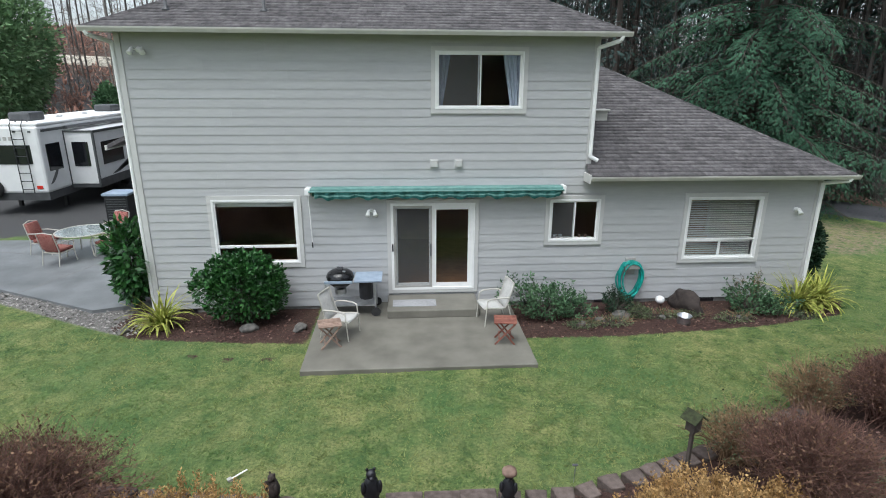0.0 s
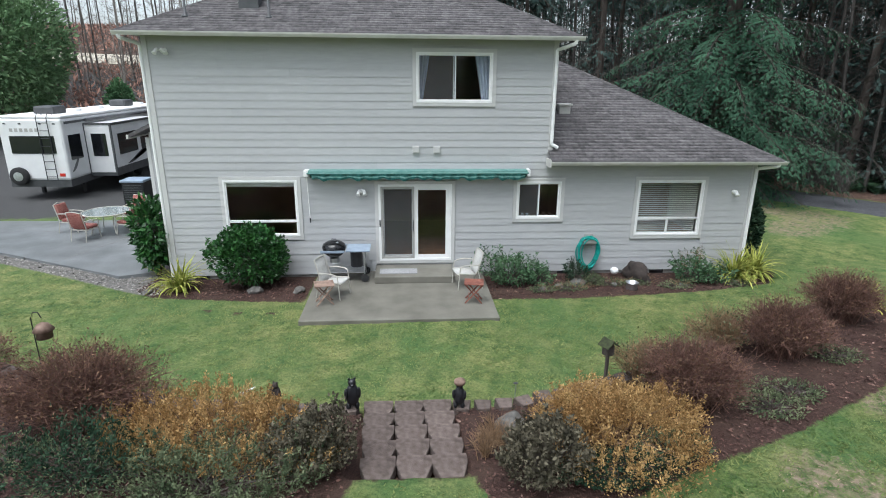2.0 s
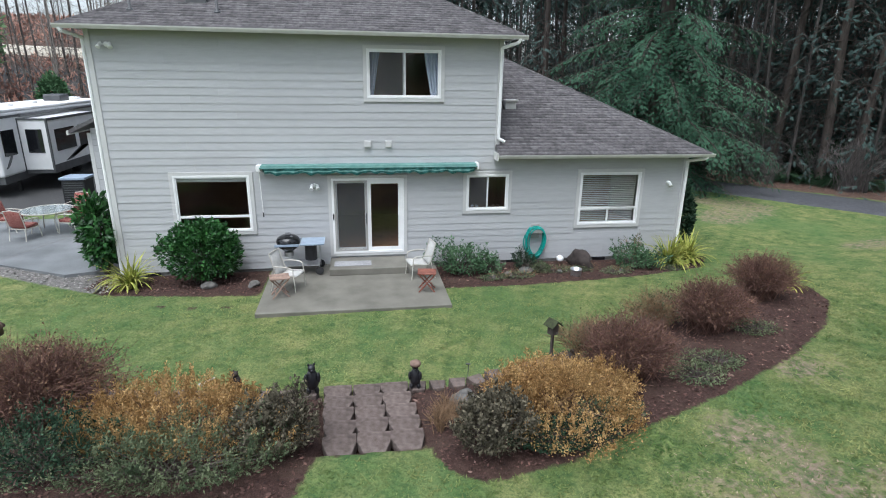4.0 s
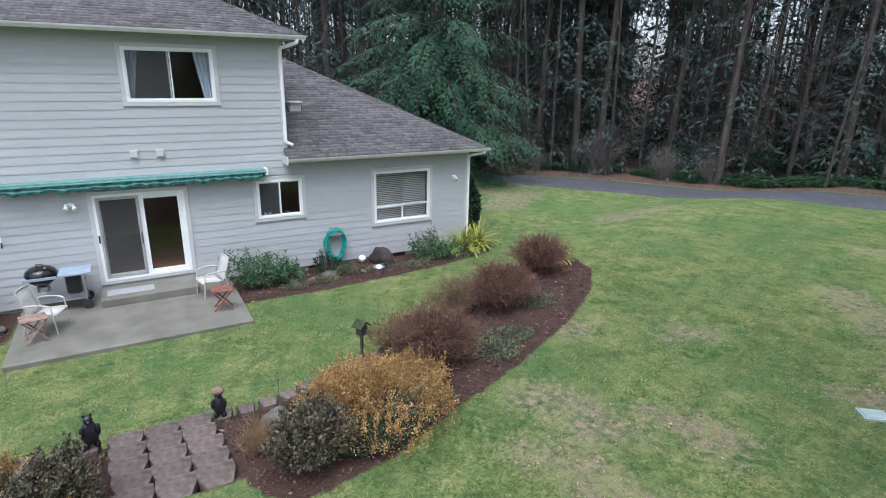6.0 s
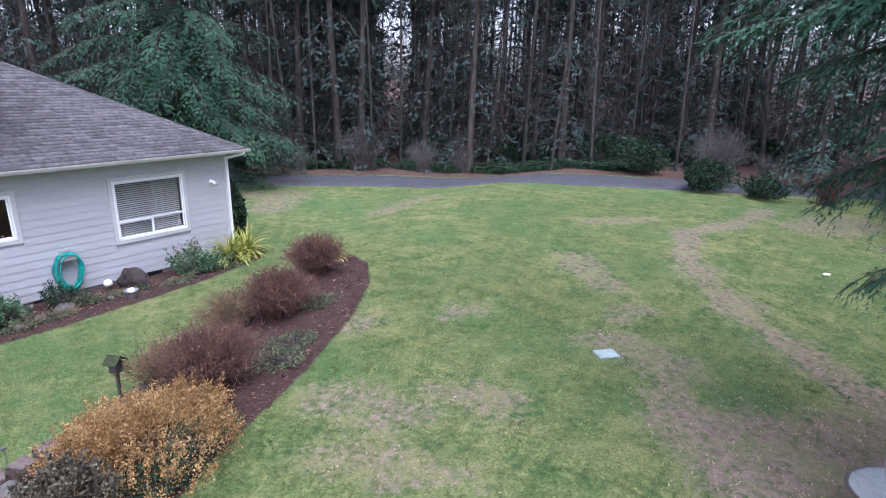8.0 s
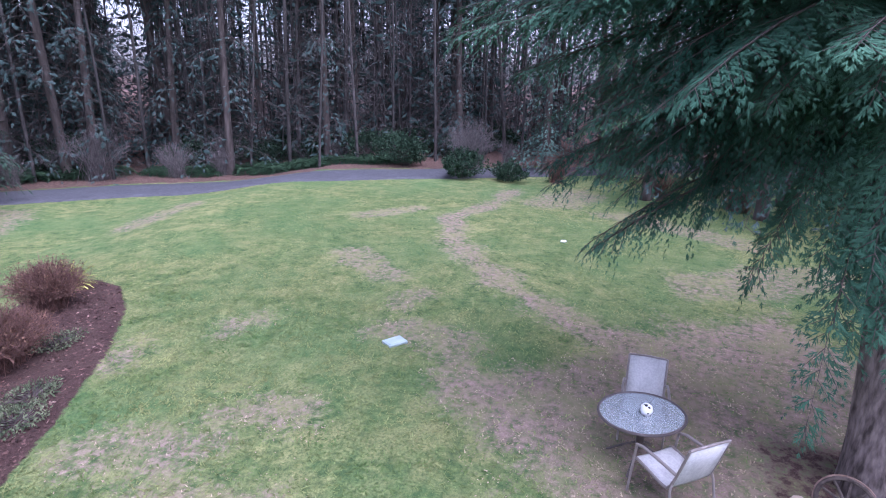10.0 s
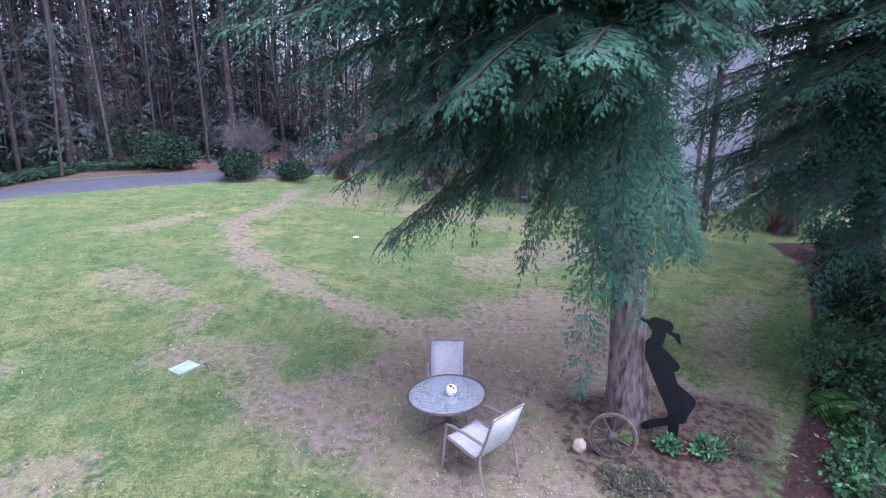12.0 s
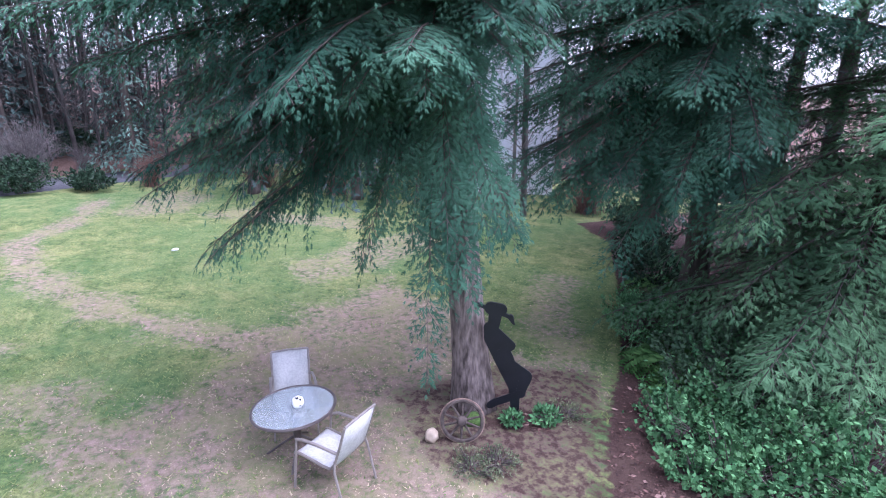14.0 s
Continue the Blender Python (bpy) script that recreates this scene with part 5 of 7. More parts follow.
# the great conifer over the lawn: long boughs on its open side, short ones towards its neighbours
def open_side(az):
    to = lambda deg: np.cos(az - radians(deg))
    share = np.clip(0.62 + 0.38 * to(85), 0.28, 1.0)
    least = 4.5 + 1.4 * np.clip(to(250), 0, 1) + 0.5 * np.clip(to(20), 0, 1)
    return share, least


def deg_rows(rows, times=1):
    """Bough rows with directions in degrees; each stands for a few boughs close together."""
    r = np.random.default_rng(9)
    a = np.repeat(np.array([(h, radians(a), L, ris, drp) for h, a, L, ris, drp in rows]), times, axis=0)
    far = (np.arange(len(a)) % times > 0)[:, None]
    return a + far * r.normal(0, 1, a.shape) * np.array([[0.16, 0.085, 0.18, 0.03, 0.05]])


rc = np.random.default_rng(3)
LOW_BOUGHS = deg_rows([(5.3, 87, 4.0, -0.16, 0.23), (5.0, 80, 3.4, -0.12, 0.3), (5.5, 97, 3.6, -0.08, 0.26), (4.6, 93, 3.5, -0.20, 0.30), (4.9, 113, 1.85, -0.30, 0.84), (5.1, 104, 2.3, -0.2, 0.55), (4.8, 142, 1.5, -0.5, 1.13), (5.0, 130, 1.5, -0.3, 1.0),
                       (4.8, 155, 1.6, -0.45, 1.05), (5.0, 165, 1.5, -0.35, 0.95), (5.2, 148, 1.5, -0.3, 1.0), (4.7, 182, 1.5, -0.4, 0.7), (6.3, 90, 5.0, 0.0, 0.12), (6.1, 98, 4.3, 0.02, 0.16), (5.9, 112, 3.0, 0.0, 0.34), (5.7, 128, 2.4, -0.05, 0.4), (5.9, 150, 2.2, 0.0, 0.4),
                       (5.6, 70, 3.2, -0.05, 0.25), (5.2, 60, 2.6, -0.1, 0.3), (5.6, 165, 1.8, -0.1, 0.5), (6.0, 200, 1.7, 0.0, 0.35), (6.2, 230, 1.6, 0.0, 0.3), (6.0, 260, 1.4, 0.0, 0.3), (6.4, 290, 1.8, 0.0, 0.3), (6.4, 180, 2.2, 0.05, 0.4), (6.7, 215, 2.0, 0.05, 0.35), (6.8, 245, 1.9, 0.05, 0.35),
                       (5.4, 92, 3.0, -0.15, 0.35), (4.8, 75, 2.6, -0.15, 0.4), (6.6, 125, 3.2, 0.05, 0.3), (6.6, 105, 3.8, 0.05, 0.25), (6.5, 142, 2.8, 0.05, 0.32), (6.5, 82, 4.2, 0.02, 0.2), (6.0, 84, 4.4, -0.04, 0.2)], 3)
big_rows = np.concatenate([LOW_BOUGHS, boughs(rc, 170, 5.5, 20.0, 3.6, 1.6, 0.6, 0.06, 0.28, open_side)])
conifer(7.85, -5.97, "tall hemlock with a thick bare trunk and drooping boughs", 3, 20.0, 0.28, big_rows, (0.066, 0.040, 0.165, 0.5), "needle", "bark", lean=0.11, visible=7.4)


# its neighbours along the dark edge
def lawn_side(az):
    to = lambda deg: np.cos(az - radians(deg))
    return np.clip(0.80 + 0.25 * to(110), 0.4, 1.0), 3.2 + 1.4 * np.clip(to(70), 0, 1)


EDGE_BOUGHS = deg_rows([(5.2, 107, 4.6, -0.10, 0.32), (5.8, 95, 5.2, -0.02, 0.20), (6.6, 88, 5.4, 0.05, 0.20), (5.0, 122, 4.4, -0.10, 0.28), (4.6, 140, 3.8, -0.1, 0.30), (6.4, 112, 5.0, 0.06, 0.2), (6.6, 135, 5.2, 0.05, 0.16), (6.2, 155, 5.0, 0.05, 0.2), (5.6, 101, 4.6, -0.05, 0.30), (4.5, 115, 3.9, -0.15, 0.30),
                        (4.2, 128, 3.6, -0.15, 0.28), (4.4, 103, 3.6, -0.12, 0.32), (4.0, 145, 3.2, -0.12, 0.30), (5.4, 130, 4.6, -0.05, 0.26), (6.0, 122, 5.0, 0.0, 0.22), (6.0, 105, 5.0, 0.0, 0.24), (7.0, 100, 5.4, 0.05, 0.2), (7.0, 122, 5.6, 0.06, 0.18), (4.8, 95, 4.4, -0.1, 0.3), (6.8, 78, 5.0, 0.05, 0.22), (5.5, 90, 5.7, -0.03, 0.2), (7.4, 88, 5.9, 0.0, 0.2), (7.8, 95, 5.8, 0.0, 0.22), (6.3, 85, 5.9, 0.0, 0.2), (7.6, 108, 5.8, 0.0, 0.22), (7.6, 128, 5.6, 0.0, 0.2), (5.0, 92, 5.6, -0.06, 0.22), (6.0, 92, 5.9, 0.0, 0.22), (4.4, 96, 5.0, -0.05, 0.22)], 2)
conifer(9.3, -12.5, "dense drooping hemlock at the lawn's dark edge", 5, 13.0, 0.30, np.concatenate([EDGE_BOUGHS, boughs(rc, 46, 3.2, 13.0, 3.4, 1.2, 0.6, 0.04, 0.38, lawn_side)]), (0.092, 0.052, 0.19, 0.5), "needle", "bark_dark", visible=8.0)
conifer(13.6, -15.6, "tall dark hemlock in the shade behind the border", 15, 19.0, 0.36, boughs(rc, 60, 3.0, 19.0, 4.4, 1.6, 0.65, 0.06, 0.42), (0.18, 0.11, 0.27, 0.5), "needle", "bark_dark", rot=10, visible=9.0)
conifer(6.2, -13.0, "dense green cedar beside the mulched edge", 6, 14.0, 0.34, boughs(rc, 200, 0.9, 14.0, 4.0, 1.4, 0.5, 0.08, 0.40), (0.12, 0.075, 0.24, 0.5), "needle_b", "bark_dark", rot=200, visible=8.4)
conifer(1.5, -14.5, "dense green cedar beside the mulched edge", 7, 16.0, 0.30, boughs(rc, 60, 1.2, 16.0, 3.6, 1.5, 0.7, 0.08, 0.42), (0.25, 0.16, 0.34, 0.5), "needle_b", "bark_dark", rot=60)
# the one behind the lower roof
conifer(15.4, 24.2, "large dark fir behind the house's lower roof", 8, 23.0, 0.42, boughs(rc, 170, 0.8, 23.0, 6.0, 1.5, 0.6, 0.14, 0.42), (0.18, 0.12, 0.36, 0.8), "needle_fir", "bark_dark", rot=80, visible=13.0)

# two hanging cedars by the lane's bend
M["needle_lane"] = mat("grey_green_cedar_sprays", (0.065, 0.125, 0.100), (0.165, 0.26, 0.205), 0.6, 0.85, spec=0.12, island=0.3, translucent=0.2)
conifer(33.8, -0.6, "grey-green cedar with hanging sprays by the lane", 16, 15.0, 0.22, boughs(rc, 70, 1.2, 15.0, 2.4, 1.2, 0.6, 0.08, 0.55), (0.28, 0.18, 0.36, 0.9), "needle_lane", "bark_dark", visible=11.0)
conifer(32.5, -4.6, "dark green cedar with hanging sprays by the lane", 17, 14.0, 0.24, boughs(rc, 80, 0.8, 14.0, 2.8, 1.2, 0.6, 0.08, 0.5), (0.28, 0.18, 0.36, 0.9), "needle_b", "bark_dark", visible=11.0)

# the wood beyond the lane
rw_ = random.Random(12)
firs = []
for i in range(3):
    H = (21, 25, 18)[i]
    firs.append(conifer(0, 0, "dark fir in the wood beyond the lane", 20 + i, H, 0.22, boughs(np.random.default_rng(60 + i), (58, 66, 50)[i], H * (0.06, 0.16, 0.04)[i], H, (3.0, 3.2, 2.6)[i], 1.15, 0.7, 0.08, 0.5), (0.62, 0.36, 0.52, 0.7), "needle_far", "bark_dark", "trees of the wood", visible=11.0))
bares = [bare_tree(40 + i, (20, 24, 18, 22)[i], (0.09, 0.115, 0.065, 0.08)[i], n=(80, 50, 70, 40)[i]) for i in range(4)]
pale = [bare_tree(46 + i, (15, 12, 17)[i], (0.085, 0.07, 0.10)[i], "bark_pale", 70, 2.6, "slender pale bare tree on the slope behind the drive") for i in range(3)]
spots = []


def free(x, y, gap):
    return all((x - a) ** 2 + (y - b) ** 2 > gap * gap for a, b in spots)


def place(proto, x, y, used=set()):
    spots.append((x, y))
    m = pose(x, y, gz(x, y) - 0.05, rw_.gauss(0, 2.6), rw_.gauss(0, 2.6), rw_.uniform(0, 360))
    if proto.name not in used:
        used.add(proto.name)
        proto.matrix_basis = m
        return proto
    return copy_thing(proto, m)


tries = 0
while len(spots) < 170 and tries < 6000:
    tries += 1
    depth = 3.4 + 30 * rw_.random() ** 1.3
    i = rw_.uniform(0, len(ROAD) - 1.001)
    (ax, ay), (bx, by) = ROAD[int(i)], ROAD[int(i) + 1]
    u = i - int(i)
    nx, ny = by - ay, -(bx - ax)
    ln = math.hypot(nx, ny)
    x, y = ax + (bx - ax) * u - nx / ln * depth, ay + (by - ay) * u - ny / ln * depth
    if beyond_road(np.array([x]), np.array([y]))[0] < 3.2 or not free(x, y, 1.1):
        continue
    fir = rw_.random() < (0.34 if depth < 9 else 0.5)
    place(rw_.choice(firs) if fir else rw_.choice(bares), x, y)
# behind the house and the drive
tries = 0
while len(spots) < 258 and tries < 4000:
    tries += 1
    x, y = rw_.uniform(-45, 27), rw_.uniform(36, 62)
    if not free(x, y, 1.8) or (x < -4 and y < 46) or beyond_road(np.array([x]), np.array([y]))[0] < 3:
        continue
    place(rw_.choice(pale) if x < -4 else rw_.choice(bares) if rw_.random() < 0.5 else rw_.choice(firs), x, y)
# beyond the lawn's far end, but for the gap towards the neighbour's house
GAP = (math.cos(math.atan2(-18.6, 25.6)), math.sin(math.atan2(-18.6, 25.6)))
tries = 0
while len(spots) < 285 and tries < 4000:
    tries += 1
    x, y = rw_.uniform(16, 44), rw_.uniform(-34, -2)
    d = 0.71 * (x - 22) - 0.71 * (y + 9)
    if not free(x, y, 2.0) or abs((x - 1.2) * GAP[1] - (y + 2.1) * GAP[0]) < 2.6 or (x + y * -0.75 < 30 and y > -16) or (14 < x - 0 and -24 < y < -14 and x < 29):
        continue
    place(rw_.choice(firs) if rw_.random() < 0.6 else rw_.choice(bares), x, y)


def far_woods(name, label, n, where, seed, bare=False):
    """The depth of the wood: thin stems and a haze of branches, far behind the rest."""
    r = np.random.default_rng(seed)
    x, y = where(r, n)
    z = ground_z(x, y)
    stems = n // 150
    b = np.stack([x[:stems], y[:stems], z[:stems] - 0.2], 1)
    top = b + np.stack([r.normal(0, 0.6, stems), r.normal(0, 0.6, stems), r.uniform(14, 24, stems)], 1)
    rad = r.uniform(0.05, 0.14, stems)
    tagged(new(name + "_stems", mesh_np(name, *rods(b, top, rad, rad * 0.3), M["bark_grey"])), label, "woods", kind="stuff")
    k = n
    near = r.integers(0, stems, k)
    q = np.stack([x[near] + r.normal(0, 1.1, k), y[near] + r.normal(0, 1.1, k), z[near] + 0.3 + 17 * r.uniform(0, 1, k) ** 1.3], 1)
    ax = r.normal(0, 1, (k, 3)) + np.array([[0, 0, 0.9]])
    ln = r.uniform(0.5, 1.8, k)
    tagged(new(name + "_twigs", mesh_np(name, *diamonds(q, ax, r.normal(0, 1, (k, 3)), ln, 0.03), M["twig_far"])), label, "woods", kind="stuff")
    if bare:
        return
    n = n // 2
    hh = 13 * r.uniform(0, 1, n) ** 1.4
    near = r.integers(0, stems, n)
    p = np.stack([x[near] + r.normal(0, 1.3, n), y[near] + r.normal(0, 1.3, n), z[near] + hh], 1)
    ax = r.normal(0, 1, (n, 3)) * np.array([[1, 1, 0.5]]) - np.array([[0, 0, 0.3]])
    ln = r.uniform(0.35, 0.9, n)
    tagged(new(name, mesh_np(name, *diamonds(p, ax, r.normal(0, 1, (n, 3)), ln, ln * 0.3), M["needle_far"])), label, "woods", kind="stuff")


def behind_lane(r, n):
    i = r.uniform(0, len(ROAD) - 1.001, n)
    k = i.astype(int)
    line = np.array(ROAD)
    a, b = line[k], line[k + 1]
    d = b - a
    nrm = np.stack([-d[:, 1], d[:, 0]], 1) / np.linalg.norm(d, axis=1)[:, None]
    p = a + d * (i - k)[:, None] + nrm * (8.5 + 32 * r.uniform(0, 1, n) ** 1.3)[:, None]
    return p[:, 0], p[:, 1]


far_woods("far_woods", "dim depth of mixed wood beyond the lane", 60000, behind_lane, 501)
far_woods("far_woods_behind", "dim depth of mixed wood behind the house", 30000, lambda r, n: (r.uniform(-6, 34, n), r.uniform(52, 78, n)), 502)
far_woods("far_thicket", "grey thicket of bare trees behind the drive", 15000, lambda r, n: (r.uniform(-75, -4, n), r.uniform(50, 80, n)), 504, True)
ribbon("hill_track", [(-90, 66.5), (-50, 65.5), (-20, 65.0), (0, 66.0)], 2.6, 0.08, M["gravelroad"], "pale gravel track across the slope behind the drive", "track")
rh_ = np.random.default_rng(505)
hx, hy = rh_.uniform(-90, -4, 26000), rh_.uniform(48, 84, 26000)
keep = np.abs(hy - 65.6) > 1.8
hx, hy = hx[keep], hy[keep]
hp = np.stack([hx, hy, ground_z(hx, hy)], 1)
hl = rh_.uniform(0.3, 0.9, len(hx))
tagged(new("bracken", mesh_np("bracken", *diamonds(hp, rh_.normal(0, 0.7, hp.shape) + np.array([[0, 0, 1.0]]), rh_.normal(0, 1, hp.shape), hl, hl * 0.28), M["bracken"])), "dead red-brown bracken on the slope", "bracken", kind="stuff")
far_woods("far_woods_side", "dim depth of mixed wood at the lawn's end", 16000, lambda r, n: (r.uniform(34, 62, n), r.uniform(-46, -8, n)), 503)

copy_thing(bares[1], pose(18.7, -14.35, gz(18.7, -14.3) - 0.1, 0, 1, 40))
copy_thing(pale[1], pose(19.8, -14.6, gz(19.8, -14.6) - 0.1, 2, 0, 140))
copy_thing(pale[0], pose(20.6, -15.6, gz(20.6, -15.6) - 0.1, 0, -3, 250))
for x, y in ((20.0, -18.6), (24.0, -12.6), (17.2, -19.5), (27.0, -11.0), (9.6, -17.2), (7.6, -18.6), (11.6, -18.4), (5.6, -17.4), (3.6, -18.2)):
    copy_thing(firs[0 if x < 21 else 2], pose(x, y, gz(x, y), 0, 0, x * 31))


# ---- the wood's floor and edge ----
proto = None
rf = random.Random(5)
for i in range(64):
    u = rf.uniform(2.2, 5.4)
    (ax, ay), (bx, by) = ROAD[int(u)], ROAD[int(u) + 1]
    k = u - int(u)
    nx, ny = by - ay, -(bx - ax)
    ln = math.hypot(nx, ny)
    d = rf.uniform(4.2, 6.0)
    x, y = ax + (bx - ax) * k - nx / ln * d, ay + (by - ay) * k - ny / ln * d
    s = rf.uniform(0.8, 1.3)
    if proto is None:
        proto = fern(x, y, 30, 1.35, "dark green sword fern beside the lane", 3, material="fern_dark")
    else:
        copy_thing(proto, pose(x, y, gz(x, y), 0, 0, rf.uniform(0, 360)) @ Matrix.Scale(s, 4))
proto = None
for i in range(44):
    u = rf.uniform(1.2, 6.6)
    (ax, ay), (bx, by) = ROAD[int(u)], ROAD[int(u) + 1]
    k = u - int(u)
    nx, ny = by - ay, -(bx - ax)
    ln = math.hypot(nx, ny)
    d = rf.uniform(5.5, 13)
    x, y = ax + (bx - ax) * k - nx / ln * d, ay + (by - ay) * k - ny / ln * d
    s = rf.uniform(0.8, 1.5)
    if proto is None:
        proto = leaf_bush("undergrowth_shrub", x, y, 1.0, 1.0, 1.15, 2200, 0.12, "leaf_dark", "dark evergreen undergrowth shrub in the wood", 77, 0.5, group="undergrowth", lumps=0.55, shoots=80, reach=0.3)
    else:
        copy_thing(proto, pose(x, y, gz(x, y), 0, 0, rf.uniform(0, 360)) @ Matrix.Scale(s, 4))
proto = None
for i in range(26):
    u = rf.uniform(1.2, 6.6)
    (ax, ay), (bx, by) = ROAD[int(u)], ROAD[int(u) + 1]
    k = u - int(u)
    nx, ny = by - ay, -(bx - ax)
    ln = math.hypot(nx, ny)
    d = rf.uniform(3.2, 12)
    x, y = ax + (bx - ax) * k - nx / ln * d, ay + (by - ay) * k - ny / ln * d
    if proto is None:
        proto = twig_bush("brush", x, y, 1.5, 1.5, 2.0, 160, "leafless grey-brown brush at the wood's edge", 91, "twig_grey", group="brush")
    else:
        copy_thing(proto, pose(x, y, gz(x, y), 0, 0, rf.uniform(0, 360)) @ Matrix.Scale(rf.uniform(0.7, 1.5), 4))
leaf_bush("roadside_shrub", 29.4, 3.5, 1.25, 0.9, 1.15, 4200, 0.13, "leaf_dark", "dark evergreen shrub by the lane", 101, lumps=0.55, shoots=160, reach=0.3)
leaf_bush("roadside_shrub", 29.4, 1.0, 1.2, 0.8, 0.65, 3000, 0.12, "leaf_dark", "low dark evergreen shrub by the lane", 102, lumps=0.55, shoots=120, reach=0.25)
leaf_bush("roadside_shrub", 32.3, 7.4, 1.05, 1.05, 1.7, 5000, 0.14, "leaf_dark", "rounded evergreen shrub across the lane", 103, lumps=0.55, shoots=140, reach=0.3)
twig_bush("roadside_brush", 32.6, 3.6, 2.3, 2.0, 3.0, 420, "tall leafless grey-brown brush by the lane", 104, "twig_grey")
twig_bush("roadside_brush", 29.6, -1.4, 1.5, 1.2, 1.5, 260, "leafless rusty brush at the lawn's end", 105, "twig_red")
for i, (x, y) in enumerate(((27.2, -5.5), (24.6, -8.2), (21.8, -11.8), (20.2, -14.2), (17.6, -16.6))):
    twig_bush("lawn_end_brush", x + 0.8, y - 0.6, 1.6, 1.5, 1.3 + 0.3 * (i % 3), 240, "tangled rusty brush at the lawn's far edge", 110 + i, "twig_red", group="lawn end brush")

# ---- left side: drive, trailer, big cedar ----
leaf_bush("cedar_tree", -27.5, 40.0, 5.2, 5.2, 12.5, 26000, 0.36, "cedar_green", "dense rounded green cedar behind the trailer", 121, 0.42, up=0.1, category="tree", lumps=0.22)
leaf_bush("cedar_tree", -21.0, 44.0, 1.2, 1.2, 4.2, 5000, 0.25, "needle_b", "slim young cedar among bare trees", 122, 0.42, up=0.3, category="tree", lumps=0.15)
for i in range(10):
    twig_bush("hillside_brush", -36 + i * 3.4, 48 + (i % 3) * 3.0, 2.4, 1.8, 1.8, 160, "pale leafless brush on the slope", 130 + i, "twig_tan" if i % 2 else "twig_red", group="hillside brush")


def trailer():
    t = thing("travel_trailer", "long white fifth-wheel trailer with black swooshes, parked on gravel", "trailer")
    x0, x1, y0, y1 = -16.05, -13.5, 22.9, 33.8
    part("body", boxes((x0, x1, y0, y1, 0.78, 3.36), bevel=0.10), M["rv"], t, "white fibreglass body")
    part("roof", boxes((x0 + 0.02, x1 - 0.02, y0 + 0.05, y1 - 0.05, 3.36, 3.47), bevel=0.04), M["rvroof"], t, "bright white roof")
    part("skirt", boxes((x0 + 0.04, x1 - 0.04, y0 + 0.05, y1 - 0.1, 0.5, 0.8)), M["rvgrey"], t, "dark lower skirt")
    s = hang("slide_out", None, t, "white side slide-out")
    part("shell", boxes((x1 - 0.02, x1 + 1.15, 24.5, 29.4, 0.85, 3.02), bevel=0.03), M["rv"], s)
    part("slide_skirt", boxes((x1, x1 + 1.16, 24.52, 29.38, 0.70, 1.06)), M["rvgrey"], s)
    part("slide_trim", boxes((x1 + 1.10, x1 + 1.185, 24.46, 24.52, 0.8, 3.05), (x1 - 0.03, x1 + 0.03, 24.46, 24.5, 0.8, 3.05), (x1 - 0.02, x1 + 1.18, 24.47, 24.5, 2.98, 3.06), (x1 + 1.14, x1 + 1.18, 24.5, 29.4, 2.96, 3.06)), M["rvgrey"], s)
    part("window", boxes((x1 + 0.26, x1 + 0.90, 24.47, 24.50, 1.60, 2.60), bevel=0.012), M["rvglass"], s, "dark tinted window")
    for a, b in ((25.0, 26.8), (27.2, 28.9)):
        part("window", boxes((x1 + 1.14, x1 + 1.175, a, b, 1.60, 2.55), bevel=0.012), M["rvglass"], s, "dark tinted window")
    part("rear_window", boxes((x0 + 0.38, x1 - 0.38, y0 - 0.03, y0 + 0.02, 1.92, 2.65), bevel=0.02), M["rvglass"], t, "wide dark rear window")
    part("side_window", boxes((x1 - 0.02, x1 + 0.025, 23.2, 24.1, 1.6, 2.65), bevel=0.012), M["rvglass"], t, "dark tinted window")
    for i in range(6):
        part("lettering", boxes((x0 + 0.45 + i * 0.2, x0 + 0.57 + i * 0.2, y0 - 0.012, y0 + 0.01, 2.82, 2.96)), M["plastic"], t, "pale grey lettering bar")
    for x in (x0 + 0.3, x0 + 0.9, x0 + 1.7, x1 - 0.3):
        part("marker_light", boxes((x - 0.05, x + 0.05, y0 - 0.02, y0 + 0.02, 3.12, 3.18)), M["rvgrey"], t)
    for z in (0.98,):
        part("tail_light", boxes((x1 - 0.42, x1 - 0.2, y0 - 0.02, y0 + 0.02, 0.95, 1.08), bevel=0.01), M["red"], t, "red tail light")
        part("tail_light", boxes((x0 + 0.2, x0 + 0.42, y0 - 0.02, y0 + 0.02, 0.95, 1.08), bevel=0.01), M["red"], t, "red tail light")
    lad = hang("ladder", None, t, "thin black rear ladder")
    for x in (x1 - 0.92, x1 - 0.5):
        part("rail", tubes(0.018, [(x, y0 - 0.08, 0.8), (x, y0 - 0.08, 3.4), (x, y0 + 0.1, 3.62), (x, y0 + 0.35, 3.5)]), M["black"], lad)
    for i in range(8):
        part("rung", tubes(0.015, [(x1 - 0.92, y0 - 0.08, 0.95 + i * 0.32), (x1 - 0.5, y0 - 0.08, 0.95 + i * 0.32)]), M["black"], lad)
    sp = hang("spare_wheel", None, t, "black spare wheel on the back")
    mm = Matrix.Translation((x0 + 0.55, y0 - 0.02, 0.98)) @ Matrix.Rotation(radians(90), 4, 'X')
    part("tyre", lathe(bmesh.new(), [(0.2, 0.0), (0.36, 0.0), (0.38, 0.05), (0.38, 0.15), (0.34, 0.2), (0.2, 0.2)], 24, mm), M["rubber"], sp, "", True)
    part("cover", lathe(bmesh.new(), [(0.19, 0.15), (0.19, 0.21), (0.05, 0.22)], 20, mm), M["steel"], sp)
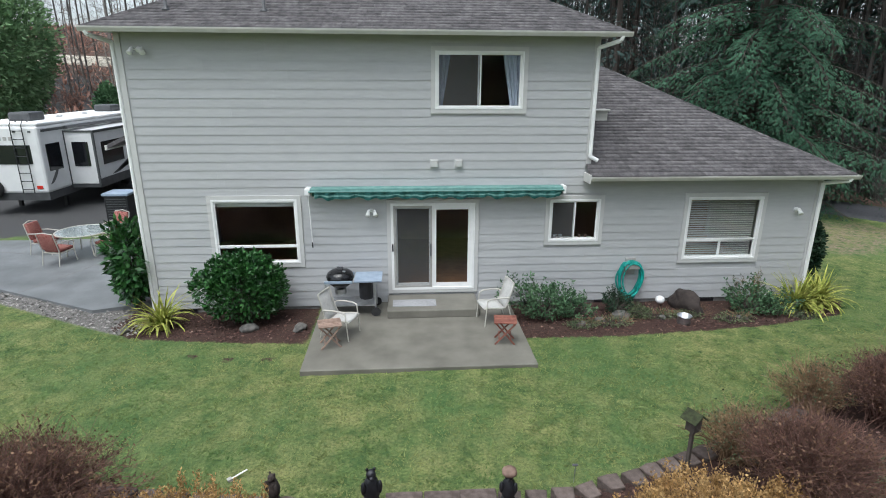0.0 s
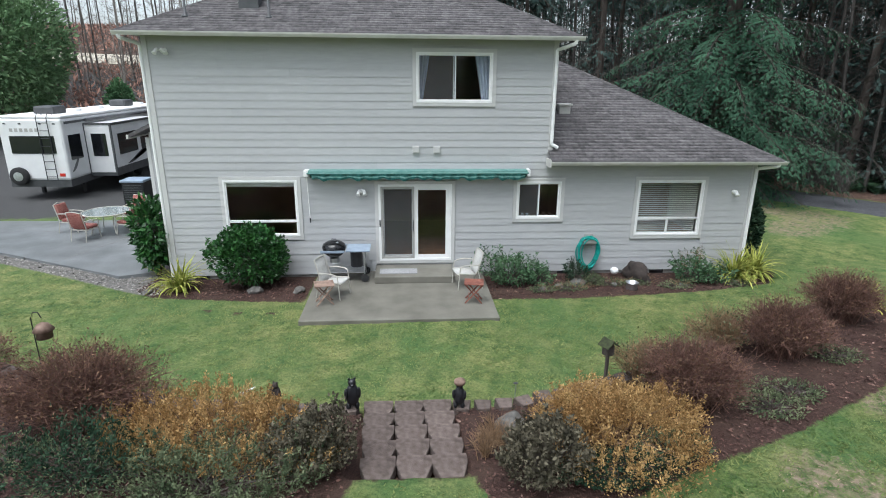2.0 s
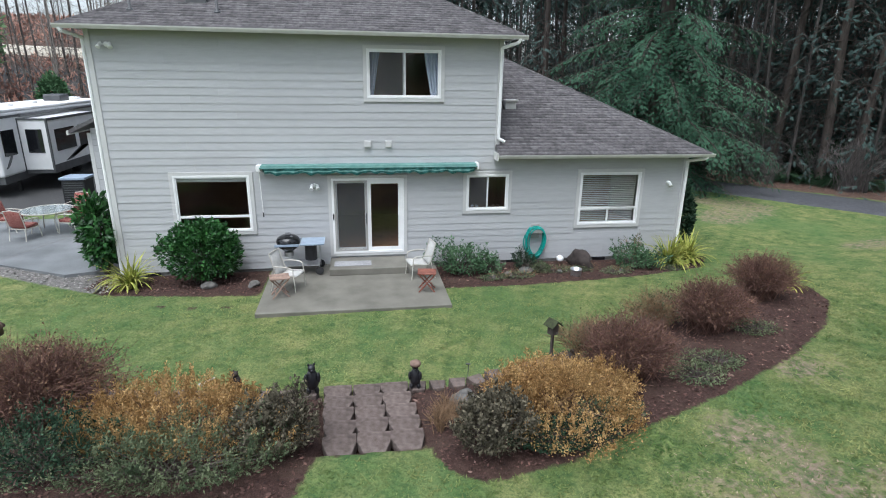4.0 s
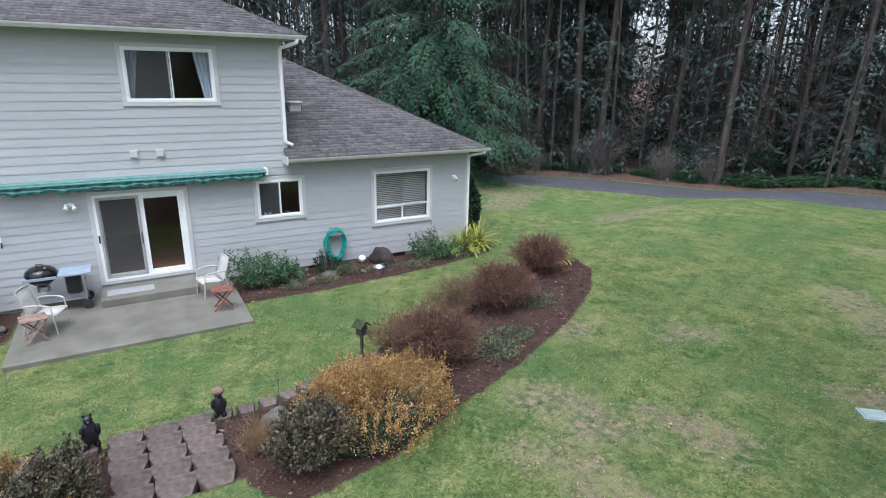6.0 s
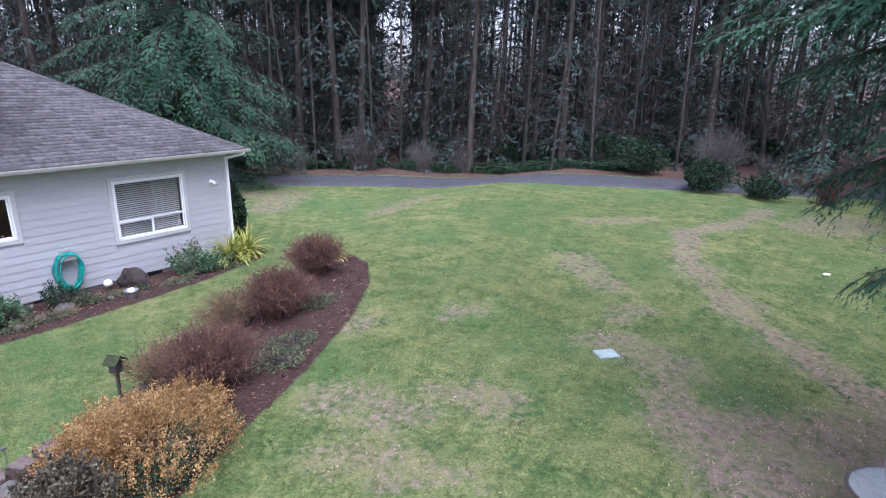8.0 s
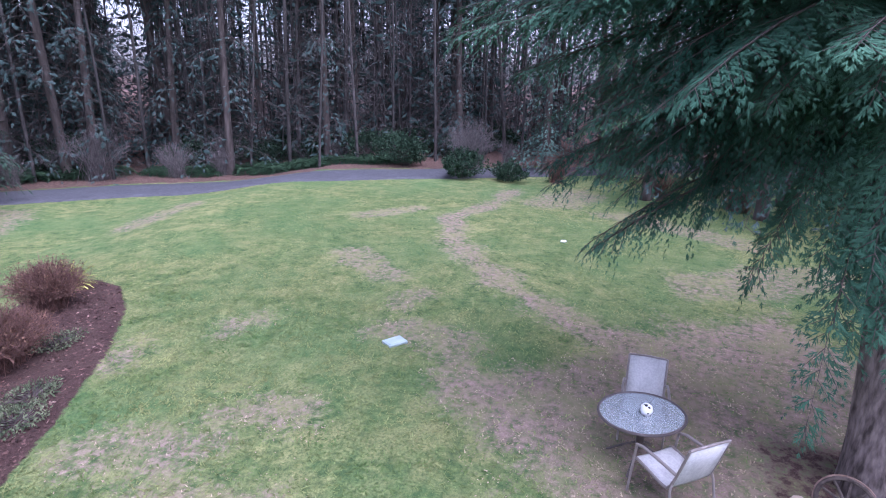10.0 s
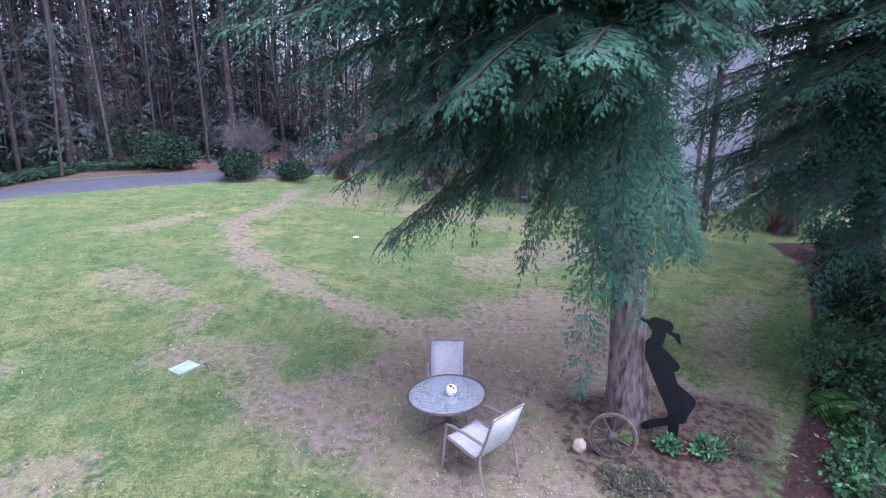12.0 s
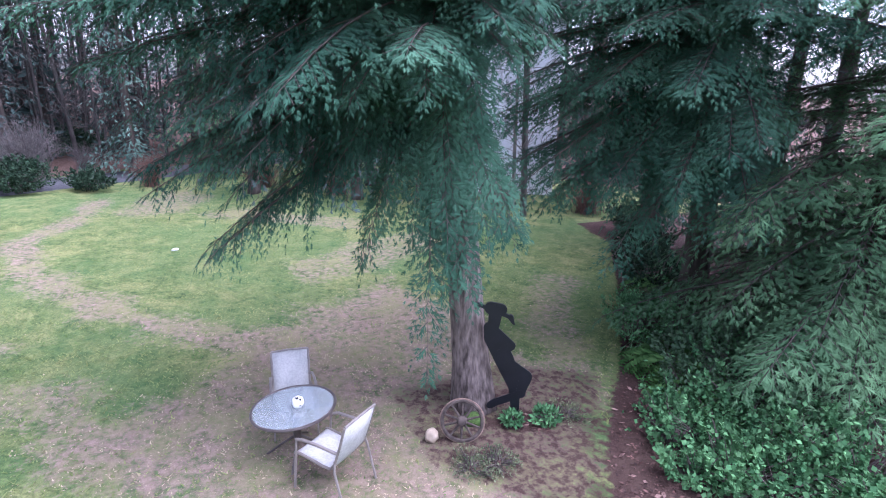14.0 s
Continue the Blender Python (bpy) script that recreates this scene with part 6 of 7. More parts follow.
    for y in (28.2, 29.3):
        w = hang("wheel", None, t)
        for x in (x1 - 0.3, x0 + 0.05):
            m = Matrix.Translation((x, y, 0.37)) @ Matrix.Rotation(radians(90), 4, 'Y')
            part("tyre", lathe(bmesh.new(), [(0.2, 0.0), (0.36, 0.0), (0.38, 0.04), (0.38, 0.21), (0.36, 0.25), (0.2, 0.25)], 24, m), M["rubber"], w, "", True)
            part("rim", lathe(bmesh.new(), [(0.2, 0.03), (0.2, 0.22), (0.06, 0.2)], 16, m), M["steel"], w)
    for y in (24.0, 30.4):
        part("air_conditioner", boxes((x0 + 0.85, x1 - 0.85, y, y + 1.0, 3.45, 3.80), bevel=0.08), M["rvgrey"], t, "black roof air conditioner")
    for y in (26.0, 28.0, 32.5):
        part("roof_hatch", boxes((x0 + 1.0, x1 - 1.0, y, y + 0.5, 3.46, 3.58), bevel=0.04), M["rvroof"], t)
    # curved black bands on the side
    for base, x in ((23.1, x1 + 0.006), (25.6, x1 + 1.158)):
        for k in range(4 if base > 25 else 1):
            v, f = [], []
            for i in range(21):
                u = i / 20
                y = base + k * 0.45 + (3.0 if base > 25 else 0.9) * u
                z = 1.10 + 0.10 * k + 0.95 * u ** 2.0
                w = (0.22 - 0.03 * k) * math.sin(math.pi * min(u * 1.05 + 0.02, 1)) + 0.01
                v += [(x, y, z), (x, y, z + w)]
                if i:
                    f.append((2 * i - 2, 2 * i, 2 * i + 1, 2 * i - 1))
            hang("band", mesh_np("band", v, f, M["rvgrey"]), t, "curved dark grey band")
    part("band", boxes((x1 - 0.01, x1 + 0.012, 23.1, 33.7, 3.12, 3.22)), M["rvgrey"], t, "dark roof-line band")
    part("awning_tube", tubes(0.07, [(x1 + 0.08, 24.6, 3.18), (x1 + 0.08, 33.0, 3.18)], sides=12), M["rvgrey"], t, "dark rolled side awning")
    for jx in (x0 + 0.3, x1 - 0.42):
        for jy in (24.4, 31.8):
            part("jack", boxes((jx, jx + 0.12, jy, jy + 0.15, -0.05, 0.55)), M["black"], t)


trailer()
t = thing("heat_pump", "dark slatted outdoor unit with a grey lid", "heat pump", pose(-0.75, 0.95, 0))
part("cabinet", boxes((-10.05, -9.2, 20.6, 21.4, -0.09, 0.92), bevel=0.02), M["black"], t)
part("lid", boxes((-10.1, -9.15, 20.55, 21.45, 0.92, 1.02), bevel=0.02), M["carttop"], t, "blue-grey lid")
for i in range(9):
    part("slat", boxes((-9.98, -9.27, 20.58, 20.6, 0.02 + i * 0.095, 0.05 + i * 0.095)), M["rvgrey"], t)


# ---- outdoor furniture ----
def rod(pts, r, sides=8):
    return tube(bmesh.new(), pts, r, sides)


def sling_chair(name, m, label, fabric="sling", frame_mat="frame", group=""):
    """A stacking sling chair facing local +x."""
    t = thing(name, label, "chair", m, group)
    prof = [(0.30, 0.40), (0.26, 0.425), (0.10, 0.41), (-0.08, 0.385), (-0.18, 0.39), (-0.235, 0.47), (-0.30, 0.68), (-0.37, 0.93)]
    cuts = (("seat", prof[:5]), ("backrest", prof[4:]))
    for nm, p in cuts:
        v, f = [], []
        for i, (x, z) in enumerate(p):
            for j in range(5):
                y = -0.235 + 0.47 * j / 4
                sag = -0.012 * (1 - (2 * j / 4 - 1) ** 2)
                v.append((x + (sag if nm == "backrest" else 0), y, z + (sag if nm == "seat" else 0)))
        for i in range(len(p) - 1):
            for j in range(4):
                k = i * 5 + j
                f.append((k, k + 1, k + 6, k + 5))
        me = smooth(mesh_np(nm, v, f, M[fabric]))
        o = hang(nm, me, t)
        sol = o.modifiers.new("thick", 'SOLIDIFY')
        sol.thickness = 0.008
    for s in (-1, 1):
        y = s * 0.245
        part("side_rail", rod([(x, y, z) for x, z in prof], 0.014), M[frame_mat], t)
        ya = s * 0.275
        part("armrest", rod([(-0.27, y, 0.60), (-0.22, ya, 0.63), (-0.05, ya + s * 0.01, 0.645), (0.15, ya + s * 0.01, 0.635), (0.24, ya, 0.60)], 0.017), M[frame_mat], t)
        part("leg", rod([(0.24, ya, 0.60), (0.255, ya, 0.42), (0.29, ya, 0.0)], 0.013), M[frame_mat], t)
        part("leg", rod([(-0.235, y, 0.50), (-0.25, ya, 0.40), (-0.36, ya, 0.0)], 0.013), M[frame_mat], t)
    part("stretcher", rod([(0.26, -0.26, 0.40), (0.26, 0.26, 0.40)], 0.011), M[frame_mat], t)
    part("top_bar", rod([(-0.372, -0.245, 0.935), (-0.378, 0.0, 0.945), (-0.372, 0.245, 0.935)], 0.014), M[frame_mat], t)
    return t


def facing(x, y, dx, dy, z):
    return pose(x, y, z, 0, 0, math.degrees(math.atan2(dy, dx)))


c1 = sling_chair("sling_chair", facing(-1.0, 11.25, 0.93, -0.36, 0.0), "cream sling patio chair with pale metal frame", group="sling chairs")
copy_thing(c1, facing(2.3, 11.75, -0.97, -0.2, 0.0))
c2 = sling_chair("sling_chair", facing(8.42, -3.28, -1.0, 0.12, gz(8.4, -3.3) + 0.01) @ Matrix.Scale(1.08, 4), "pale grey sling chair with taupe metal frame on the lawn", frame_mat="taupe", group="lawn chairs")
copy_thing(c2, facing(7.0, -3.45, 0.9, 0.62, gz(7, -3.5) + 0.01) @ Matrix.Scale(1.08, 4))


def folding_table(m, label, wood):
    """A small slatted folding table with crossed legs."""
    t = thing("folding_table", label, "side table", m)
    for i in range(6):
        part("slat", boxes((-0.23, 0.23, -0.2 + i * 0.068, -0.14 + i * 0.068, 0.48, 0.50), bevel=0.004), M[wood], t)
    for s in (-1, 1):
        part("batten", boxes((s * 0.17 - 0.02, s * 0.17 + 0.02, -0.2, 0.2, 0.46, 0.48)), M[wood], t)
        for x0, x1 in ((-0.2, 0.2), (0.2, -0.2)):
            yy = s * (0.16 if x0 < 0 else 0.135)
            bm = bmesh.new()
            d = Vector((x1 - x0, 0, 0.465))
            mm = Matrix.Translation((x0, yy, 0.0)) @ Matrix.Rotation(math.atan2(d.x, d.z), 4, 'Y')
            box(bm, -0.016, 0.016, -0.011, 0.011, 0.0, d.length, 0.003, mm)
            part("leg", bm, M[wood], t)
    for x in (-0.12, 0.12):
        part("stretcher", boxes((x - 0.012, x + 0.012, -0.16, 0.16, 0.13, 0.155)), M[wood], t)
    return t


folding_table(pose(-1.17, 10.75, 0.0, 0, 0, 12), "weathered folding teak side table on the patio", "teak")
folding_table(pose(2.38, 10.72, 0.0, 0, 0, -8), "red-brown folding wooden side table on the patio", "redwood")


def round_table(m, label, r, frame_mat, ped=True):
    t = thing("round_table", label, "table", m)
    part("tabletop", lathe(bmesh.new(), [(0.001, 0.705), (r - 0.02, 0.705), (r - 0.015, 0.708), (r - 0.02, 0.712), (0.001, 0.712)], 40), M["tglass"], t, "rippled glass top")
    part("rim", rod([(r * math.cos(a), r * math.sin(a), 0.705) for a in [2 * math.pi * i / 40 for i in range(41)]], 0.02), M[frame_mat], t)
    if ped:
        part("pedestal", lathe(bmesh.new(), [(0.03, 0.2), (0.055, 0.25), (0.055, 0.62), (0.07, 0.70)], 16), M[frame_mat], t, "", True)
        for i in range(4):
            a = math.pi / 4 + i * math.pi / 2
            part("leg", rod([(0.03 * math.cos(a), 0.03 * math.sin(a), 0.28), (0.2 * math.cos(a), 0.2 * math.sin(a), 0.18), (0.45 * math.cos(a), 0.45 * math.sin(a), 0.012)], 0.016), M[frame_mat], t)
            part("support", rod([(0.04 * math.cos(a), 0.04 * math.sin(a), 0.6), (r * 0.6 * math.cos(a), r * 0.6 * math.sin(a), 0.69), (r * math.cos(a), r * math.sin(a), 0.695)], 0.012), M[frame_mat], t)
    else:
        for i in range(4):
            a = math.pi / 4 + i * math.pi / 2
            part("leg", rod([(r * 0.95 * math.cos(a), r * 0.95 * math.sin(a), 0.70), (r * 0.6 * math.cos(a), r * 0.6 * math.sin(a), 0.45), (r * 0.75 * math.cos(a), r * 0.75 * math.sin(a), 0.012)], 0.018), M[frame_mat], t)
    return t


round_table(pose(7.72, -3.2, gz(7.7, -3.2) + 0.02) @ Matrix.Rotation(radians(5), 4, Vector((-0.857, 0.515, 0))) @ pose(0, 0, 0, 0, 0, 20), "round rippled-glass table with a bronze rim on the lawn", 0.54, "frame_brown")
round_table(pose(-9.35, 17.4, 0.0), "round glass patio table with pale metal legs", 0.75, "frame", False)
m = mat("black_and_white_glaze", (0.75, 0.75, 0.74), (0.8, 0.8, 0.8), 6, 0.3)
n_, l_ = m.node_tree.nodes, m.node_tree.links
vor = n_.new("ShaderNodeTexVoronoi")
vor.inputs["Scale"].default_value = 16
tc_ = n_.new("ShaderNodeTexCoord")
l_.new(tc_.outputs["Object"], vor.inputs["Vector"])
cut_ = n_.new("ShaderNodeMapRange")
cut_.inputs["From Min"].default_value, cut_.inputs["From Max"].default_value = 0.34, 0.38
l_.new(vor.outputs["Distance"], cut_.inputs["Value"])
mx_ = n_.new("ShaderNodeMix")
mx_.data_type = 'RGBA'
mx_.inputs["A"].default_value, mx_.inputs["B"].default_value = (0.01, 0.01, 0.01, 1), (0.78, 0.78, 0.77, 1)
l_.new(cut_.outputs[0], mx_.inputs["Factor"])
l_.new(mx_.outputs["Result"], n_["Principled BSDF"].inputs["Base Color"])
orn = part("ornament", lathe(bmesh.new(), [(0.03, 0.0), (0.062, 0.02), (0.08, 0.07), (0.07, 0.125), (0.04, 0.15), (0.01, 0.16)], 20, Matrix.Translation((7.72, -3.2, gz(7.7, -3.2) + 0.722))), m, None, "", True)
tagged(orn, "small black and white spotted ornament on the glass table", "ornament")


def cushion_chair(m, group):
    t = thing("cushioned_chair", "pale metal patio chair with red patterned cushions", "chair", m, group)
    part("seat_cushion", boxes((-0.24, 0.26, -0.25, 0.25, 0.38, 0.48), bevel=0.035), M["cushion"], t, "red patterned cushion", True)
    bm = box(bmesh.new(), -0.05, 0.05, -0.25, 0.25, 0.0, 0.52, 0.035, Matrix.Translation((-0.25, 0, 0.45)) @ Matrix.Rotation(radians(-14), 4, 'Y'))
    part("back_cushion", bm, M["cushion"], t, "red patterned cushion", True)
    for s in (-1, 1):
        y = s * 0.27
        part("armrest", rod([(-0.32, y, 0.66), (-0.1, y + s * 0.02, 0.67), (0.2, y + s * 0.02, 0.64), (0.27, y, 0.58)], 0.018), M["frame"], t)
        part("leg", rod([(0.27, y, 0.58), (0.24, y, 0.36), (0.29, y, 0.0)], 0.015), M["frame"], t)
        part("leg", rod([(-0.40, y, 0.95), (-0.28, y, 0.42), (-0.37, y, 0.0)], 0.015), M["frame"], t)
    part("back_frame", rod([(-0.40, -0.27, 0.95), (-0.43, 0, 1.0), (-0.40, 0.27, 0.95)], 0.015), M["frame"], t)
    part("seat_frame", boxes((-0.27, 0.26, -0.27, 0.27, 0.35, 0.38)), M["frame"], t)
    return t


ch = cushion_chair(facing(-9.62, 16.5, 0.22, 0.97, 0.0), "chairs round the patio table")
for x, y in ((-10.55, 17.5), (-9.0, 18.5), (-8.55, 17.15)):
    copy_thing(ch, facing(x, y, -9.35 - x, 17.4 - y, 0.0))

# the kettle grill in its cart
g = thing("kettle_grill", "black kettle grill set in a wheeled steel cart table", "grill", pose(-1.12, 12.45, 0.0))
part("bowl", lathe(bmesh.new(), [(0.02, 0.60), (0.17, 0.64), (0.27, 0.73), (0.312, 0.86), (0.305, 0.86)], 28), M["enamel"], g, "", True)
lid_ = part("lid", lathe(bmesh.new(), [(0.315, 0.865), (0.312, 0.89), (0.275, 0.965), (0.19, 1.02), (0.07, 1.045), (0.01, 1.05)], 28), M["enamel"], g, "glossy black domed lid", True)
part("handle", rod([(-0.07, 0, 1.035), (-0.06, 0, 1.09), (0.06, 0, 1.09), (0.07, 0, 1.035)], 0.012), M["black"], lid_)
part("damper", lathe(bmesh.new(), [(0.035, 1.085), (0.035, 1.10), (0.01, 1.105)], 12, Matrix.Translation((0.1, -0.12, -0.067))), M["steel"], lid_)
part("cart_top", boxes((0.33, 0.95, -0.32, 0.32, 0.82, 0.86), (-0.32, 0.30, 0.29, 0.33, 0.80, 0.86), (-0.32, 0.30, -0.33, -0.29, 0.80, 0.86), bevel=0.006), M["carttop"], g, "blue-grey work top")
for x, y in ((-0.3, -0.28), (-0.3, 0.28), (0.8, -0.28), (0.8, 0.28)):
    part("leg", rod([(x, y, 0.06 if x > 0 else 0.0), (x, y, 0.82)], 0.016), M["steel"], g)
part("shelf", boxes((-0.3, 0.8, -0.27, 0.27, 0.24, 0.26)), M["steel"], g)
part("bin", lathe(bmesh.new(), [(0.15, 0.36), (0.16, 0.38), (0.16, 0.78), (0.14, 0.79)], 18, Matrix.Translation((0.58, -0.05, 0))), M["black"], g, "black charcoal bin")
part("ash_catcher", lathe(bmesh.new(), [(0.12, 0.45), (0.13, 0.47), (0.13, 0.58), (0.1, 0.6)], 18), M["steel"], g)
for y in (-0.31, 0.31):
    part("wheel", lathe(bmesh.new(), [(0.02, -0.02), (0.10, -0.02), (0.11, 0), (0.10, 0.02), (0.02, 0.02)], 18, Matrix.Translation((0.8, y, 0.11)) @ Matrix.Rotation(radians(90), 4, 'X')), M["rubber"], g)

# garden hose on its wall hanger
h = thing("garden_hose", "coiled green hose on a grey wall hanger", "hose")
part("hanger", boxes((5.68, 6.02, WALL - 0.20, WALL - 0.02, 0.78, 0.84), (5.72, 5.98, WALL - 0.06, WALL - 0.012, 0.60, 1.02), (5.66, 6.04, WALL - 0.22, WALL - 0.19, 0.78, 0.92), bevel=0.012), M["plastic"], h, "grey plastic hanger")
rh = random.Random(8)
for i in range(9):
    cx, cz = 5.85 + rh.uniform(-0.03, 0.03), 0.52 + rh.uniform(-0.05, 0.03)
    a0, b0 = 0.30 + rh.uniform(-0.03, 0.05), 0.46 + rh.uniform(-0.06, 0.06)
    y = WALL - 0.07 - 0.022 * i
    top = 0.92
    pts = [(cx + a0 * math.sin(a) * (0.78 + 0.22 * math.cos(a / 2) ** 2), y + 0.02 * math.sin(3 * a + i), min(cz + b0 * math.cos(a), top + 0.02 * (i % 3))) for a in [2 * math.pi * k / 36 for k in range(37)]]
    part("coil", rod(pts, 0.019, 6), M["hose"], h, "", True)

# stones and small things in the house bed
def stone(name, x, y, z, rx, ry, rz, material, label, seed, category="stone", rough=0.35):
    bm = lump(bmesh.new(), 0, 0, 0, rx, ry, rz, seed, rough)
    o = tagged(part(name, bm, M[material], None, "", True), label, category)
    o.matrix_basis = pose(x, y, z, 0, 0, seed * 37)
    return o


stone("boulder", 7.12, 12.42, 0.0, 0.46, 0.22, 0.33, "rock_brown", "dark brown boulder in the mulch by the wall", 3)
stone("white_globe", 6.58, 12.68, 0.02, 0.11, 0.11, 0.10, "white", "white round garden globe by the wall", 4, "globe", 0.02)
for i, (x, y, s) in enumerate(((-3.05, 11.75, 0.18), (-1.95, 11.72, 0.17), (-5.75, 11.85, 0.14), (4.75, 11.75, 0.13), (5.35, 12.0, 0.2), (4.3, 11.6, 0.1), (6.3, 11.9, 0.1), (8.1, 11.8, 0.09))):
    stone("bed_stone", x, y, gz(x, y) + s * 0.3, s, s * 0.75, s * 0.6, "rock", "grey field stone in the house bed", 20 + i)
stone("bed_stone", 2.28, 5.28, gz(2.28, 5.28) + 0.1, 0.26, 0.2, 0.22, "rock", "pale grey stone at the top of the bed", 31)
stone("tree_stone", 7.28, -4.94, gz(7.28, -4.94) + 0.06, 0.11, 0.09, 0.12, "creamstone", "small cream stone beside the wagon wheel", 32)
stone("border_stone", 5.15, -7.95, gz(5.15, -7.9) + 0.04, 0.14, 0.10, 0.09, "rock", "pale stone among the ground cover", 33)
for x, y in ((18.4, -2.0), (19.2, -14.6), (10.0, -12.4)):
    stone("white_litter", x, y, gz(x, y) + 0.03, 0.11, 0.07, 0.035, "white", "small white scrap on the grass", int(x), "litter", 0.3)
bowl = part("water_bowl", lathe(bmesh.new(), [(0.14, 0.0), (0.145, 0.05), (0.15, 0.17), (0.165, 0.185), (0.165, 0.20), (0.145, 0.20), (0.13, 0.10), (0.01, 0.095)], 24, Matrix.Translation((6.63, 11.55, gz(6.63, 11.55)))), M["steel"], None, "", True)
tagged(bowl, "shiny steel water bowl on the mulch", "bowl")
box_ = part("valve_lid", boxes((-0.2, 0.2, -0.15, 0.15, -0.03, 0.045), (-0.17, 0.17, -0.12, 0.12, 0.045, 0.052), bevel=0.01), mat("pale_green_plastic", (0.27, 0.34, 0.32), (0.36, 0.43, 0.41), 5, 0.5), None)
box_.matrix_basis = pose(10.18, 0.98, gz(10.18, 0.98), 0, 0, -40)
tagged(box_, "pale green plastic valve lid set in the lawn", "lid")

# ---- shrubs by the house ----
leaf_bush("laurel_bush", -3.25, 12.3, 1.08, 0.7, 1.7, 10000, 0.10, "leaf", "rounded glossy green bush below the picture window", 222, 0.5, 0.25, lumps=0.12, shoots=400, reach=0.10)
leaf_bush("rhododendron", -6.05, 13.25, 0.42, 0.45, 2.2, 1900, 0.19, "leaf", "tall broad-leaved green shrub at the house corner", 202, 0.4, -0.1)
strap_plant(-5.05, 12.1, 110, 1.05, "yellow-edged strap-leaf clump in the house bed", 1, "strap plants")
strap_plant(9.8, 12.3, 150, 1.10, "yellow-green strap-leaf clump at the wall's end", 2, "strap plants")
strap_plant(10.5, 12.5, 150, 1.05, "yellow-green strap-leaf clump at the wall's end", 3, "strap plants")
strap_plant(10.95, 9.15, 90, 0.75, "pale yellow strap-leaf clump at the bed's tip", 4, "strap plants")
leaf_bush("corner_shrub", 11.0, 14.0, 0.55, 0.6, 2.0, 3200, 0.12, "leaf_dark", "dark green shrub against the side wall", 203)
leaf_bush("bed_shrub", 3.55, 12.15, 0.62, 0.5, 0.66, 2400, 0.085, "leaf_soft", "loose grey-green leafy shrub beside the patio", 204, 0.42, shoots=110, reach=0.22, lumps=0.6)
leaf_bush("bed_shrub", 4.25, 12.2, 0.38, 0.35, 0.45, 1000, 0.08, "leaf_soft", "low green shrub in the house bed", 205, 0.42, shoots=60, reach=0.16, lumps=0.6)
leaf_bush("bed_shrub", 5.35, 12.3, 0.36, 0.34, 0.5, 1500, 0.05, "leaf_dark", "small dark mounded shrub under the hose", 206, shoots=60, reach=0.12)
leaf_bush("bed_shrub", 5.75, 12.0, 0.30, 0.26, 0.28, 800, 0.05, "leaf_grey", "small grey-green mounded shrub under the hose", 216)
leaf_bush("bed_shrub", 8.55, 12.2, 0.52, 0.42, 0.5, 1400, 0.09, "leaf_soft", "loose green perennial by the wall", 207, 0.42, shoots=90, reach=0.22, lumps=0.6)
leaf_bush("bed_shrub", 9.15, 12.1, 0.42, 0.34, 0.36, 900, 0.08, "leaf_soft", "small green perennial by the wall", 208, 0.42, shoots=40, reach=0.15, lumps=0.6)
for i, (x, y, a) in enumerate(((5.0, 11.6, 0.5), (6.2, 12.1, 0.55), (4.3, 11.5, 0.4), (7.9, 11.7, 0.5), (9.7, 11.75, 0.4), (6.9, 12.0, 0.35))):
    leaf_bush("bed_weeds", x, y, a, a * 0.6, 0.10, 420, 0.05, "leaf_grey", "thin weeds on the bark by the wall", 350 + i, group="bed weeds")
    twig_bush("dry_stalks", x + 0.25, y + 0.1, 0.35, 0.25, 0.12, 26, "dry tan stalks lying on the bark", 360 + i, "twig_tan", side=2)
for i, (x, y) in enumerate(((8.55, 12.6), (8.9, 12.55), (8.7, 12.3))):
    twig_bush("tall_stalk", x, y, 0.16, 0.16, 1.05, 7, "thin leafy stalk by the wall", 210 + i, "twig_tan", "leaf_grey", 130)

# ---- the planted bank ----
twig_bush("red_twig_shrub", 5.25, 5.75, 1.0, 1.0, 1.05, 760, "bare red-brown mounded shrub in the bark bed", 301, "twig_red", "leaf_rust", 2600, group="red twig shrubs")
twig_bush("red_twig_shrub", 7.7, 7.2, 1.0, 0.95, 1.05, 760, "bare red-brown mounded shrub in the bark bed", 302, "twig_red", "leaf_rust", 2600, group="red twig shrubs")
twig_bush("red_twig_shrub", 9.85, 8.55, 1.0, 0.9, 1.05, 700, "bare red-brown mounded shrub with tan tips", 303, "twig_red", "leaf_rust", 2600, group="red twig shrubs")
twig_bush("red_twig_shrub", -3.95, 5.75, 1.5, 1.1, 1.25, 900, "large bare red-brown shrub in the bark bed", 304, "twig_red", "leaf_rust", 5200, group="red twig shrubs")
twig_bush("red_twig_shrub", -6.6, 6.9, 1.2, 1.0, 1.0, 420, "bare red-brown shrub at the bed's end", 305, "twig_red", "leaf_rust", 2200, group="red twig shrubs")
twig_bush("arching_shrub", 4.95, 6.7, 0.95, 0.7, 0.85, 260, "thin arching tan shrub above the edging blocks", 306, "twig_tan", "leaf_grey", 1100)
twig_bush("arching_shrub", 6.95, 7.9, 0.95, 0.65, 0.85, 260, "thin arching tan shrub above the edging blocks", 307, "twig_tan", "leaf_grey", 1100)
leaf_bush("golden_shrub", 3.65, 4.8, 1.22, 0.88, 0.54, 38000, 0.036, "leaf_gold", "golden-brown fine-leaved mounded shrub", 311, 0.5, 0.9, "twig_tan", 0.45, shoots=700, reach=0.16)
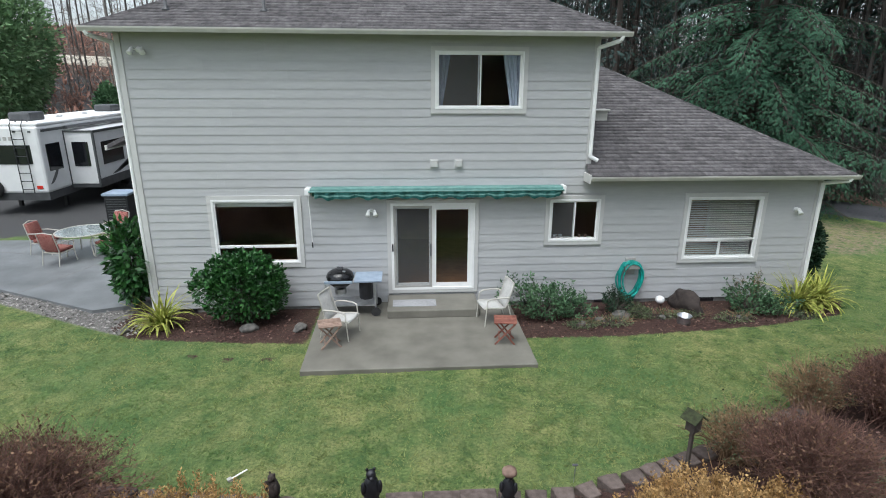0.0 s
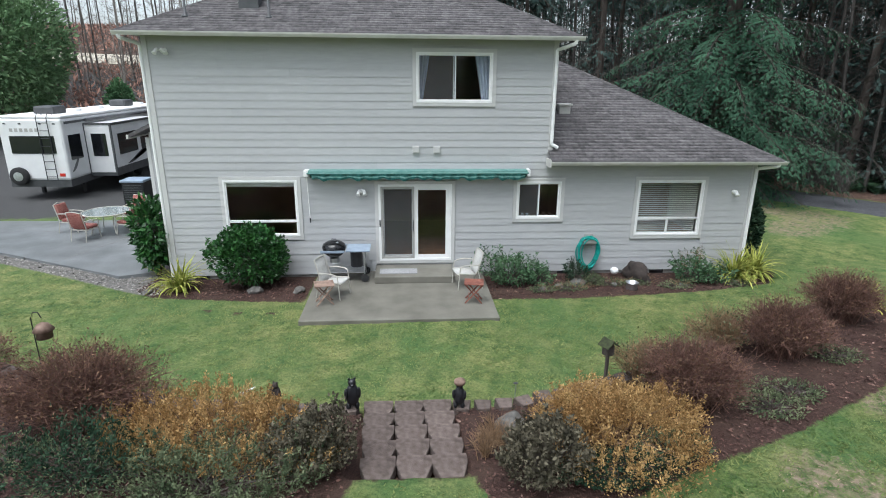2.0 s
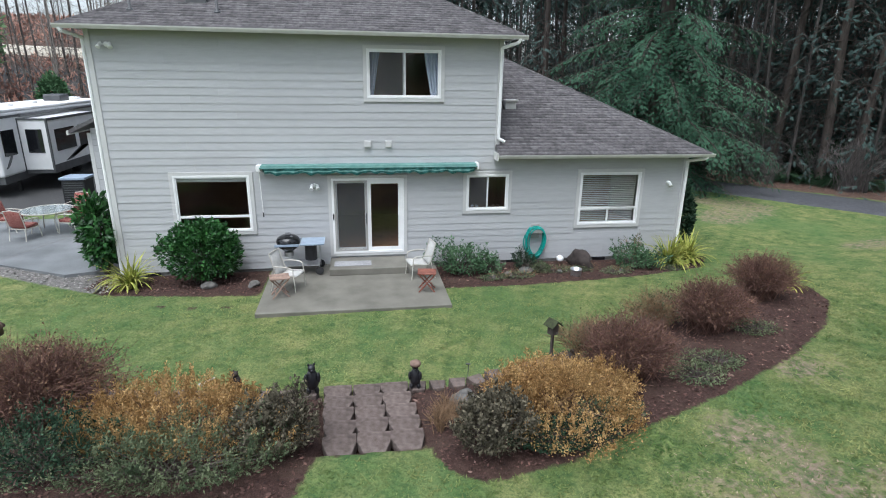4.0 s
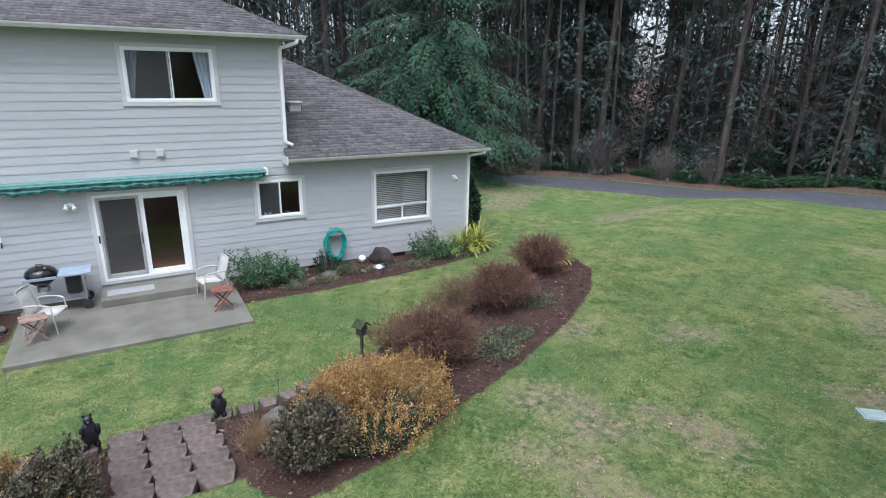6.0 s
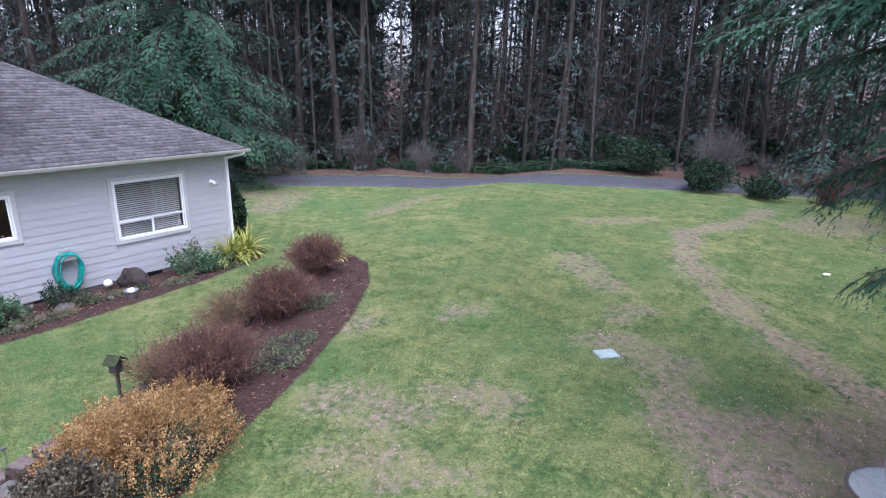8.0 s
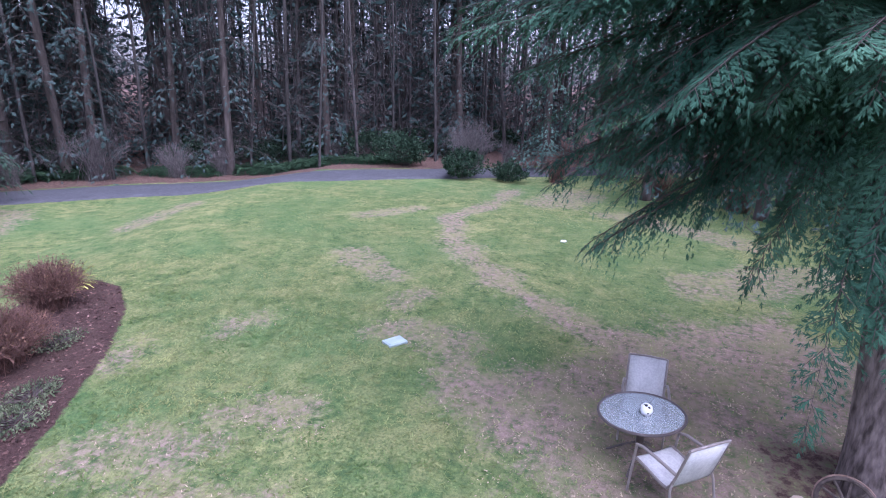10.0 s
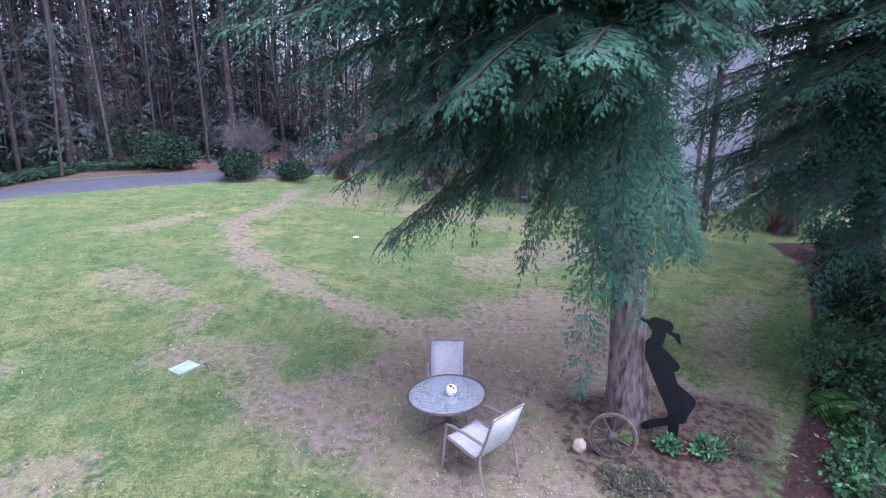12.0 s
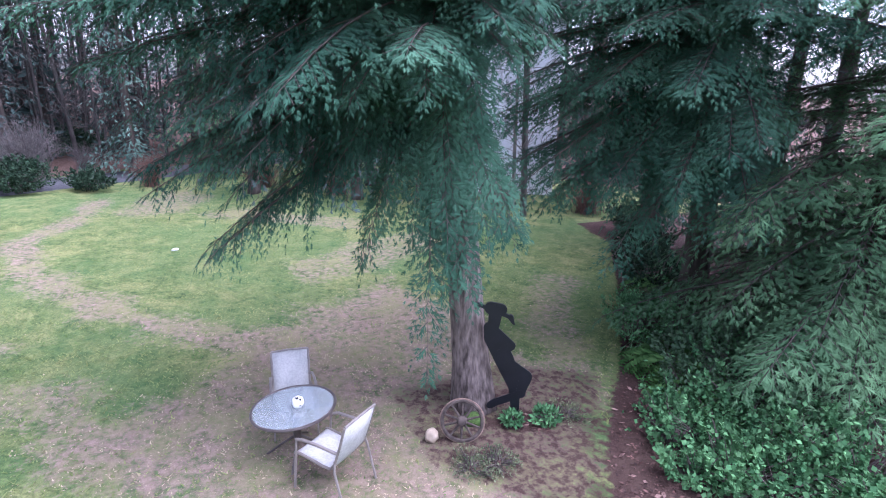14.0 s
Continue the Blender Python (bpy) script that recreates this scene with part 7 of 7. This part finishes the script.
leaf_bush("golden_shrub", -1.75, 4.95, 1.55, 0.72, 0.56, 38000, 0.036, "leaf_gold", "golden-brown fine-leaved hedge above the edging", 312, 0.5, 0.9, "twig_tan", 0.45, shoots=700, reach=0.16)
leaf_bush("plum_shrub", 2.42, 4.1, 0.55, 0.52, 0.72, 6000, 0.055, "leaf_plum", "dark purple-grey small-leaved shrub", 313, 0.55, 0.5, shoots=160, reach=0.12)
leaf_bush("plum_shrub", -0.45, 4.45, 0.58, 0.52, 0.62, 6000, 0.055, "leaf_plum", "dark grey-green small-leaved shrub by the steps", 314, 0.55, 0.5, shoots=160, reach=0.15)
leaf_bush("grey_shrub", -1.6, 4.0, 1.35, 0.65, 0.45, 12000, 0.045, "leaf_grey", "spreading grey-green shrub facing the upper lawn", 315, 0.4, 0.6, lumps=0.4, shoots=260, reach=0.2)
leaf_bush("grey_shrub", -3.2, 4.35, 0.9, 0.6, 0.5, 4200, 0.055, "leaf_dark", "dark green spreading shrub in the bark bed", 316, 0.4, 0.6, shoots=160, reach=0.2)
leaf_bush("low_shrub", 3.35, 3.95, 0.75, 0.35, 0.38, 3000, 0.045, "leaf_dark", "low dark green growth below the golden shrub", 317, 0.5, 0.3)
leaf_bush("low_shrub", 4.2, 4.3, 0.5, 0.3, 0.4, 1500, 0.045, "leaf_grey", "low green growth below the golden shrub", 318, 0.5, 0.3)
for i, (x, y) in enumerate(((6.3, 5.35), (6.9, 5.75), (6.0, 5.9), (8.4, 6.9), (-4.3, 4.75))):
    leaf_bush("ground_cover", x, y, 0.5, 0.4, 0.14, 700, 0.05, "leaf_grey", "thin green ground cover on the bark", 330 + i, 0.5, 0.2, group="ground cover")
for i, (x, y) in enumerate(((1.95, 5.0), (1.8, 4.6), (2.1, 4.75))):
    twig_bush("dry_stalks", x, y, 0.22, 0.22, 0.4, 40, "dry tan stalks beside the steps", 340 + i, "twig_tan")

# ---- ornaments on the bank ----
def bear(m, label, brown=False):
    """A plain upright animal figure, one mesh."""
    bm = bmesh.new()
    lump(bm, 0, 0, 0.30, 0.11, 0.13, 0.24, 2, 0.08)
    lump(bm, -0.02, 0, 0.56, 0.075, 0.075, 0.08, 3, 0.05)
    lump(bm, -0.09, 0, 0.545, 0.04, 0.035, 0.03, 4, 0.05, 2)
    for s in (-1, 1):
        lump(bm, 0.0, s * 0.055, 0.635, 0.02, 0.022, 0.028, 5, 0.05, 2)
        lump(bm, 0.0, s * 0.08, 0.06, 0.07, 0.05, 0.09, 6, 0.05, 2)
        lump(bm, -0.06, s * 0.12, 0.36, 0.04, 0.04, 0.12, 7, 0.05, 2)
    o = tagged(part("bear_statue", bm, M["rock_brown" if brown else "black"], None, "", True), label, "statue")
    o.matrix_basis = m
    return o


bear(pose(-0.10, 6.16, 0.1, 0, 0, 100) @ Matrix.Scale(0.84, 4), "small black bear statue at the head of the steps")
bear(pose(1.60, 6.10, 0.1, 0, 0, 80) @ Matrix.Scale(0.72, 4), "small black bear statue at the head of the steps")
stone("statue_hat", 1.60, 6.08, 0.575, 0.10, 0.09, 0.06, "copper", "rusty brown cap on the bear statue", 6, "cap", 0.1)
bear(pose(-1.32, 6.3, 0.1, 0, 0, 60) @ Matrix.Scale(0.66, 4), "small brown animal figure above the edging", True)


def birdhouse(x, y, h, label):
    t = thing("birdhouse", label, "birdhouse", pose(x, y, gz(x, y), 0, 0, 25))
    part("post", boxes((-0.022, 0.022, -0.022, 0.022, -0.1, h)), M["bark_dark"], t)
    part("box", boxes((-0.07, 0.07, -0.07, 0.07, h, h + 0.17), bevel=0.006), M["bark_dark"], t)
    for e in (-1, 1):
        tilt = Matrix.Translation((0, 0, h + 0.275)) @ Matrix.Rotation(radians(90 - 90 * e), 4, 'Z') @ Matrix.Rotation(radians(40), 4, 'Y')
        part("roof_board", box(bmesh.new(), -0.006, 0.17, -0.12, 0.12, -0.009, 0.009, 0.002, tilt), M["moss_dark"], t, "mossy pitched roof board")
    gable = bmesh.new()
    front = [[gable.verts.new((x, y, z)) for x, z in ((-0.07, h + 0.168), (0.07, h + 0.168), (0.0, h + 0.255))] for y in (-0.068, 0.068)]
    gable.faces.new(front[0])
    gable.faces.new(front[1][::-1])
    for k in range(3):
        gable.faces.new((front[0][k], front[1][k], front[1][(k + 1) % 3], front[0][(k + 1) % 3]))
    part("gable", gable, M["bark_dark"], t)
    part("perch", rod([(0, -0.07, h + 0.05), (0, -0.13, h + 0.05)], 0.006), M["bark_dark"], t)
    return t


birdhouse(4.12, 6.5, 0.70, "dark wooden birdhouse on a post with a mossy roof")
t = thing("bird_feeder", "rusty bird feeder hanging from a black hook", "bird feeder", pose(-5.25, 6.95, gz(-5.25, 6.95)))
part("hook", rod([(0, 0, -0.1), (0, 0, 1.35), (0.05, 0, 1.45), (0.13, 0, 1.45), (0.16, 0, 1.36)], 0.009), M["black"], t)
part("house", lathe(bmesh.new(), [(0.02, 0.95), (0.12, 0.96), (0.12, 1.08), (0.16, 1.09), (0.09, 1.19), (0.01, 1.23)], 16, Matrix.Translation((0.16, 0, 0.05))), M["copper"], t, "rusty round feeder", True)
# hummingbird ornament on a stake, reduced to a rod and a small dark box
t = thing("solar_stake", "small dark hummingbird stake in the lawn", "stake light", pose(2.6, 6.6, gz(2.6, 6.6)))
part("stake", rod([(0, 0, -0.1), (0.02, 0, 0.28)], 0.008), M["steel"], t)
part("head", boxes((-0.03, 0.05, -0.02, 0.02, 0.28, 0.30), bevel=0.008), M["rvgrey"], t)
t = thing("fallen_stake", "small pale stake light lying on the lawn", "stake light", pose(-2.05, 6.95, gz(-2, 6.95) + 0.03, 0, 80, 35))
part("stake", rod([(0, 0, 0), (0, 0, 0.22)], 0.012), M["white"], t)
part("head", boxes((-0.025, 0.025, -0.03, 0.03, -0.06, 0.0), bevel=0.005), M["plastic"], t)

# ---- by the big tree ----
w = thing("wagon_wheel", "weathered wooden wagon wheel leaning on the trunk", "wagon wheel", Matrix.Translation((7.12, -5.34, gz(7.12, -5.34) + 0.30)) @ Matrix.Rotation(radians(-31), 4, 'Z') @ Matrix.Rotation(radians(105), 4, 'Y'))
circle = [2 * math.pi * i / 32 for i in range(33)]
part("rim", rod([(0.285 * math.cos(a), 0.285 * math.sin(a), 0) for a in circle], 0.028, 6), M["oldwood"], w)
part("iron_tyre", rod([(0.312 * math.cos(a), 0.312 * math.sin(a), 0) for a in circle], 0.012, 6), M["copper"], w)
part("hub", lathe(bmesh.new(), [(0.05, -0.07), (0.07, -0.05), (0.075, 0.0), (0.07, 0.05), (0.05, 0.08), (0.02, 0.08)], 16), M["oldwood"], w, "", True)
for i in range(10):
    a = 2 * math.pi * i / 10
    part("spoke", tube(bmesh.new(), [(0.06 * math.cos(a), 0.06 * math.sin(a), 0), (0.27 * math.cos(a), 0.27 * math.sin(a), 0)], [0.020, 0.014], 6), M["oldwood"], w)


def cutout():
    """A flat plate figure leaning on the trunk, one plain mesh."""
    bm = bmesh.new()
    th = []

    def limb(u0, z0, u1, z1, w0, w1):
        d = Vector((u1 - u0, 0, z1 - z0))
        n_ = Vector((-d.z, 0, d.x)).normalized()
        a = []
        th.append(0.0007)
        for y in (-0.006 - sum(th), 0.006 + sum(th)):
            ring = []
            for k in range(9):
                t_ = math.pi * k / 8
                ring.append(Vector((u0, y, z0)) + (n_ * math.cos(t_) - d.normalized() * math.sin(t_)) * w0)
            for k in range(9):
                t_ = math.pi * k / 8
                ring.append(Vector((u1, y, z1)) + (-n_ * math.cos(t_) + d.normalized() * math.sin(t_)) * w1)
            a.append([bm.verts.new(v) for v in ring])
        bm.faces.new(a[0])
        bm.faces.new(a[1][::-1])
        for k in range(18):
            bm.faces.new((a[0][k], a[1][k], a[1][(k + 1) % 18], a[0][(k + 1) % 18]))

    limb(0.0, 0.05, 0.02, 0.48, 0.05, 0.075)
    limb(0.02, 0.48, -0.07, 0.84, 0.08, 0.12)
    limb(-0.02, 0.03, 0.07, 0.03, 0.042, 0.03)
    limb(-0.07, 0.80, 0.17, 0.60, 0.10, 0.085)
    limb(0.17, 0.58, 0.10, 0.40, 0.08, 0.06)
    limb(0.10, 0.36, -0.24, 0.26, 0.055, 0.05)
    limb(-0.24, 0.26, -0.31, 0.22, 0.05, 0.045)
    limb(-0.07, 0.84, -0.18, 1.18, 0.12, 0.125)
    limb(-0.18, 1.18, -0.21, 1.30, 0.125, 0.085)
    limb(-0.15, 1.22, 0.02, 1.04, 0.075, 0.06)
    limb(0.02, 1.03, -0.10, 0.97, 0.055, 0.05)
    limb(-0.17, 1.32, -0.14, 1.45, 0.07, 0.08)
    limb(-0.33, 1.62, 0.05, 1.42, 0.022, 0.024)
    limb(-0.18, 1.56, -0.06, 1.53, 0.08, 0.075)
    limb(0.05, 1.42, 0.08, 1.33, 0.035, 0.012)
    o = tagged(part("cutout_figure", bm, M["cutout"], None), "flat black painted cut-out figure leaning on the trunk", "statue")
    o.matrix_basis = Matrix.Translation((7.27, -6.36, gz(7.27, -6.36) - 0.03)) @ Matrix.Rotation(radians(-121), 4, 'Z') @ Matrix.Rotation(radians(-8), 4, 'Y') @ Matrix.Scale(1.18, 4)
    return o


cutout()
lump_m = lump(bmesh.new(), 7.42, -5.72, gz(7.4, -5.7) + 0.03, 0.15, 0.17, 0.13, 9, 0.3)
tagged(part("moss_cushion", lump_m, M["moss"], None, "", True), "green moss cushion on the tree's root", "moss")
leaf_bush("leafy_plant", 6.98, -6.72, 0.24, 0.2, 0.2, 300, 0.08, "leaf_bright", "small bright green plant at the tree's foot", 401)
leaf_bush("leafy_plant", 7.12, -6.2, 0.16, 0.16, 0.2, 260, 0.08, "leaf_bright", "small bright green plant at the tree's foot", 402)
for i, (x, y) in enumerate(((6.5, -5.15), (6.45, -5.55), (7.0, -7.1))):
    leaf_bush("weed_patch", x, y, 0.36, 0.3, 0.10, 420, 0.04, "leaf_grey", "thin weeds in the bare soil under the tree", 410 + i, group="weeds")
# the dark border on the far side of the tree
leaf_bush("salal_bush", 8.45, -10.15, 0.78, 0.7, 0.95, 4600, 0.07, "leaf_bright", "bright green leafy bush at the border", 421, shoots=150, reach=0.15)
leaf_bush("salal_bush", 9.4, -11.2, 0.5, 0.4, 0.5, 1200, 0.085, "leaf_grey", "small leafy bush at the border", 422)
for i, (x, y, r, hh) in enumerate(((6.3, -10.6, 0.9, 0.8), (5.3, -9.9, 0.9, 0.6), (4.9, -9.0, 0.7, 0.45), (4.4, -8.3, 0.7, 0.4), (4.2, -9.6, 1.0, 0.7), (7.3, -10.3, 0.6, 0.5), (5.9, -9.1, 0.45, 0.35), (3.2, -8.6, 1.0, 0.6), (6.9, -11.4, 0.8, 0.9), (6.5, -9.3, 0.5, 0.45), (5.5, -8.6, 0.6, 0.4), (4.9, -8.1, 0.6, 0.4), (5.7, -9.6, 0.8, 0.7), (7.2, -10.9, 0.7, 0.8), (7.9, -11.8, 0.8, 0.8), (4.6, -9.2, 0.8, 0.6), (5.75, -8.05, 0.45, 0.35), (7.3, -9.9, 0.5, 0.5), (6.15, -8.65, 0.5, 0.4), (5.1, -7.7, 0.4, 0.25))):
    leaf_bush("border_growth", x, y, r, r * 0.85, hh, int(1800 * r), 0.075, ("leaf_bright", "leaf_soft", "leaf_bright", "leaf_bright")[i % 4], "sprawling green leafy growth on the border", 430 + i, 0.75, 0.1, group="border growth", lumps=0.6, shoots=30, reach=0.2)
for i, (x, y) in enumerate(((7.75, -10.5), (7.35, -9.85), (6.9, -10.2), (10.3, -12.6), (6.5, -9.6), (5.6, -9.3))):
    fern(x, y, 30, 1.35, "arching green sword fern at the border", 440 + i, group="border ferns")
for i, (x, y) in enumerate(((10.8, -12.9), (12.0, -13.8), (13.3, -15.2), (15.0, -16.5))):
    leaf_bush("border_shrub", x, y, 0.9, 0.8, 0.9, 2200, 0.11, "leaf_dark", "dark leafy shrub in the border's shade", 450 + i, group="border shrubs")

# neighbour's house beyond the trees
nb = thing("neighbour_house", "white clapboard house glimpsed beyond the trees", "house", pose(28.2, -19.5, gz(28.2, -19.5) + 2.7, 0, 0, 56))
part("wall", boxes((-2.4, 2.4, 0, 6, -3.4, 5.6)), M["farwhite"], nb)
for i in range(-12, 22):
    part("clapboard", boxes((-2.4, 2.4, -0.03, 0.0, i * 0.25, i * 0.25 + 0.225)), M["farwhite"], nb)
for x, z in ((-1.7, 1.0), (0.6, 1.0), (-1.7, 3.6), (0.6, 3.6)):
    wv = hang("window", None, nb, "grey window in white wall")
    part("frame", frame_bars(x, x + 1.1, z, z + 1.2, 0.08, -0.08, -0.03), M["white"], wv)
    part("pane", boxes((x + 0.08, x + 1.02, -0.05, -0.035, z + 0.08, z + 1.12)), M["rvglass"], wv)
bm = bmesh.new()
vs = [bm.verts.new(p) for p in ((-2.8, -0.5, 5.5), (2.8, -0.5, 5.5), (2.8, 6.5, 5.5), (-2.8, 6.5, 5.5), (-2.8, 3, 7.8), (2.8, 3, 7.8))]
for q in ((0, 1, 5, 4), (2, 3, 4, 5), (0, 4, 3), (1, 2, 5), (0, 3, 2, 1)):
    bm.faces.new([vs[i] for i in q])
part("roof", bm, M["shingle"], nb)

# ---- edging blocks and steps ----
def block_mesh(w0, w1, d, h, seed):
    """A split-face block: wide in front, narrower behind."""
    r = random.Random(seed)
    bm = bmesh.new()
    j = lambda s: r.uniform(-s, s)
    v = []
    for z in (0, h):
        for x, y in ((-w0 / 2, d / 2), (0, d / 2 + 0.02), (w0 / 2, d / 2), (w1 / 2, -d / 2), (-w1 / 2, -d / 2)):
            v.append(bm.verts.new((x + j(0.008), y + j(0.01), z + j(0.004))))
    bm.faces.new(v[:5])
    bm.faces.new(v[5:][::-1])
    for k in range(5):
        bm.faces.new((v[k], v[5 + k], v[5 + (k + 1) % 5], v[(k + 1) % 5]))
    bmesh.ops.recalc_face_normals(bm, faces=bm.faces)
    bmesh.ops.bevel(bm, geom=list(bm.edges), offset=0.008, segments=1, affect='EDGES')
    me = bpy.data.meshes.new("block")
    bm.to_mesh(me)
    bm.free()
    me.materials.append(M["block"])
    return me


wall_ = tagged(thing("retaining_edging", "low curved edging of brown concrete wall blocks", "edging"), kind="structure")
kinds = [block_mesh(0.30, 0.20, 0.26, 0.20, i) for i in range(6)]
pts = [(x, float(np.interp(x, RET_X, RET_Y))) for x in np.arange(-9.0, 8.4, 0.05)]
run_, lastp = 0.0, None
rb2 = random.Random(2)
for p, q in zip(pts, pts[1:]):
    if lastp is None or math.hypot(p[0] - lastp[0], p[1] - lastp[1]) >= 0.315:
        if not (-0.12 < p[0] < 1.62):
            lastp = p
            o = hang("block", kinds[rb2.randrange(6)], wall_)
            a = math.degrees(math.atan2(q[1] - p[1], q[0] - p[0]))
            o.matrix_basis = pose(p[0], p[1] - 0.05, -0.09 + rb2.uniform(-0.01, 0.01), rb2.uniform(-2, 2), rb2.uniform(-2, 2), a + rb2.uniform(-4, 4))
steps_ = tagged(thing("garden_steps", "shallow garden steps of brown concrete wall blocks", "steps"), kind="structure")
def step_block(seed):
    """A paver of the steps: straight sides in front, tapering behind."""
    r = random.Random(seed)
    bm = bmesh.new()
    j = lambda a: r.uniform(-a, a)
    outline = ((-0.238, 0.225), (0.0, 0.232), (0.238, 0.225), (0.237, 0.05), (0.150, -0.218), (-0.150, -0.218), (-0.237, 0.05))
    v = [bm.verts.new((x + j(0.006), y + j(0.008), z + j(0.004))) for z in (0, 0.16) for x, y in outline]
    k = len(outline)
    bm.faces.new(v[:k])
    bm.faces.new(v[k:][::-1])
    for i in range(k):
        bm.faces.new((v[i], v[k + i], v[k + (i + 1) % k], v[(i + 1) % k]))
    bmesh.ops.recalc_face_normals(bm, faces=bm.faces)
    bmesh.ops.bevel(bm, geom=list(bm.edges), offset=0.010, segments=1, affect='EDGES')
    me = bpy.data.meshes.new("block")
    bm.to_mesh(me)
    bm.free()
    me.materials.append(M["block"])
    return me


kinds = [step_block(20 + i) for i in range(5)]
for i in range(5):
    for j in range(3):
        o = hang("block", kinds[rb2.randrange(5)], steps_)
        o.matrix_basis = pose(0.31 + j * 0.474 + 0.02 * i + rb2.uniform(-0.012, 0.012), 6.19 - i * 0.455, -0.105 + i * 0.082 + rb2.uniform(-0.006, 0.006), rb2.uniform(-1.5, 1.5), rb2.uniform(-1.5, 1.5), rb2.uniform(-3, 3))

# ---- loose cover: grass, bark, pebbles, needles ----
rg = np.random.default_rng(77)


def scatter(n, x0, x1, y0, y1):
    return rg.uniform(x0, x1, n), rg.uniform(y0, y1, n)


def blocked(x, y):
    out = (x > LEFT - 0.1) & (x < RIGHT + 0.1) & (y > WALL - 0.1)
    out |= (x > -1.66) & (x < 2.9) & (y > 9.7) & (y < 13)
    out |= (x > -0.02) & (x < 1.6) & (y > 4.0) & (y < 6.35)
    return out | (sd_poly(x, y, slab) < 0.02)


def blades(n, x0, x1, y0, y1, hgt, keep_bare, material, name, label, width=0.012):
    x, y = scatter(n, x0, x1, y0, y1)
    mu, gr, dr, ba, ed = zones(x, y)
    p = np.maximum.reduce([mu, gr, dr, ed])
    rim = np.minimum.reduce([x - x0, x1 - x, y - y0, y1 - y])
    ok = (p < 0.45) & (rg.uniform(0, 1, n) < 0.1 + rim / 4) & ~blocked(x, y) & (rg.uniform(0, 1, n) < (ba * 1.2 if keep_bare else 1 - ba * 1.15))
    x, y = x[ok], y[ok]
    m = len(x)
    z = ground_z(x, y)
    az, ln = rg.uniform(0, 6.283, m), hgt * rg.uniform(0.4, 1.2, m)
    lean = rg.uniform(1.0, 3.2, m)
    d = np.stack([np.cos(az), np.sin(az)], 1)
    w = width * rg.uniform(0.6, 1.4, m)
    b = np.stack([x, y, z - 0.005], 1)
    s = np.stack([-d[:, 1] * w, d[:, 0] * w, np.zeros(m)], 1)
    tip = b + np.stack([d[:, 0] * ln * lean, d[:, 1] * ln * lean, ln], 1)
    v = np.stack([b - s, b + s, tip], 1).reshape(-1, 3)
    tagged(new(name, mesh_np(name, v, np.arange(3 * m).reshape(-1, 3), M[material])), label, "grass", kind="stuff")


blades(150000, -12, 14, 0.2, 14.9, 0.03, False, "grassblade", "lawn_grass", "short green and yellowed lawn grass")
blades(170000, 2, 26, -14, 11, 0.034, False, "grassblade", "lawn_grass", "short green upper lawn grass")
blades(60000, 4, 14, -10, 5, 0.02, True, "drygrass", "dead_grass", "dead tan grass on bare patches")


def chips(n, x0, x1, y0, y1, zone, size, material, name, label, cat):
    x, y = scatter(n, x0, x1, y0, y1)
    ok = (zones(x, y)[zone] > 0.55) & ~blocked(x, y)
    x, y = x[ok], y[ok]
    m = len(x)
    p = np.stack([x, y, ground_z(x, y) + rg.uniform(0.0, 0.018, m)], 1)
    ax = rg.normal(0, 1, (m, 3)) * np.array([[1, 1, 0.25]])
    nr = rg.normal(0, 0.4, (m, 3)) + np.array([[0, 0, 1.0]])
    ln = size * rg.uniform(0.5, 1.6, m)
    tagged(new(name, mesh_np(name, *diamonds(p, ax, nr, ln, ln * 0.5), M[material])), label, cat, kind="stuff")


chips(60000, -9.5, 12, 3.2, 13, 0, 0.055, "mulchchip", "bark_mulch", "dark red-brown bark mulch in the beds", "mulch")
chips(40000, 2, 15, -16, -5, 0, 0.06, "mulchchip", "bark_mulch", "dark red-brown bark mulch at the border", "mulch")
chips(2500, -9.5, 12, 3.2, 13, 0, 0.07, "litter", "dead_leaves", "pale dead leaves on the mulch", "leaves")
chips(2500, 2, 15, -16, -5, 0, 0.09, "litter", "dead_leaves", "pale dead leaves at the border", "leaves")
chips(30000, -15, -5, 11.4, 18, 1, 0.06, "pebble", "gravel", "grey river gravel round the side patio", "gravel")
